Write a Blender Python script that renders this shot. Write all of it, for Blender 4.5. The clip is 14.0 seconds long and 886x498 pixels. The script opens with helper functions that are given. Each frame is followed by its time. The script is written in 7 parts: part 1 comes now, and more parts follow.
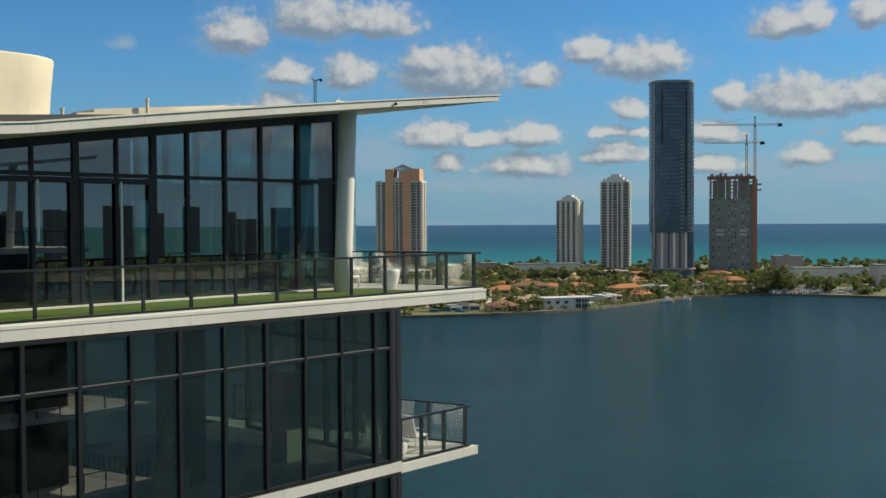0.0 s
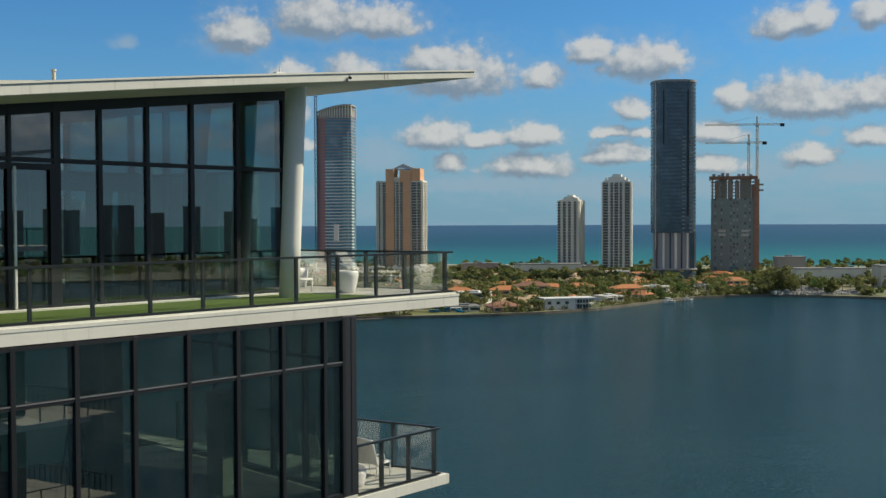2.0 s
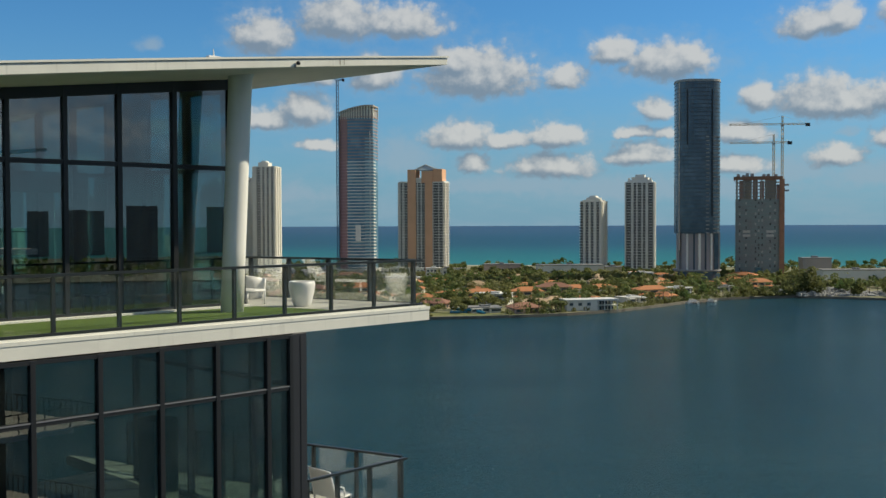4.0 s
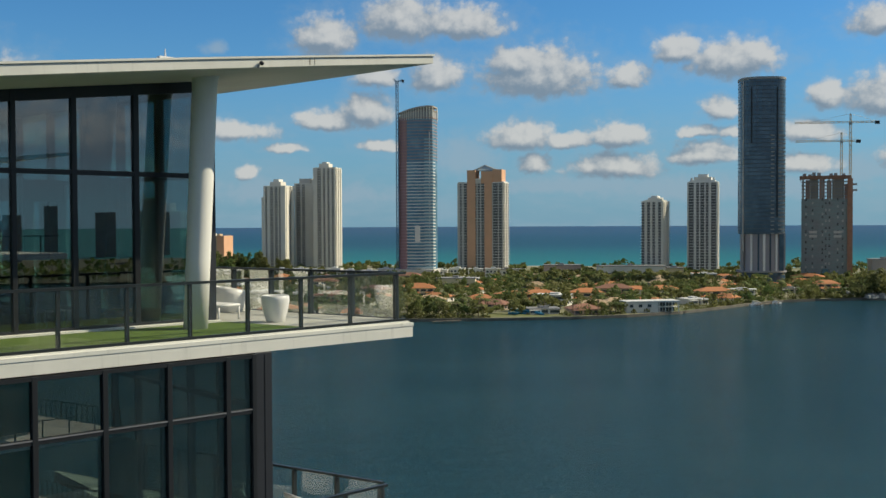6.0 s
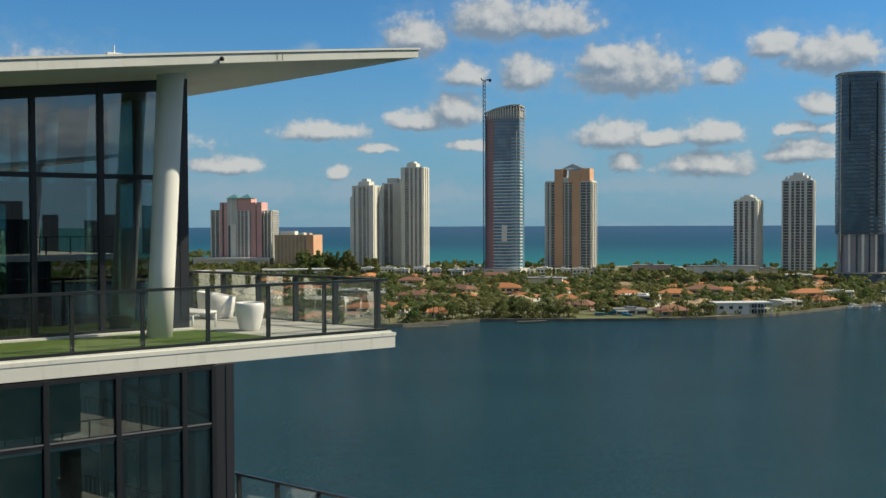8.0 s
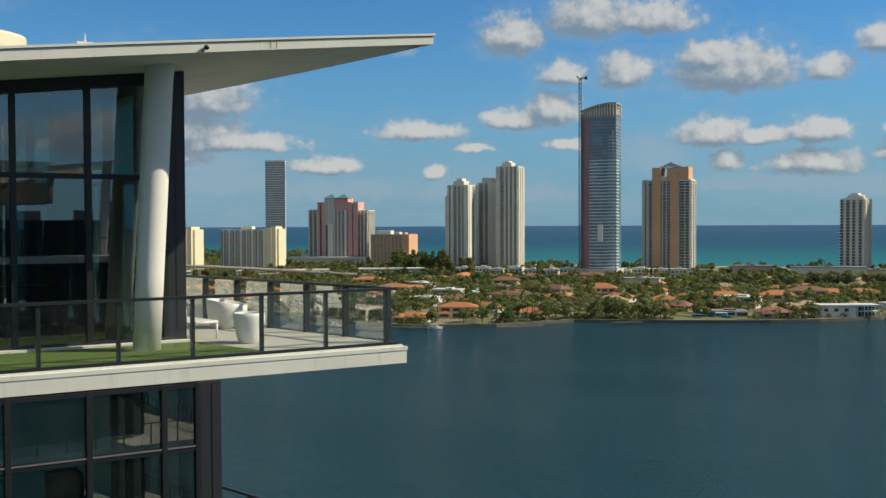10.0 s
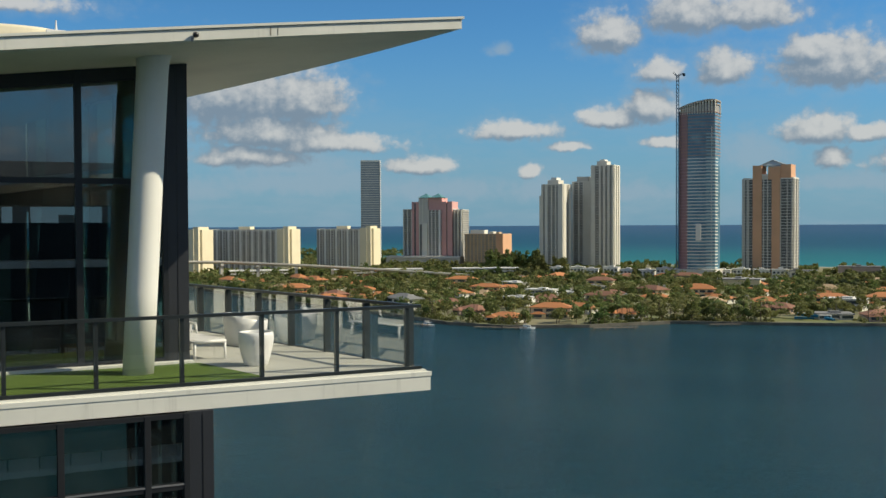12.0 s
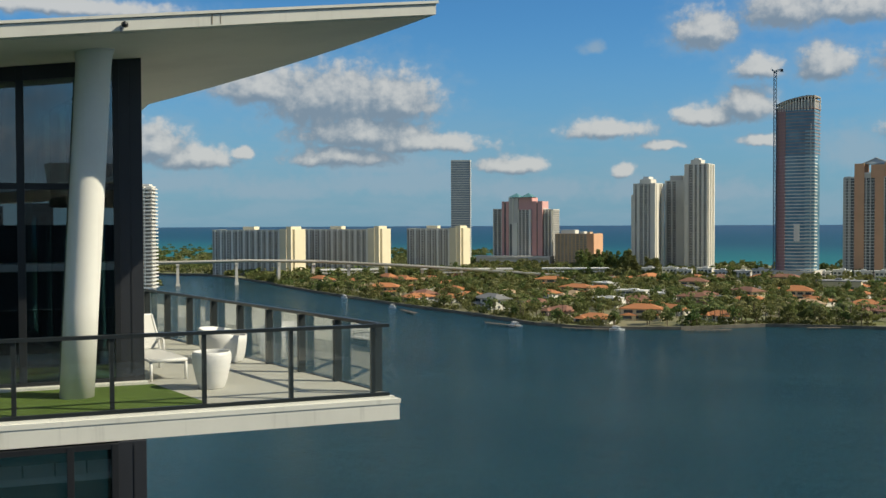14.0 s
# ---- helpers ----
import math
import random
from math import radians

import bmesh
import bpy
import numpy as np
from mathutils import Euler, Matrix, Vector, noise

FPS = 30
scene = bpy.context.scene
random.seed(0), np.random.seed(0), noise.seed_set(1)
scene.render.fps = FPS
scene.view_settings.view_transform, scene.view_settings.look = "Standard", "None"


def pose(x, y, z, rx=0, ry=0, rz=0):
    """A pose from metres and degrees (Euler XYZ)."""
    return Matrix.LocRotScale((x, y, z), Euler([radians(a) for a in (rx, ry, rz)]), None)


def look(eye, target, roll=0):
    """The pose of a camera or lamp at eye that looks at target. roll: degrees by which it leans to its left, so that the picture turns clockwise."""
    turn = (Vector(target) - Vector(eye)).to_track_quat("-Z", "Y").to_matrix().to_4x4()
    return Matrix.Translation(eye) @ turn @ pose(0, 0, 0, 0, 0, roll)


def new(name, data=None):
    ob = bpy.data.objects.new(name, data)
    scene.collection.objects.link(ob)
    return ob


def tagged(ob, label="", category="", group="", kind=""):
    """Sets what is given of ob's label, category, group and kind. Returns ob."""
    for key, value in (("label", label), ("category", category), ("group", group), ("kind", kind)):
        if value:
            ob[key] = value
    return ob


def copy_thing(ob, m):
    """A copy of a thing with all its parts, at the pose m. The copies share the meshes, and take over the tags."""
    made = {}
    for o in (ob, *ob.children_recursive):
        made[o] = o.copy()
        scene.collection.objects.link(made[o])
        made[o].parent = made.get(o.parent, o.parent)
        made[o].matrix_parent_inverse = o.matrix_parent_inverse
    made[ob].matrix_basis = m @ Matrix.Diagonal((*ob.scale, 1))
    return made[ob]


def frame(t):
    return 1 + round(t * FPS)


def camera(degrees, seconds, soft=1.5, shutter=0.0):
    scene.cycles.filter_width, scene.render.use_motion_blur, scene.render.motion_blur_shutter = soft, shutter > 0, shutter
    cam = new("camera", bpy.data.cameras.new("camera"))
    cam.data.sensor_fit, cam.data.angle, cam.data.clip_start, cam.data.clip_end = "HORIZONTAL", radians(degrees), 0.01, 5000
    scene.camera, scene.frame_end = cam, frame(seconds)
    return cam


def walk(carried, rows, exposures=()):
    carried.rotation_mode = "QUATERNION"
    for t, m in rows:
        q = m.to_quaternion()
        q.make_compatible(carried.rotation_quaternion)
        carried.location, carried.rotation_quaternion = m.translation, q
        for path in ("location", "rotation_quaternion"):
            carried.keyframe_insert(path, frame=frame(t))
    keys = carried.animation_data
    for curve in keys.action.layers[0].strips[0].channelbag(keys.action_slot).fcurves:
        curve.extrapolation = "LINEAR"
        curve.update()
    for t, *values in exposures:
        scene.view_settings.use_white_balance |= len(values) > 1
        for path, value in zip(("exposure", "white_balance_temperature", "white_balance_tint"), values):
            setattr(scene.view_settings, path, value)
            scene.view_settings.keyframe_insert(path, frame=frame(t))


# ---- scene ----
# the camera: a drone that closes in on the penthouse, then slides and turns round its corner
cam = camera(47.11, 14.0, soft=1.5)
walk(cam, [
    (0, pose(0.000, 0.000, 59.000, 88.450, 0.298, -0.000)),
    (0.5, pose(0.223, 1.063, 58.950, 88.452, 0.299, 0.001)),
    (1, pose(0.472, 2.272, 58.904, 88.455, 0.280, -0.007)),
    (1.5, pose(0.738, 3.229, 58.885, 88.455, 0.255, -0.006)),
    (2, pose(0.995, 4.320, 58.836, 88.457, 0.222, 0.088)),
    (2.5, pose(1.281, 5.231, 58.818, 88.467, 0.238, 0.191)),
    (5, pose(3.162, 8.479, 59.045, 88.519, 0.274, 2.861)),
    (5.5, pose(3.581, 8.839, 59.095, 88.529, 0.328, 3.773)),
    (6, pose(4.134, 9.284, 59.148, 88.530, 0.269, 4.840)),
    (6.5, pose(4.663, 9.688, 59.180, 88.523, 0.251, 5.769)),
    (7, pose(5.309, 10.128, 59.194, 88.526, 0.182, 6.996)),
    (7.5, pose(5.832, 10.483, 59.209, 88.524, 0.254, 8.297)),
    (8, pose(6.323, 11.012, 59.238, 88.514, 0.221, 9.856)),
    (10.5, pose(7.697, 14.093, 59.345, 88.498, 0.252, 16.670)),
    (11, pose(7.813, 14.745, 59.386, 88.491, 0.240, 18.075)),
    (11.5, pose(7.884, 15.423, 59.416, 88.489, 0.241, 19.224)),
    (12, pose(8.009, 16.200, 59.474, 88.488, 0.277, 20.630)),
    (12.5, pose(8.147, 16.885, 59.520, 88.494, 0.277, 21.824)),
    (13, pose(8.414, 17.587, 59.553, 88.487, 0.240, 23.157)),
    (13.5, pose(8.711, 18.195, 59.574, 88.492, 0.217, 24.338)),
    (14, pose(9.083, 18.814, 59.621, 88.487, 0.238, 25.782)),
])

# ---- light ----
# sun to the right of the first view and slightly ahead; 39 degrees high
SUN = Vector((1.185, 0.381, 1.0)).normalized()
scene.view_settings.exposure = 0.0


def node(nt, kind, inputs=(), **settings):
    n = nt.nodes.new(kind)
    for k, v in settings.items():
        setattr_plain(n, k, v)
    for i, v in enumerate(inputs):
        if v is None:
            continue
        if isinstance(v, bpy.types.NodeSocket):
            nt.links.new(v, n.inputs[i])
        else:
            n.inputs[i].default_value = v
    return n


def setattr_plain(n, k, v):
    if k == "operation":
        n.operation = v
    elif k == "use_clamp":
        n.use_clamp = v
    elif k == "data_type":
        n.data_type = v
    elif k == "blend_type":
        n.blend_type = v
    elif k == "noise_dimensions":
        n.noise_dimensions = v
    elif k == "interpolation_type":
        n.interpolation_type = v
    elif k == "sky_type":
        n.sky_type = v


def math_node(nt, op, a, b=None, c=None, clamp=False):
    return node(nt, "ShaderNodeMath", (a, b, c), operation=op, use_clamp=clamp).outputs[0]


def vec_node(nt, op, a, b=None):
    n = node(nt, "ShaderNodeVectorMath", (a, b), operation=op)
    return n.outputs["Value"] if op == "LENGTH" else n.outputs["Vector"]


def mix_color(nt, fac, a, b):
    n = nt.nodes.new("ShaderNodeMix")
    n.data_type = "RGBA"
    for i, v in ((0, fac), (6, a), (7, b)):
        if isinstance(v, bpy.types.NodeSocket):
            nt.links.new(v, n.inputs[i])
        else:
            n.inputs[i].default_value = v
    return n.outputs[2]


def map_range(nt, v, a, b, c=0.0, d=1.0, smooth=True):
    n = node(nt, "ShaderNodeMapRange", (v, a, b, c, d), interpolation_type="SMOOTHSTEP" if smooth else "LINEAR")
    return n.outputs[0]


def noise_tex(nt, vec, scale, detail=4.0, rough=0.55, out="Fac"):
    n = nt.nodes.new("ShaderNodeTexNoise")
    if vec is not None:
        nt.links.new(vec, n.inputs["Vector"])
    n.inputs["Scale"].default_value, n.inputs["Detail"].default_value, n.inputs["Roughness"].default_value = scale, detail, rough
    return n.outputs[out]


# cumulus heaps: bearing to the right of the first view and height, then half width and half height, all in degrees
CLOUDS_EAST = (
    (-11.3, 10.06, 1.52, 0.9), (-7.0, 11.03, 2.03, 1.03), (-3.7, 10.85, 2.14, 0.76), (-8.6, 8.03, 1.18, 0.59), (-5.2, 7.99, 1.31, 0.87), (0.6, 7.97, 2.81, 1.15),
    (-0.5, 8.73, 1.61, 0.71), (5.4, 7.85, 1.19, 0.54), (8.1, 9.17, 1.12, 0.62), (11.0, 8.47, 2.15, 0.84), (12.3, 8.79, 0.93, 0.63), (10.4, 5.99, 0.83, 0.53),
    (-0.4, 4.63, 1.66, 0.66), (2.1, 4.51, 1.43, 0.38), (4.9, 4.67, 1.59, 0.6), (0.3, 3.16, 0.8, 0.49), (4.8, 2.97, 2.22, 0.6),
)
CLOUDS_SOUTH = (
    (18.9, 10.18, 1.74, 0.74), (20.0, 10.42, 0.91, 0.63), (22.9, 10.41, 1.02, 0.7), (15.9, 6.42, 0.96, 0.66), (18.9, 6.19, 2.0, 0.98), (20.4, 6.0, 2.22, 0.82),
    (22.8, 6.22, 1.31, 0.84), (9.2, 4.79, 1.01, 0.27), (10.9, 4.76, 0.72, 0.26), (9.6, 3.62, 1.62, 0.53), (14.9, 4.68, 1.39, 0.51), (22.6, 4.2, 1.07, 0.47),
    (19.8, 3.24, 1.22, 0.53), (25.4, 6.51, 1.87, 0.89), (26.9, 8.98, 2.05, 0.65), (14.5, 2.93, 1.61, 0.46),
)
CLOUDS_NORTH = (
    (-16.5, 4.99, 2.15, 0.46), (-13.6, 4.14, 0.91, 0.22), (-9.1, 6.04, 1.32, 0.77), (-11.3, 5.6, 1.72, 0.47), (-21.3, 3.18, 1.38, 0.37), (-15.8, 2.74, 0.62, 0.35), (-8.3, 4.3, 1.03, 0.27),
    (-35.6, 7.27, 2.56, 0.9), (-31.9, 6.68, 3.4, 1.41), (-28.4, 6.63, 2.17, 1.2), (-30.3, 4.87, 3.42, 0.82), (-27.0, 4.34, 3.3, 0.49), (-31.6, 3.52, 2.7, 0.49),
    (-41.7, 4.1, 1.7, 0.91), (-39.5, 3.45, 1.89, 0.57), (-36.9, 3.73, 0.61, 0.32), (-21.9, 3.13, 1.88, 0.44), (-46.4, 11.22, 5.01, 0.43),
    (-51.4, 5.36, 2.8, 0.89), (-45.7, 2.7, 2.28, 0.58),
)
# thin veils low over the sea
CLOUDS_THIN = (
    (-17.4, 9.48, 0.52, 0.27), (-9.2, 6.64, 0.84, 0.29), (-3.6, 3.58, 1.71, 0.82), (2.4, 1.96, 4.29, 0.44), (8.4, 1.74, 4.49, 0.59), (21.7, 2.28, 2.23, 0.62),
    (17.2, 2.67, 2.09, 0.65), (14.2, 1.71, 3.23, 0.46), (20.3, 4.61, 0.55, 0.17), (-35.4, 1.73, 3.07, 0.48), (-28.4, 2.15, 4.58, 0.66), (-21.1, 1.69, 3.7, 0.49),
    (-40.2, 2.15, 2.96, 0.57), (-11.6, 1.45, 4.04, 0.46), (-28.8, 3.11, 3.72, 0.6), (-15.2, 1.76, 1.66, 0.58),
)
CLOUDS_BEHIND = (
    (70, 9, 9, 2.6), (84, 14, 10, 3.2), (98, 8, 9, 2.4), (112, 16, 11, 3.5), (125, 9, 8, 2.4), (60, 15, 7, 2.2), (104, 22, 9, 3), (140, 13, 10, 3),
    (76, 20, 8, 2.4), (90, 4.5, 9, 1.2), (115, 4.5, 9, 1.2), (48, 8, 5, 1.8), (160, 10, 10, 3), (-170, 14, 10, 3), (-140, 10, 10, 3), (-100, 12, 10, 3), (-75, 8, 8, 2.4), (38, 13, 5, 1.8),
)


def cloud_group(name, heaps, puff, fray):
    """Density of heaped cloud at a bearing and height: flat-based heaps, billowed by cells and frayed by noise."""
    g = bpy.data.node_groups.new(name, "ShaderNodeTree")
    g.interface.new_socket("Place", in_out="INPUT", socket_type="NodeSocketVector")
    g.interface.new_socket("Density", in_out="OUTPUT", socket_type="NodeSocketFloat")
    gi, go = g.nodes.new("NodeGroupInput"), g.nodes.new("NodeGroupOutput")
    here = gi.outputs[0]
    swirl = vec_node(g, "SUBTRACT", noise_tex(g, here, 0.7, 3, 0.55, "Color"), (0.5, 0.5, 0.5))
    bent = vec_node(g, "ADD", here, vec_node(g, "MULTIPLY", swirl, (1.3, 0.7, 0)))
    nearest = None
    for az, el, w, h in heaps:
        off = vec_node(g, "SUBTRACT", bent, (az, el, 0))
        off = vec_node(g, "MULTIPLY", off, (0.88 / w, 0.68 / h, 0))
        up = vec_node(g, "MULTIPLY", vec_node(g, "ABSOLUTE", off), (1.0, 1.35, 0))
        off = vec_node(g, "ADD", up, vec_node(g, "MULTIPLY", off, (0, -0.35, 0)))
        d = vec_node(g, "LENGTH", off)
        nearest = d if nearest is None else node(g, "ShaderNodeMath", (nearest, d, 0.22), operation="SMOOTH_MIN").outputs[0]
    cells = g.nodes.new("ShaderNodeTexVoronoi")
    cells.voronoi_dimensions, cells.feature, cells.normalize = "2D", "SMOOTH_F1", True
    g.links.new(vec_node(g, "ADD", vec_node(g, "MULTIPLY", here, (1.0, 1.25, 0)), vec_node(g, "MULTIPLY", swirl, (0.5, 0.5, 0))), cells.inputs["Vector"])
    cells.inputs["Scale"].default_value, cells.inputs["Detail"].default_value, cells.inputs["Roughness"].default_value = 0.85, 3.0, 0.5
    cells.inputs["Smoothness"].default_value = 0.35
    billow = math_node(g, "MULTIPLY", math_node(g, "SUBTRACT", 0.40, cells.outputs["Distance"]), puff)
    ragged = math_node(g, "MULTIPLY", math_node(g, "SUBTRACT", noise_tex(g, here, 1.7, 7, 0.6), 0.5), fray)
    dens = math_node(g, "ADD", math_node(g, "SUBTRACT", 1.0, nearest), math_node(g, "ADD", billow, ragged))
    g.links.new(dens, go.inputs[0])
    return g


world = bpy.data.worlds.new("sky")
scene.world = world
world.use_nodes = True
wt = world.node_tree
wt.nodes.clear()
sky = node(wt, "ShaderNodeTexSky", sky_type="NISHITA")
sky.sun_disc, sky.sun_elevation, sky.sun_rotation = False, math.asin(SUN.z), math.atan2(SUN.x, SUN.y)
sky.altitude, sky.air_density, sky.dust_density, sky.ozone_density = 20, 1.0, 0.0, 3.5
way = wt.nodes.new("ShaderNodeTexCoord").outputs["Generated"]
sep = node(wt, "ShaderNodeSeparateXYZ", (way,))
DEG = 57.29578
az = math_node(wt, "MULTIPLY", math_node(wt, "ARCTAN2", sep.outputs[0], sep.outputs[1]), DEG)
el = math_node(wt, "MULTIPLY", math_node(wt, "ARCSINE", sep.outputs[2]), DEG)
flat = node(wt, "ShaderNodeCombineXYZ", (az, math_node(wt, "MULTIPLY", el, 1.5), 0.0)).outputs[0]
place = node(wt, "ShaderNodeCombineXYZ", (az, el, 0.0)).outputs[0]


def cloud_at(group, where):
    g = wt.nodes.new("ShaderNodeGroup")
    g.node_tree = group
    wt.links.new(where, g.inputs[0])
    return g.outputs[0]


heaped = cloud_group("cloud_heaps", CLOUDS_EAST + CLOUDS_SOUTH + CLOUDS_NORTH + CLOUDS_BEHIND, 0.95, 0.80)
dens = cloud_at(heaped, place)
sunward = cloud_at(heaped, vec_node(wt, "ADD", place, (0.26, 0.44, 0)))
cover = map_range(wt, dens, -0.22, 0.40)
fine_lit = math_node(wt, "SUBTRACT", dens, sunward)
broad_lit = math_node(wt, "SUBTRACT", dens, cloud_at(heaped, vec_node(wt, "ADD", place, (0.5, 1.0, 0))))
lit = map_range(wt, math_node(wt, "ADD", math_node(wt, "MULTIPLY", fine_lit, 0.6), math_node(wt, "MULTIPLY", broad_lit, 0.5)), -0.36, 0.86)
veil = map_range(wt, cloud_at(cloud_group("cloud_veils", CLOUDS_THIN, 0.9, 1.1), place), -0.7, 0.8)
fuzz = math_node(wt, "MULTIPLY", math_node(wt, "SUBTRACT", noise_tex(wt, flat, 0.8, 6, 0.6), 0.5), 1.8)
halo = map_range(wt, math_node(wt, "ADD", dens, fuzz), -1.0, 0.6)
mist = math_node(wt, "MAXIMUM", math_node(wt, "MULTIPLY", veil, 0.62), math_node(wt, "MULTIPLY", halo, 0.34))
wisps = noise_tex(wt, vec_node(wt, "MULTIPLY", flat, (0.5, 1.2, 1)), 0.35, 6, 0.6)
haze = map_range(wt, el, 9.0, 0.5)
thin = math_node(wt, "MULTIPLY", map_range(wt, wisps, 0.39, 0.66), haze)
mist = math_node(wt, "MAXIMUM", mist, math_node(wt, "MULTIPLY", thin, 0.35))
# the broken cloud deck goes on overhead and behind
deck_noise = noise_tex(wt, vec_node(wt, "MULTIPLY", way, (1.0, 1.0, 2.2)), 4.2, 7, 0.6)
aside = map_range(wt, math_node(wt, "ABSOLUTE", az), 48.0, 62.0)
above = map_range(wt, el, 19.0, 26.0)
deck_cover = math_node(wt, "MULTIPLY", map_range(wt, deck_noise, 0.35, 0.58), math_node(wt, "MULTIPLY", math_node(wt, "MAXIMUM", aside, above), map_range(wt, el, 0.0, 3.5)))
cover = math_node(wt, "MAXIMUM", cover, deck_cover)
lit = math_node(wt, "MULTIPLY", lit, math_node(wt, "SUBTRACT", 1.0, math_node(wt, "MULTIPLY", aside, 0.2)))
cloud = mix_color(wt, lit, (2.35, 3.05, 3.8, 1), (7.1, 7.1, 6.8, 1))
blue = mix_color(wt, math_node(wt, "MULTIPLY", map_range(wt, el, 12.0, -2.0), 0.9), sky.outputs[0], (4.3, 4.0, 4.3, 1))
blue = node(wt, "ShaderNodeVectorMath", (blue, (0.465, 0.92, 1.20)), operation="MULTIPLY").outputs[0]
blue = mix_color(wt, mist, blue, (3.6, 4.75, 5.7, 1))
seen_sky = mix_color(wt, math_node(wt, "MULTIPLY", cover, 0.86), blue, cloud)
bg = node(wt, "ShaderNodeBackground", (seen_sky, 0.085))
wt.links.new(bg.outputs[0], node(wt, "ShaderNodeOutputWorld").inputs[0])

sun = new("sun", bpy.data.lights.new("sun", "SUN"))
sun.data.energy, sun.data.angle, sun.data.color = 4.8, radians(0.53), (1.0, 0.91, 0.70)
sun.matrix_world = look((200, 60, 300), Vector((200, 60, 300)) - SUN)
# ---- materials ----
def shade(name, base, rough=0.6, metal=0.0, second=None, patch=0.25, scale=0.6, grain=0.10, grain_scale=14.0, bump=0.15, bump_scale=40.0, spec=0.5,
          coords="Object", by_object=0.0, streak=0.0):
    """A painted, cast or woven surface: base colour with patches, grain and relief, at metres."""
    m = bpy.data.materials.new(name)
    m.use_nodes = True
    nt = m.node_tree
    b = nt.nodes["Principled BSDF"]
    tc = nt.nodes.new("ShaderNodeTexCoord").outputs[coords]
    info = nt.nodes.new("ShaderNodeObjectInfo")
    tc = vec_node(nt, "ADD", tc, vec_node(nt, "MULTIPLY", node(nt, "ShaderNodeCombineXYZ", (info.outputs["Random"],) * 3).outputs[0], (37.0, 61.0, 19.0)))
    base4 = (*base, 1)
    second4 = (*(second or [c * 0.62 for c in base]), 1)
    big = map_range(nt, noise_tex(nt, tc, scale, 5, 0.6), 0.38, 0.72)
    col = mix_color(nt, math_node(nt, "MULTIPLY", big, patch), base4, second4)
    fine = noise_tex(nt, tc, grain_scale, 3, 0.6)
    col = mix_color(nt, math_node(nt, "MULTIPLY", fine, grain), col, tuple(c * 0.45 for c in base) + (1,))
    if streak:
        s = noise_tex(nt, vec_node(nt, "MULTIPLY", tc, (6.0, 6.0, 0.35)), 1.0, 4, 0.6)
        s = math_node(nt, "MULTIPLY", map_range(nt, s, 0.55, 0.75), streak)
        col = mix_color(nt, s, col, tuple(c * 0.5 for c in base) + (1,))
    if by_object:
        r = math_node(nt, "MULTIPLY", info.outputs["Random"], by_object)
        col = mix_color(nt, r, col, tuple(c * 0.4 for c in base) + (1,))
    nt.links.new(col, b.inputs["Base Color"])
    r = math_node(nt, "ADD", math_node(nt, "MULTIPLY", fine, 0.18), rough - 0.09, clamp=True)
    nt.links.new(r, b.inputs["Roughness"])
    b.inputs["Metallic"].default_value = metal
    b.inputs["Specular IOR Level"].default_value = spec
    if bump:
        bn = nt.nodes.new("ShaderNodeBump")
        bn.inputs["Strength"].default_value, bn.inputs["Distance"].default_value = bump, 0.02
        nt.links.new(noise_tex(nt, tc, bump_scale, 4, 0.6), bn.inputs["Height"])
        nt.links.new(bn.outputs[0], b.inputs["Normal"])
    return m


def glass(name, tint, mirror=0.05, dust=0.0):
    """Tinted sheet glass: what passes through takes the tint, and the gloss grows towards grazing angles."""
    m = bpy.data.materials.new(name)
    m.use_nodes = True
    nt = m.node_tree
    nt.nodes.remove(nt.nodes["Principled BSDF"])
    out = nt.nodes["Material Output"]
    clear = node(nt, "ShaderNodeBsdfTransparent", ((*tint, 1),))
    gloss = node(nt, "ShaderNodeBsdfGlossy", ((1, 1, 1, 1), 0.0))
    facing = node(nt, "ShaderNodeLayerWeight", (0.5,)).outputs["Facing"]
    grow = math_node(nt, "ADD", math_node(nt, "MULTIPLY", math_node(nt, "POWER", facing, 5.0), 1 - mirror), mirror)
    mixed = nt.nodes.new("ShaderNodeMixShader")
    nt.links.new(grow, mixed.inputs[0])
    nt.links.new(clear.outputs[0], mixed.inputs[1])
    nt.links.new(gloss.outputs[0], mixed.inputs[2])
    last = mixed.outputs[0]
    if dust:
        tc = nt.nodes.new("ShaderNodeTexCoord").outputs["Object"]
        film = math_node(nt, "MULTIPLY", map_range(nt, noise_tex(nt, tc, 1.6, 5, 0.65), 0.25, 0.8), dust)
        salt = node(nt, "ShaderNodeBsdfDiffuse", ((0.52, 0.62, 0.60, 1),))
        film_mix = node(nt, "ShaderNodeMixShader", (film, last, salt.outputs[0]))
        last = film_mix.outputs[0]
    nt.links.new(last, out.inputs[0])
    return m


WHITE_CONCRETE = shade("white_painted_concrete", (0.755, 0.745, 0.67), 0.65, second=(0.59, 0.59, 0.53), patch=0.5, scale=0.5, grain=0.12, grain_scale=5, bump=0.1, bump_scale=12, streak=0.35)
SOFFIT = shade("grey_white_soffit_render", (0.80, 0.76, 0.66), 0.8, patch=0.3, scale=0.4, grain=0.08, bump=0.05)
COLUMN_WHITE = shade("white_column_render", (0.80, 0.785, 0.72), 0.6, second=(0.70, 0.68, 0.6), patch=0.35, scale=1.0, grain=0.06, bump=0.05, streak=0.15)
DARK_METAL = shade("dark_bronze_aluminium", (0.030, 0.037, 0.039), 0.38, 0.3, patch=0.3, scale=1.5, grain=0.2, bump=0.03)
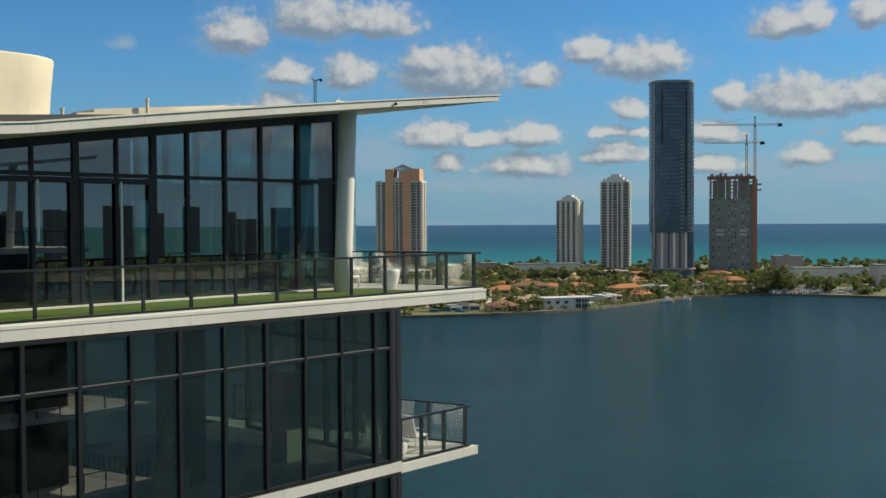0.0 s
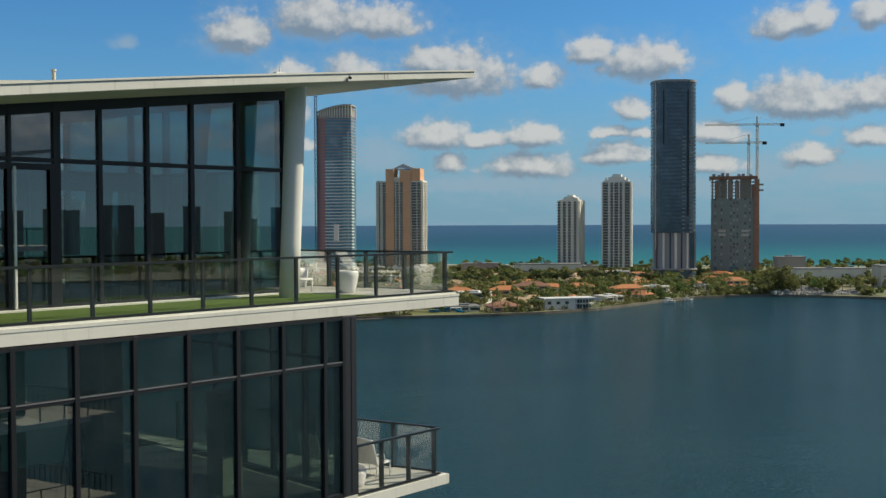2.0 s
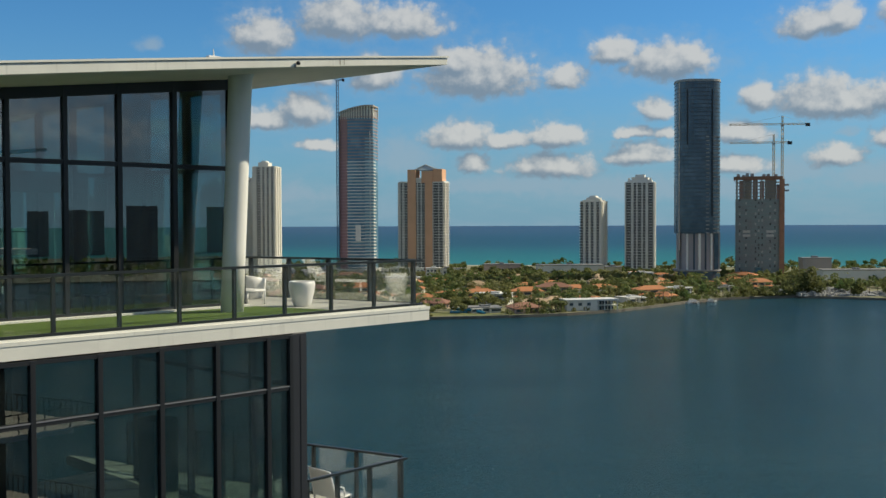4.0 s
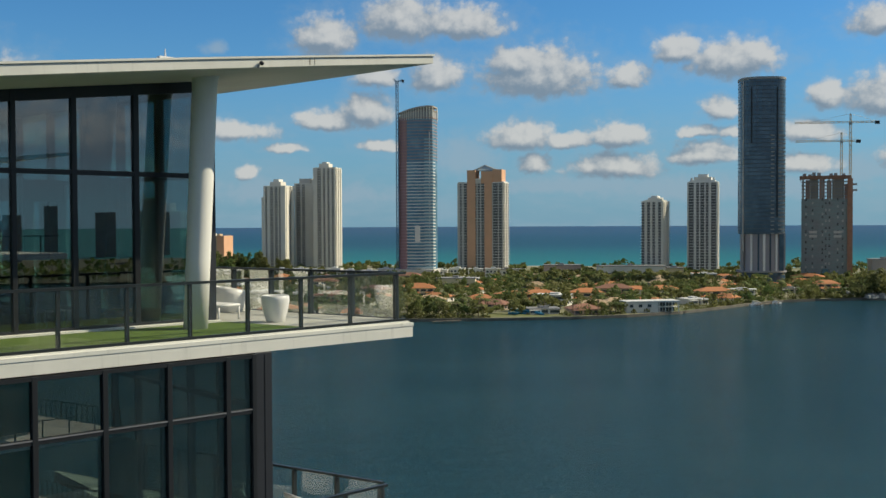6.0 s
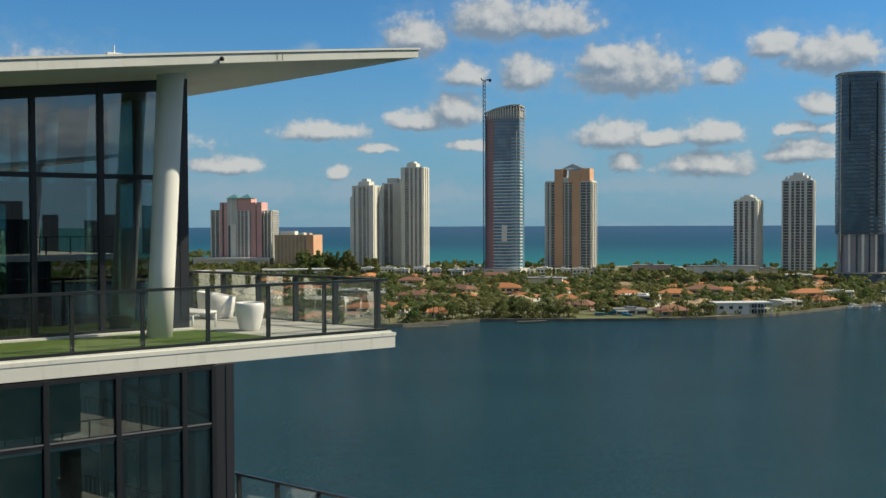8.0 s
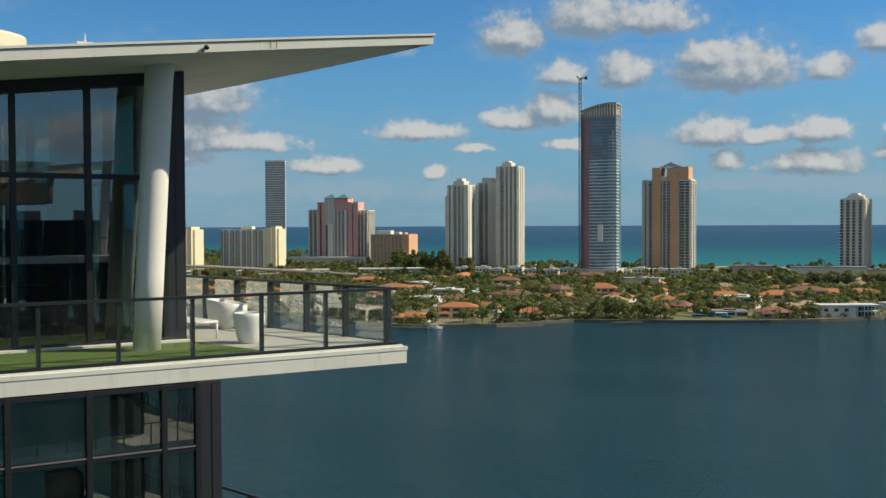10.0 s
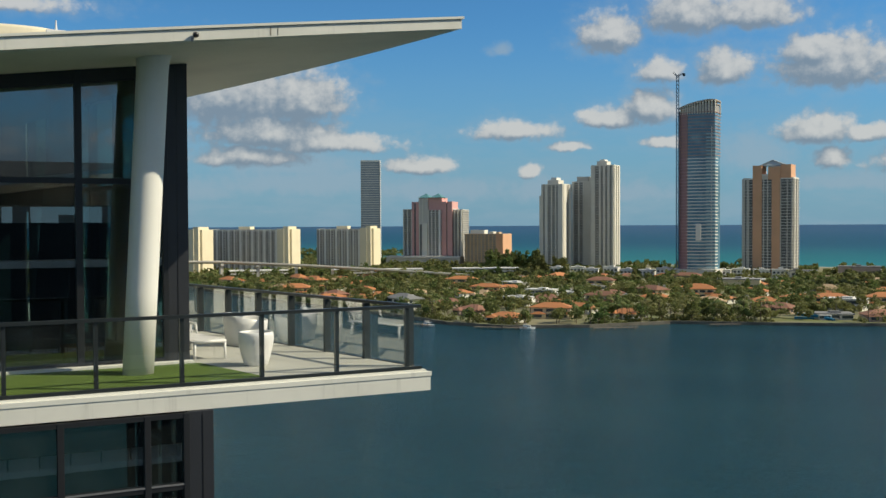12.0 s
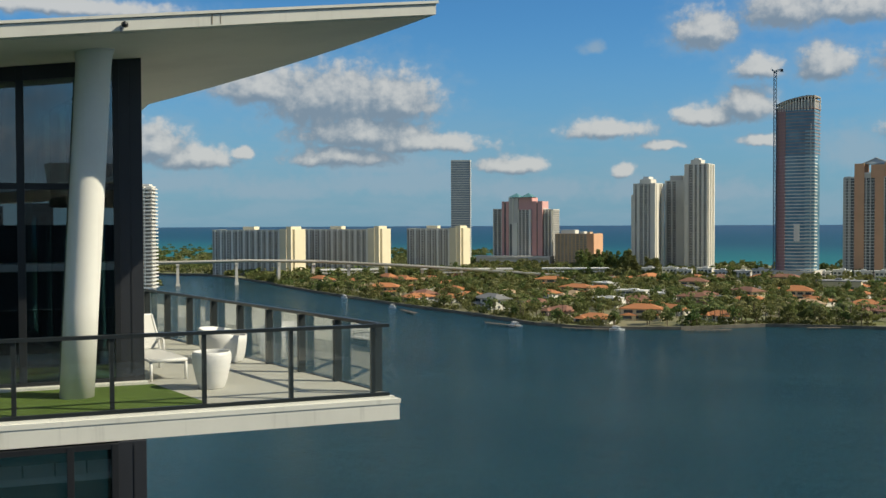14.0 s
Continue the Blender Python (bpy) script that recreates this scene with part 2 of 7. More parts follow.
FRAME_METAL = shade("dark_window_frame", (0.024, 0.026, 0.030), 0.4, 0.2, patch=0.3, scale=1.0, grain=0.2, bump=0.03)
SILL_METAL = shade("pale_grey_transom_cap", (0.28, 0.28, 0.29), 0.4, 0.5, patch=0.2)
PIER_METAL = shade("dark_grey_pier_cladding", (0.035, 0.038, 0.046), 0.45, 0.2, patch=0.35, scale=0.8, grain=0.15, bump=0.04)
PAVER = shade("pale_terrace_pavers", (0.49, 0.485, 0.425), 0.8, second=(0.37, 0.365, 0.33), patch=0.4, scale=0.7, grain=0.15, grain_scale=20, by_object=0.12)
TURF = shade("green_terrace_turf", (0.13, 0.20, 0.045), 0.95, second=(0.10, 0.155, 0.04), patch=0.5, scale=1.4, grain=0.4, grain_scale=60, bump=0.8, bump_scale=120, spec=0.1)
WHITE_PLASTIC = shade("white_moulded_plastic", (0.80, 0.79, 0.76), 0.38, patch=0.08, scale=2, grain=0.03, bump=0.0)
WHITE_MESH = shade("white_sling_fabric", (0.72, 0.71, 0.67), 0.8, patch=0.1, grain=0.2, grain_scale=90, bump=0.2, bump_scale=200)
CREAM_PLANT = shade("cream_roof_plant_cladding", (0.78, 0.70, 0.52), 0.7, patch=0.3, scale=0.4, streak=0.15)
BLACK_PLASTIC = shade("black_plastic", (0.015, 0.015, 0.016), 0.35, patch=0.1)
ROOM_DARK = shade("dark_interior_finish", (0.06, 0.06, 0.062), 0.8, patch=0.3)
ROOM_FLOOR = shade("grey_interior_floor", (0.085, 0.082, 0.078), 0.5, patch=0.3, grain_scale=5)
ROOM_PALE = shade("pale_green_plaster", (0.42, 0.47, 0.38), 0.85, patch=0.3, scale=0.5)
ORANGE_FABRIC = shade("burnt_orange_upholstery", (0.75, 0.17, 0.03), 0.9, patch=0.25, grain=0.3, grain_scale=60)
CURTAIN = shade("pale_grey_blind", (0.45, 0.46, 0.45), 0.9, patch=0.2)
SHADED_CORE_GREY = shade("shaded_core_grey", (0.30, 0.30, 0.29), 0.85, patch=0.2)
LADDER = shade("ladder_aluminium", (0.35, 0.36, 0.38), 0.4, 0.6)

WINDOW_GLASS = glass("tinted_window_glass", (0.40, 0.50, 0.50), 0.17)
LOWER_GLASS = glass("clearer_tinted_glass", (0.40, 0.48, 0.45), 0.13, 0.022)
CLEAR_GLASS = glass("clear_balcony_glass", (0.80, 0.86, 0.86), 0.04)
SIDE_GLASS = glass("tinted_side_glass", (0.45, 0.66, 0.70), 0.05)
RAIL_GLASS = glass("smoky_railing_glass", (0.994, 0.997, 0.995), 0.045, 0.014)
SIDE_RAIL_GLASS = glass("misted_railing_glass", (0.97, 0.985, 0.975), 0.20, 0.05)


# ---- mesh helpers ----
def part(name, bm, material, parent=None, label="", smooth=False):
    """Links a bmesh, in world places, as one mesh object under a thing or a part."""
    bmesh.ops.recalc_face_normals(bm, faces=bm.faces)
    base = Vector()
    up = parent
    while up is not None:
        base += up.location
        up = up.parent
    bmesh.ops.translate(bm, verts=bm.verts, vec=-base)
    me = bpy.data.meshes.new(name)
    bm.to_mesh(me)
    bm.free()
    if smooth:
        me.polygons.foreach_set("use_smooth", [True] * len(me.polygons))
    me.materials.append(material)
    ob = new(name, me)
    ob.parent = parent
    if label:
        tagged(ob, label)
    return ob


def piece(name, me, place, parent, turn=0.0):
    """One more object on a shared mesh, at a place relative to its thing."""
    ob = new(name, me)
    ob.parent = parent
    ob.location = place
    if turn:
        ob.rotation_euler = (0, 0, turn)
    return ob


def mesh_of(name, bm, material, smooth=False):
    bmesh.ops.recalc_face_normals(bm, faces=bm.faces)
    me = bpy.data.meshes.new(name)
    bm.to_mesh(me)
    bm.free()
    if smooth:
        me.polygons.foreach_set("use_smooth", [True] * len(me.polygons))
    me.materials.append(material)
    return me


def thing(name, place, label, category, group="", kind=""):
    ob = new(name)
    ob.empty_display_size = 0.3
    ob.location = place
    return tagged(ob, label, category, group, kind)


def same_place(u, v, z):
    return (u, v, z)


def box(bm, u0, u1, v0, v1, z0, z1, f=same_place, bevel=0.0):
    c = [bm.verts.new(f(u, v, z)) for z in (z0, z1) for u, v in ((u0, v0), (u1, v0), (u1, v1), (u0, v1))]
    fs = [bm.faces.new([c[i] for i in q]) for q in ((3, 2, 1, 0), (4, 5, 6, 7), (0, 1, 5, 4), (1, 2, 6, 5), (2, 3, 7, 6), (3, 0, 4, 7))]
    if bevel:
        edges = list({e for q in fs for e in q.edges})
        bmesh.ops.bevel(bm, geom=edges, offset=bevel, segments=2, profile=0.5, affect="EDGES")
    return bm


def boxes(*rows, f=same_place, bevel=0.0):
    bm = bmesh.new()
    for r in rows:
        box(bm, *r, f=f, bevel=bevel)
    return bm


def prism(outline, low, high, f=same_place, bm=None):
    """A plan outline raised between two heights; low and high are numbers or functions of u, v."""
    bm = bm or bmesh.new()
    lo = low if callable(low) else (lambda u, v: low)
    hi = high if callable(high) else (lambda u, v: high)
    a = [bm.verts.new(f(u, v, lo(u, v))) for u, v in outline]
    b = [bm.verts.new(f(u, v, hi(u, v))) for u, v in outline]
    n = len(outline)
    bm.faces.new(a[::-1])
    bm.faces.new(b)
    for i in range(n):
        j = (i + 1) % n
        bm.faces.new((a[i], a[j], b[j], b[i]))
    return bm


def lathe(profile, n=24, f=same_place, cx=0.0, cy=0.0, squash=1.0, bm=None, lean=(0.0, 0.0)):
    """A turned form from rows of radius and height; lean shifts it sideways by its height."""
    bm = bm or bmesh.new()
    rings = []
    for r, z in profile:
        rings.append([bm.verts.new(f(cx + lean[0] * z + r * math.cos(2 * math.pi * i / n), cy + lean[1] * z + squash * r * math.sin(2 * math.pi * i / n), z)) for i in range(n)])
    for a, b in zip(rings, rings[1:]):
        for i in range(n):
            j = (i + 1) % n
            bm.faces.new((a[i], a[j], b[j], b[i]))
    bm.faces.new(rings[0][::-1])
    bm.faces.new(rings[-1])
    return bm


def tube(bm, points, r, n=6):
    """A bar of round section along points."""
    rings = []
    pts = [Vector(p) for p in points]
    for i, p in enumerate(pts):
        t = (pts[min(i + 1, len(pts) - 1)] - pts[max(i - 1, 0)]).normalized()
        s = t.cross(Vector((0, 0, 1)))
        s = s.normalized() if s.length > 0.05 else Vector((1, 0, 0))
        w = t.cross(s)
        rings.append([bm.verts.new(p + r * (s * math.cos(2 * math.pi * k / n) + w * math.sin(2 * math.pi * k / n))) for k in range(n)])
    for a, b in zip(rings, rings[1:]):
        for k in range(n):
            j = (k + 1) % n
            bm.faces.new((a[k], a[j], b[j], b[k]))
    bm.faces.new(rings[0][::-1])
    bm.faces.new(rings[-1])
    return bm
# ---- the penthouse tower ----
# plan: u runs from the terrace's corner back along the front edge, v inwards from that edge, z up from the slab's edge
def tower_place(u, v, z):
    return (1.41 - 0.6858 * u - 0.7278 * v, 33.12 - 0.7278 * u + 0.6858 * v, 56.80 + z)


def twin_place(u, v, z):
    return tower_place(u - 9.4, -39.2 - v, z + 0.55)


def roof_top(u, v=0.0):
    return 6.30 - 0.112 * min(u, 16) - 0.0008 * min(u, 16) ** 2 - 0.03 * max(u - 16, 0)


def roof_side(v):
    return min(-0.6 + v * (0.20 + 0.0131 * v), 3.05)


def rail_side(v):
    return 0.20 + 0.25 * v + 0.0015 * v * v


FAR_U, FAR_V = 34.0, 32.0
FLOOR = 0.085


def outline_with_side(side, off=0.0, front=0.0, deep=FAR_V, far=FAR_U, steps=16):
    along = [x for x in (30, 25, 20, 16, 13, 10, 7, 5, 3.4)]
    pts = [(far, front)] + [(x, front) for x in along]
    for k in range(steps + 1):
        v = front + (deep - front) * (k / steps) ** 1.5
        pts.append((side(v) + off, v))
    pts += [(x, deep) for x in along[::-1] if x > pts[-1][0] + 0.3] + [(far, deep)]
    return pts


def sheet(side, off, front, low, high, f, deep=FAR_V, far=FAR_U, nu=22, nv=14):
    """A slab between the front edge, a slanting side edge and two heights given along u."""
    bm = bmesh.new()
    vs = [front + (deep - front) * (k / nv) ** 1.6 for k in range(nv + 1)]
    grid = [[[bm.verts.new(f(u, v, z(u))) for z in (low, high)] for u in [side(v) + off + (far - side(v) - off) * (i / nu) ** 1.3 for i in range(nu + 1)]] for v in vs]
    for k in range(nv):
        for i in range(nu):
            for w in (0, 1):
                bm.faces.new([grid[a][b][w] for a, b in ((k, i), (k, i + 1), (k + 1, i + 1), (k + 1, i))])
    for k in range(nv):
        for i in (0, nu):
            bm.faces.new((grid[k][i][0], grid[k + 1][i][0], grid[k + 1][i][1], grid[k][i][1]))
    for i in range(nu):
        for k in (0, nv):
            bm.faces.new((grid[k][i][0], grid[k][i + 1][0], grid[k][i + 1][1], grid[k][i][1]))
    return bm


def slab_side(v):
    return 0.262 * v


def penthouse(f, twin=False):
    pre = "neighbour_" if twin else ""
    where = "of the neighbouring tower, seen mirrored in the glass" if twin else "at the tower's corner"

    def structure(name, label, bm, material, smooth=False):
        ob = part(pre + name, bm, material, None, "", smooth)
        return tagged(ob, label + " " + where, name.replace("_", " "), kind="structure")

    # terrace slab, with its drip lip and the low kerb under the railing
    slab = structure("terrace_slab", "white painted concrete terrace slab", prism(outline_with_side(slab_side, 0.014, 0.014), -0.335, -0.075, f), WHITE_CONCRETE)
    part("slab_lip", prism(outline_with_side(slab_side), -0.075, -0.0, f), WHITE_CONCRETE, slab)
    part("rail_kerb", prism(outline_with_side(slab_side, 0.07, 0.06), -0.0, 0.04, f), WHITE_CONCRETE, slab)

    # roof blade with a thin cap
    roof = structure("roof_blade", "white sloping concrete roof blade with pointed tip", sheet(
        roof_side, 0.0, -0.05, lambda u: roof_top(u) - 0.215 - 0.003 * max(u, 0), lambda u: roof_top(u) - 0.05, f), WHITE_CONCRETE)
    part("roof_cap", sheet(roof_side, -0.03, -0.08, lambda u: roof_top(u) - 0.042, roof_top, f), WHITE_CONCRETE, roof)
    part("soffit", sheet(roof_side, 0.10, 0.12, lambda u: roof_top(u) - 0.222 - 0.003 * max(u, 0), lambda u: roof_top(u) - 0.2, f), SOFFIT, roof)

    # lower storeys: slab bands, with the balcony tongues past the glass corner
    n_floors = 4 if not twin else 6
    for k in range(n_floors):
        z = -4.96 - 4.96 * k
        band = structure("floor_band", "white concrete floor band between dark glazed storeys", boxes((3.93, FAR_U, -0.04, 9.0, z - 0.30, z), f=f), WHITE_CONCRETE)
        tongue = [(4.0, -0.02)] + [(0.46 + 0.28 * v, v) for v in (0.0, 3.0, 7.0, 12.0)] + [(4.0, 12.0)]
        part("balcony_slab", prism(tongue, z - 0.37, z - 0.10, f), WHITE_CONCRETE, band)
        part("balcony_floor", prism([(4.0, 0.1)] + [(0.58 + 0.28 * v, v) for v in (0.1, 3.0, 7.0, 11.9)] + [(4.0, 11.9)], z - 0.10, z - 0.06, f), PAVER, band)
    body = structure("tower_body", "dark glazed lower body of the residential tower", boxes((4.4, FAR_U, 0.9, FAR_V, -54.8, -20.2), f=f), FRAME_METAL)
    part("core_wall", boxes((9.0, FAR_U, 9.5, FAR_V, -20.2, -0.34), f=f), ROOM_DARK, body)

    # white stair and lift core, flaring upwards
    bm = bmesh.new()
    n = 10
    def ring(z, grow):
        pts = []
        for cu, cv, a0 in ((5.6, 23.6, 180), (13.0, 23.6, 270), (13.0, 30.0, 0), (5.6, 30.0, 90)):
            for i in range(n):
                a = radians(a0 + 90 * i / (n - 1))
                pts.append((cu + (2.2 + grow) * math.cos(a), cv + (2.2 + grow) * math.sin(a)))
        return [bm.verts.new(f(u, v, z)) for u, v in pts]
    rs = [ring(z if not twin else 3.6 + (z - 3.6) * 0.55, g) for z, g in ((3.6, -0.30), (6.0, -0.22), (8.0, -0.10), (9.40, 0.05), (9.50, 0.03), (9.50, -0.25), (9.25, -0.25))]
    for a, b in zip(rs, rs[1:]):
        for i in range(len(a)):
            j = (i + 1) % len(a)
            bm.faces.new((a[i], a[j], b[j], b[i]))
    bm.faces.new(rs[-1])
    bm.faces.new(rs[0][::-1])
    # the twin's core is greyed in colour to stand for its shaded side
    structure("roof_core", "smooth white flared stair core on the roof", bm, SHADED_CORE_GREY if twin else CREAM_PLANT, True)

    # leaning column between slab and roof
    prof = [(0.262, FLOOR - 0.02), (0.262, 1.5), (0.266, 3.5), (0.268, 4.9), (0.270, 5.3), (0.28, 5.48), (0.31, 5.58)]
    structure("column", "round white leaning column", lathe(prof, 32, f, 4.86, 1.55, lean=(-0.060, 0.012)), COLUMN_WHITE, True)
    return roof


roof = penthouse(tower_place)
twin_roof = penthouse(twin_place, True)


def at(u, v, z):
    return Vector(tower_place(u, v, z))


# terrace floor: pavers by the corner, a strip of turf before the windows, the pale threshold along the glass
floor = tagged(part("terrace_floor", prism([(4.2, 2.5), (3.62, 2.5), (3.04, 0.36), (3.04, 0.13)] + [(slab_side(v) + 0.16, v) for v in (0.13, 3, 6, 9, 12, 14)] + [(6.2, 14), (6.0, 12.0)], 0.02, FLOOR, tower_place), PAVER),
               "pale grey paved floor of the terrace corner", "floor", kind="structure")
turf = tagged(part("turf_strip", prism([(33, 0.13), (33, 2.42), (3.615, 2.42), (3.045, 0.36), (3.045, 0.13)], 0.02, FLOOR + 0.012, tower_place), TURF),
              "bright green artificial turf strip along the terrace", "turf", kind="structure")
tagged(part("window_threshold", boxes((3.7, 33, 2.44, 2.62, 0.02, 0.14), f=tower_place, bevel=0.006), WHITE_CONCRETE),
       "pale stone threshold along the foot of the window wall", "threshold", kind="structure")


# window walls
def window_wall(name, label, f, uprights, transoms, v, z0, z1, frame_w, glass_mat, sub, doors=()):
    """uprights: places along the wall; transoms: heights; z1 a function of the place for a sloping head."""
    wall = thing(name, f(uprights[0], v, z0), label, "window wall", kind="structure")
    for k, u in enumerate(uprights):
        wide = frame_w[k] if isinstance(frame_w, (list, tuple)) else frame_w
        part("mullion", boxes((u - wide / 2, u + wide / 2, v - 0.05, v + 0.13, z0, z1(u)), f=f, bevel=0.006), FRAME_METAL, wall)
    for a, b in zip(uprights, uprights[1:]):
        for z in transoms:
            if z + 0.1 < min(z1(a), z1(b)):
                t = part("transom", boxes((a + 0.03, b - 0.03, v - 0.03, v + 0.12, z - 0.05, z + 0.05), f=f), FRAME_METAL, wall)
                part("transom_cap", boxes((a + 0.04, b - 0.04, v - 0.045, v - 0.03, z + 0.025, z + 0.052), f=f), SILL_METAL if sub else FRAME_METAL, t)
        bm = bmesh.new()
        c = [bm.verts.new(f(u, vv, z)) for vv in (v + 0.02, v + 0.045) for u, z in ((a + 0.02, z0), (b - 0.02, z0), (b - 0.02, z1(b) - 0.02), (a + 0.02, z1(a) - 0.02))]
        for q in ((0, 1, 2, 3), (7, 6, 5, 4), (0, 4, 5, 1), (1, 5, 6, 2), (2, 6, 7, 3), (3, 7, 4, 0)):
            bm.faces.new([c[i] for i in q])
        part("pane", bm, glass_mat, wall)
        head = prism([(a + 0.03, v - 0.04), (b - 0.03, v - 0.04), (b - 0.03, v + 0.12), (a + 0.03, v + 0.12)], lambda u, w: z1(u) - (0.24 if not sub else 0.08), lambda u, w: z1(u) - 0.002, f)
        part("head_rail", head, FRAME_METAL, wall)
        part("foot_rail", boxes((a + 0.03, b - 0.03, v - 0.04, v + 0.12, z0, z0 + 0.10), f=f), FRAME_METAL, wall)
    return wall


def soffit_at(u):
    return roof_top(u) - 0.226 - 0.003 * max(u, 0)


UP = [4.16, 5.66, 7.03, 8.27, 9.50, 10.55, 11.62, 12.75, 13.88, 15.0, 16.2, 17.4, 18.6, 19.8, 21.0]
upper = window_wall("window_wall_upper", "tall dark-framed window wall set back under the roof", tower_place, UP, (3.44,), 2.65, 0.10, soffit_at,
                    [0.10, 0.12, 0.11, 0.10, 0.10, 0.17, 0.08, 0.17, 0.08, 0.17, 0.1, 0.1, 0.1, 0.1, 0.1], WINDOW_GLASS, False)
# sliding door leaves in the bays past the tenth upright
for a, b in ((10.64, 12.66), (12.84, 14.92)):
    door = part("sliding_door", boxes((a, b, 2.585, 2.60, 3.22, 3.36), f=tower_place), FRAME_METAL, upper)
    for u in (a, b - 0.09, (a + b) / 2 - 0.045):
        part("door_stile", boxes((u, u + 0.09, 2.57, 2.60, 0.14, 3.22), f=tower_place), FRAME_METAL, door)
    part("pull_bar", boxes(((a + b) / 2 - 0.12, (a + b) / 2 - 0.065, 2.50, 2.55, 0.16 if a < 12 else 1.75, 3.28), f=tower_place, bevel=0.008), WHITE_PLASTIC, door, "tall white pull bar")
# clad pier that ends the window wall
pier = tagged(part("corner_pier", prism([(3.74, 2.63), (4.14, 2.63), (4.14, 3.05), (3.74, 3.05)], 0.045, lambda u, v: soffit_at(u) - 0.002, tower_place), PIER_METAL),
              "dark grey metal-clad pier at the end of the window wall", "pier", kind="structure")
part("panel_joint", boxes((3.93, 3.945, 2.622, 2.63, 0.3, 5.5), f=tower_place), FRAME_METAL, pier)


# side wall of glass, from the pier inwards
def side_frame(f):
    return lambda u, v, z: f(3.80 + v + 0.22 * u, 3.05 + u, z)


SIDE = [0.05, 1.5, 2.95, 4.4, 5.85, 7.3, 8.75]
window_wall("window_wall_side", "glazed side wall of the penthouse facing the sea", side_frame(tower_place), SIDE, (3.44,), 0.0, 0.10, lambda u: 5.56, 0.12, SIDE_GLASS, False)

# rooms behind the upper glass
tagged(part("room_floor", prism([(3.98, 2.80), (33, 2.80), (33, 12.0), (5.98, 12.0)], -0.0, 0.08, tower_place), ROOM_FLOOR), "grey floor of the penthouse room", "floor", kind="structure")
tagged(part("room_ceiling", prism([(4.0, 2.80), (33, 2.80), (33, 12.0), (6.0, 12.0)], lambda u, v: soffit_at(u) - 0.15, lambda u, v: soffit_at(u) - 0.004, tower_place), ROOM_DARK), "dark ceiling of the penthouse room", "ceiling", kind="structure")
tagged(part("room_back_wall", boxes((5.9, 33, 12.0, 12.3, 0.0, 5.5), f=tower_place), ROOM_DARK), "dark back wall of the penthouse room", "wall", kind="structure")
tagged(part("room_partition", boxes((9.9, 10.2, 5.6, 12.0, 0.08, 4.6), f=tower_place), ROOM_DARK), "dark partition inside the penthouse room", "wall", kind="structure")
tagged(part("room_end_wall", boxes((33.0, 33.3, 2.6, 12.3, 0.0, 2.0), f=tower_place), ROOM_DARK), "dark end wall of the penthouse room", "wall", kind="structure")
# white panels added out of direct view, to whiten reflections in the side railing
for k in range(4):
    tagged(part("side_wall_panel", boxes((-0.10, -0.06, 2.5 + 1.45 * k, 3.7 + 1.45 * k, 0.11, 3.45), f=lambda u, v, z: tower_place(3.80 + u + 0.22 * v, 3.05 + v, z)), WHITE_CONCRETE), "added white panel before the side glass, seen only mirrored in the railing", "wall panel", "side wall panels", "structure")
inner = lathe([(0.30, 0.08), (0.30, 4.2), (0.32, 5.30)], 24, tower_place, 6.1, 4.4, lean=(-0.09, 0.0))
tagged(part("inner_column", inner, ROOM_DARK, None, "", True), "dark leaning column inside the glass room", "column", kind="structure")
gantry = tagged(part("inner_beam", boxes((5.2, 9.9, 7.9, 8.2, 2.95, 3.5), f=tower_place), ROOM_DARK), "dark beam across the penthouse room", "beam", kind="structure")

# lower storey: flush window wall, dark corner pier
LOW = [4.37, 4.98] + [6.27 + 1.302 * k for k in range(20)]
for k in range(3):
    z = -4.96 * k
    z0 = -4.96 if k == 0 else z - 4.96
    window_wall("window_wall_lower", "flush dark-framed window wall of the storey below", tower_place, LOW if k == 0 else LOW[:9], (z - 1.54,), 0.0, z0 + 0.02,
                (lambda u: -0.36) if k == 0 else (lambda u, z=z: z - 0.32), 0.10, LOWER_GLASS, True)
    p = tagged(part("lower_pier", boxes((3.93, 4.33, -0.02, 0.42, z0 + 0.004, z - (0.345 if k == 0 else 0.304)), f=tower_place, bevel=0.01), PIER_METAL),
               "dark metal-clad corner pier of the lower storey", "pier", kind="structure")
    part("pier_joint", boxes((4.10, 4.115, -0.03, -0.02, z0 + 0.1, z - 0.4), f=tower_place), FRAME_METAL, p)
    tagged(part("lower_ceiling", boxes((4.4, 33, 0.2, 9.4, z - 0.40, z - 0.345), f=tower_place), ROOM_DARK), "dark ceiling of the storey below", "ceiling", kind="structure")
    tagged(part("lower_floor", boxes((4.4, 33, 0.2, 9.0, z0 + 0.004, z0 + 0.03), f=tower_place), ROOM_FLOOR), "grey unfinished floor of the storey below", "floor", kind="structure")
    balcony_wall = window_wall("window_wall_lower_side", "glazed balcony wall of the storey below", (lambda u, v, z: tower_place(4.02 + v, 0.5 + u, z)), [0.0, 1.4, 2.8, 4.2, 5.6, 7.0], (z - 1.54,), 0.0,
                z0 + 0.02, lambda u, z=z: z - 0.36, 0.10, CLEAR_GLASS, True)
    for ob in balcony_wall.children:
        if ob.name.startswith("pane"):
            ob.visible_shadow = False

# rooms of the lower storey: pale column, partition, a step ladder left by the builders
tagged(part("lower_column", prism([(5.9, 2.2), (6.5, 2.2), (6.5, 2.9), (5.9, 2.9)], -4.92, -2.3, tower_place), ROOM_PALE), "pale green plastered pillar inside the lower glass room", "pillar", kind="structure")
tagged(part("lower_partition", boxes((8.9, 9.4, 2.8, 4.6, -4.92, -0.42), f=tower_place), ROOM_DARK), "dark partition inside the lower glass room", "wall", kind="structure")


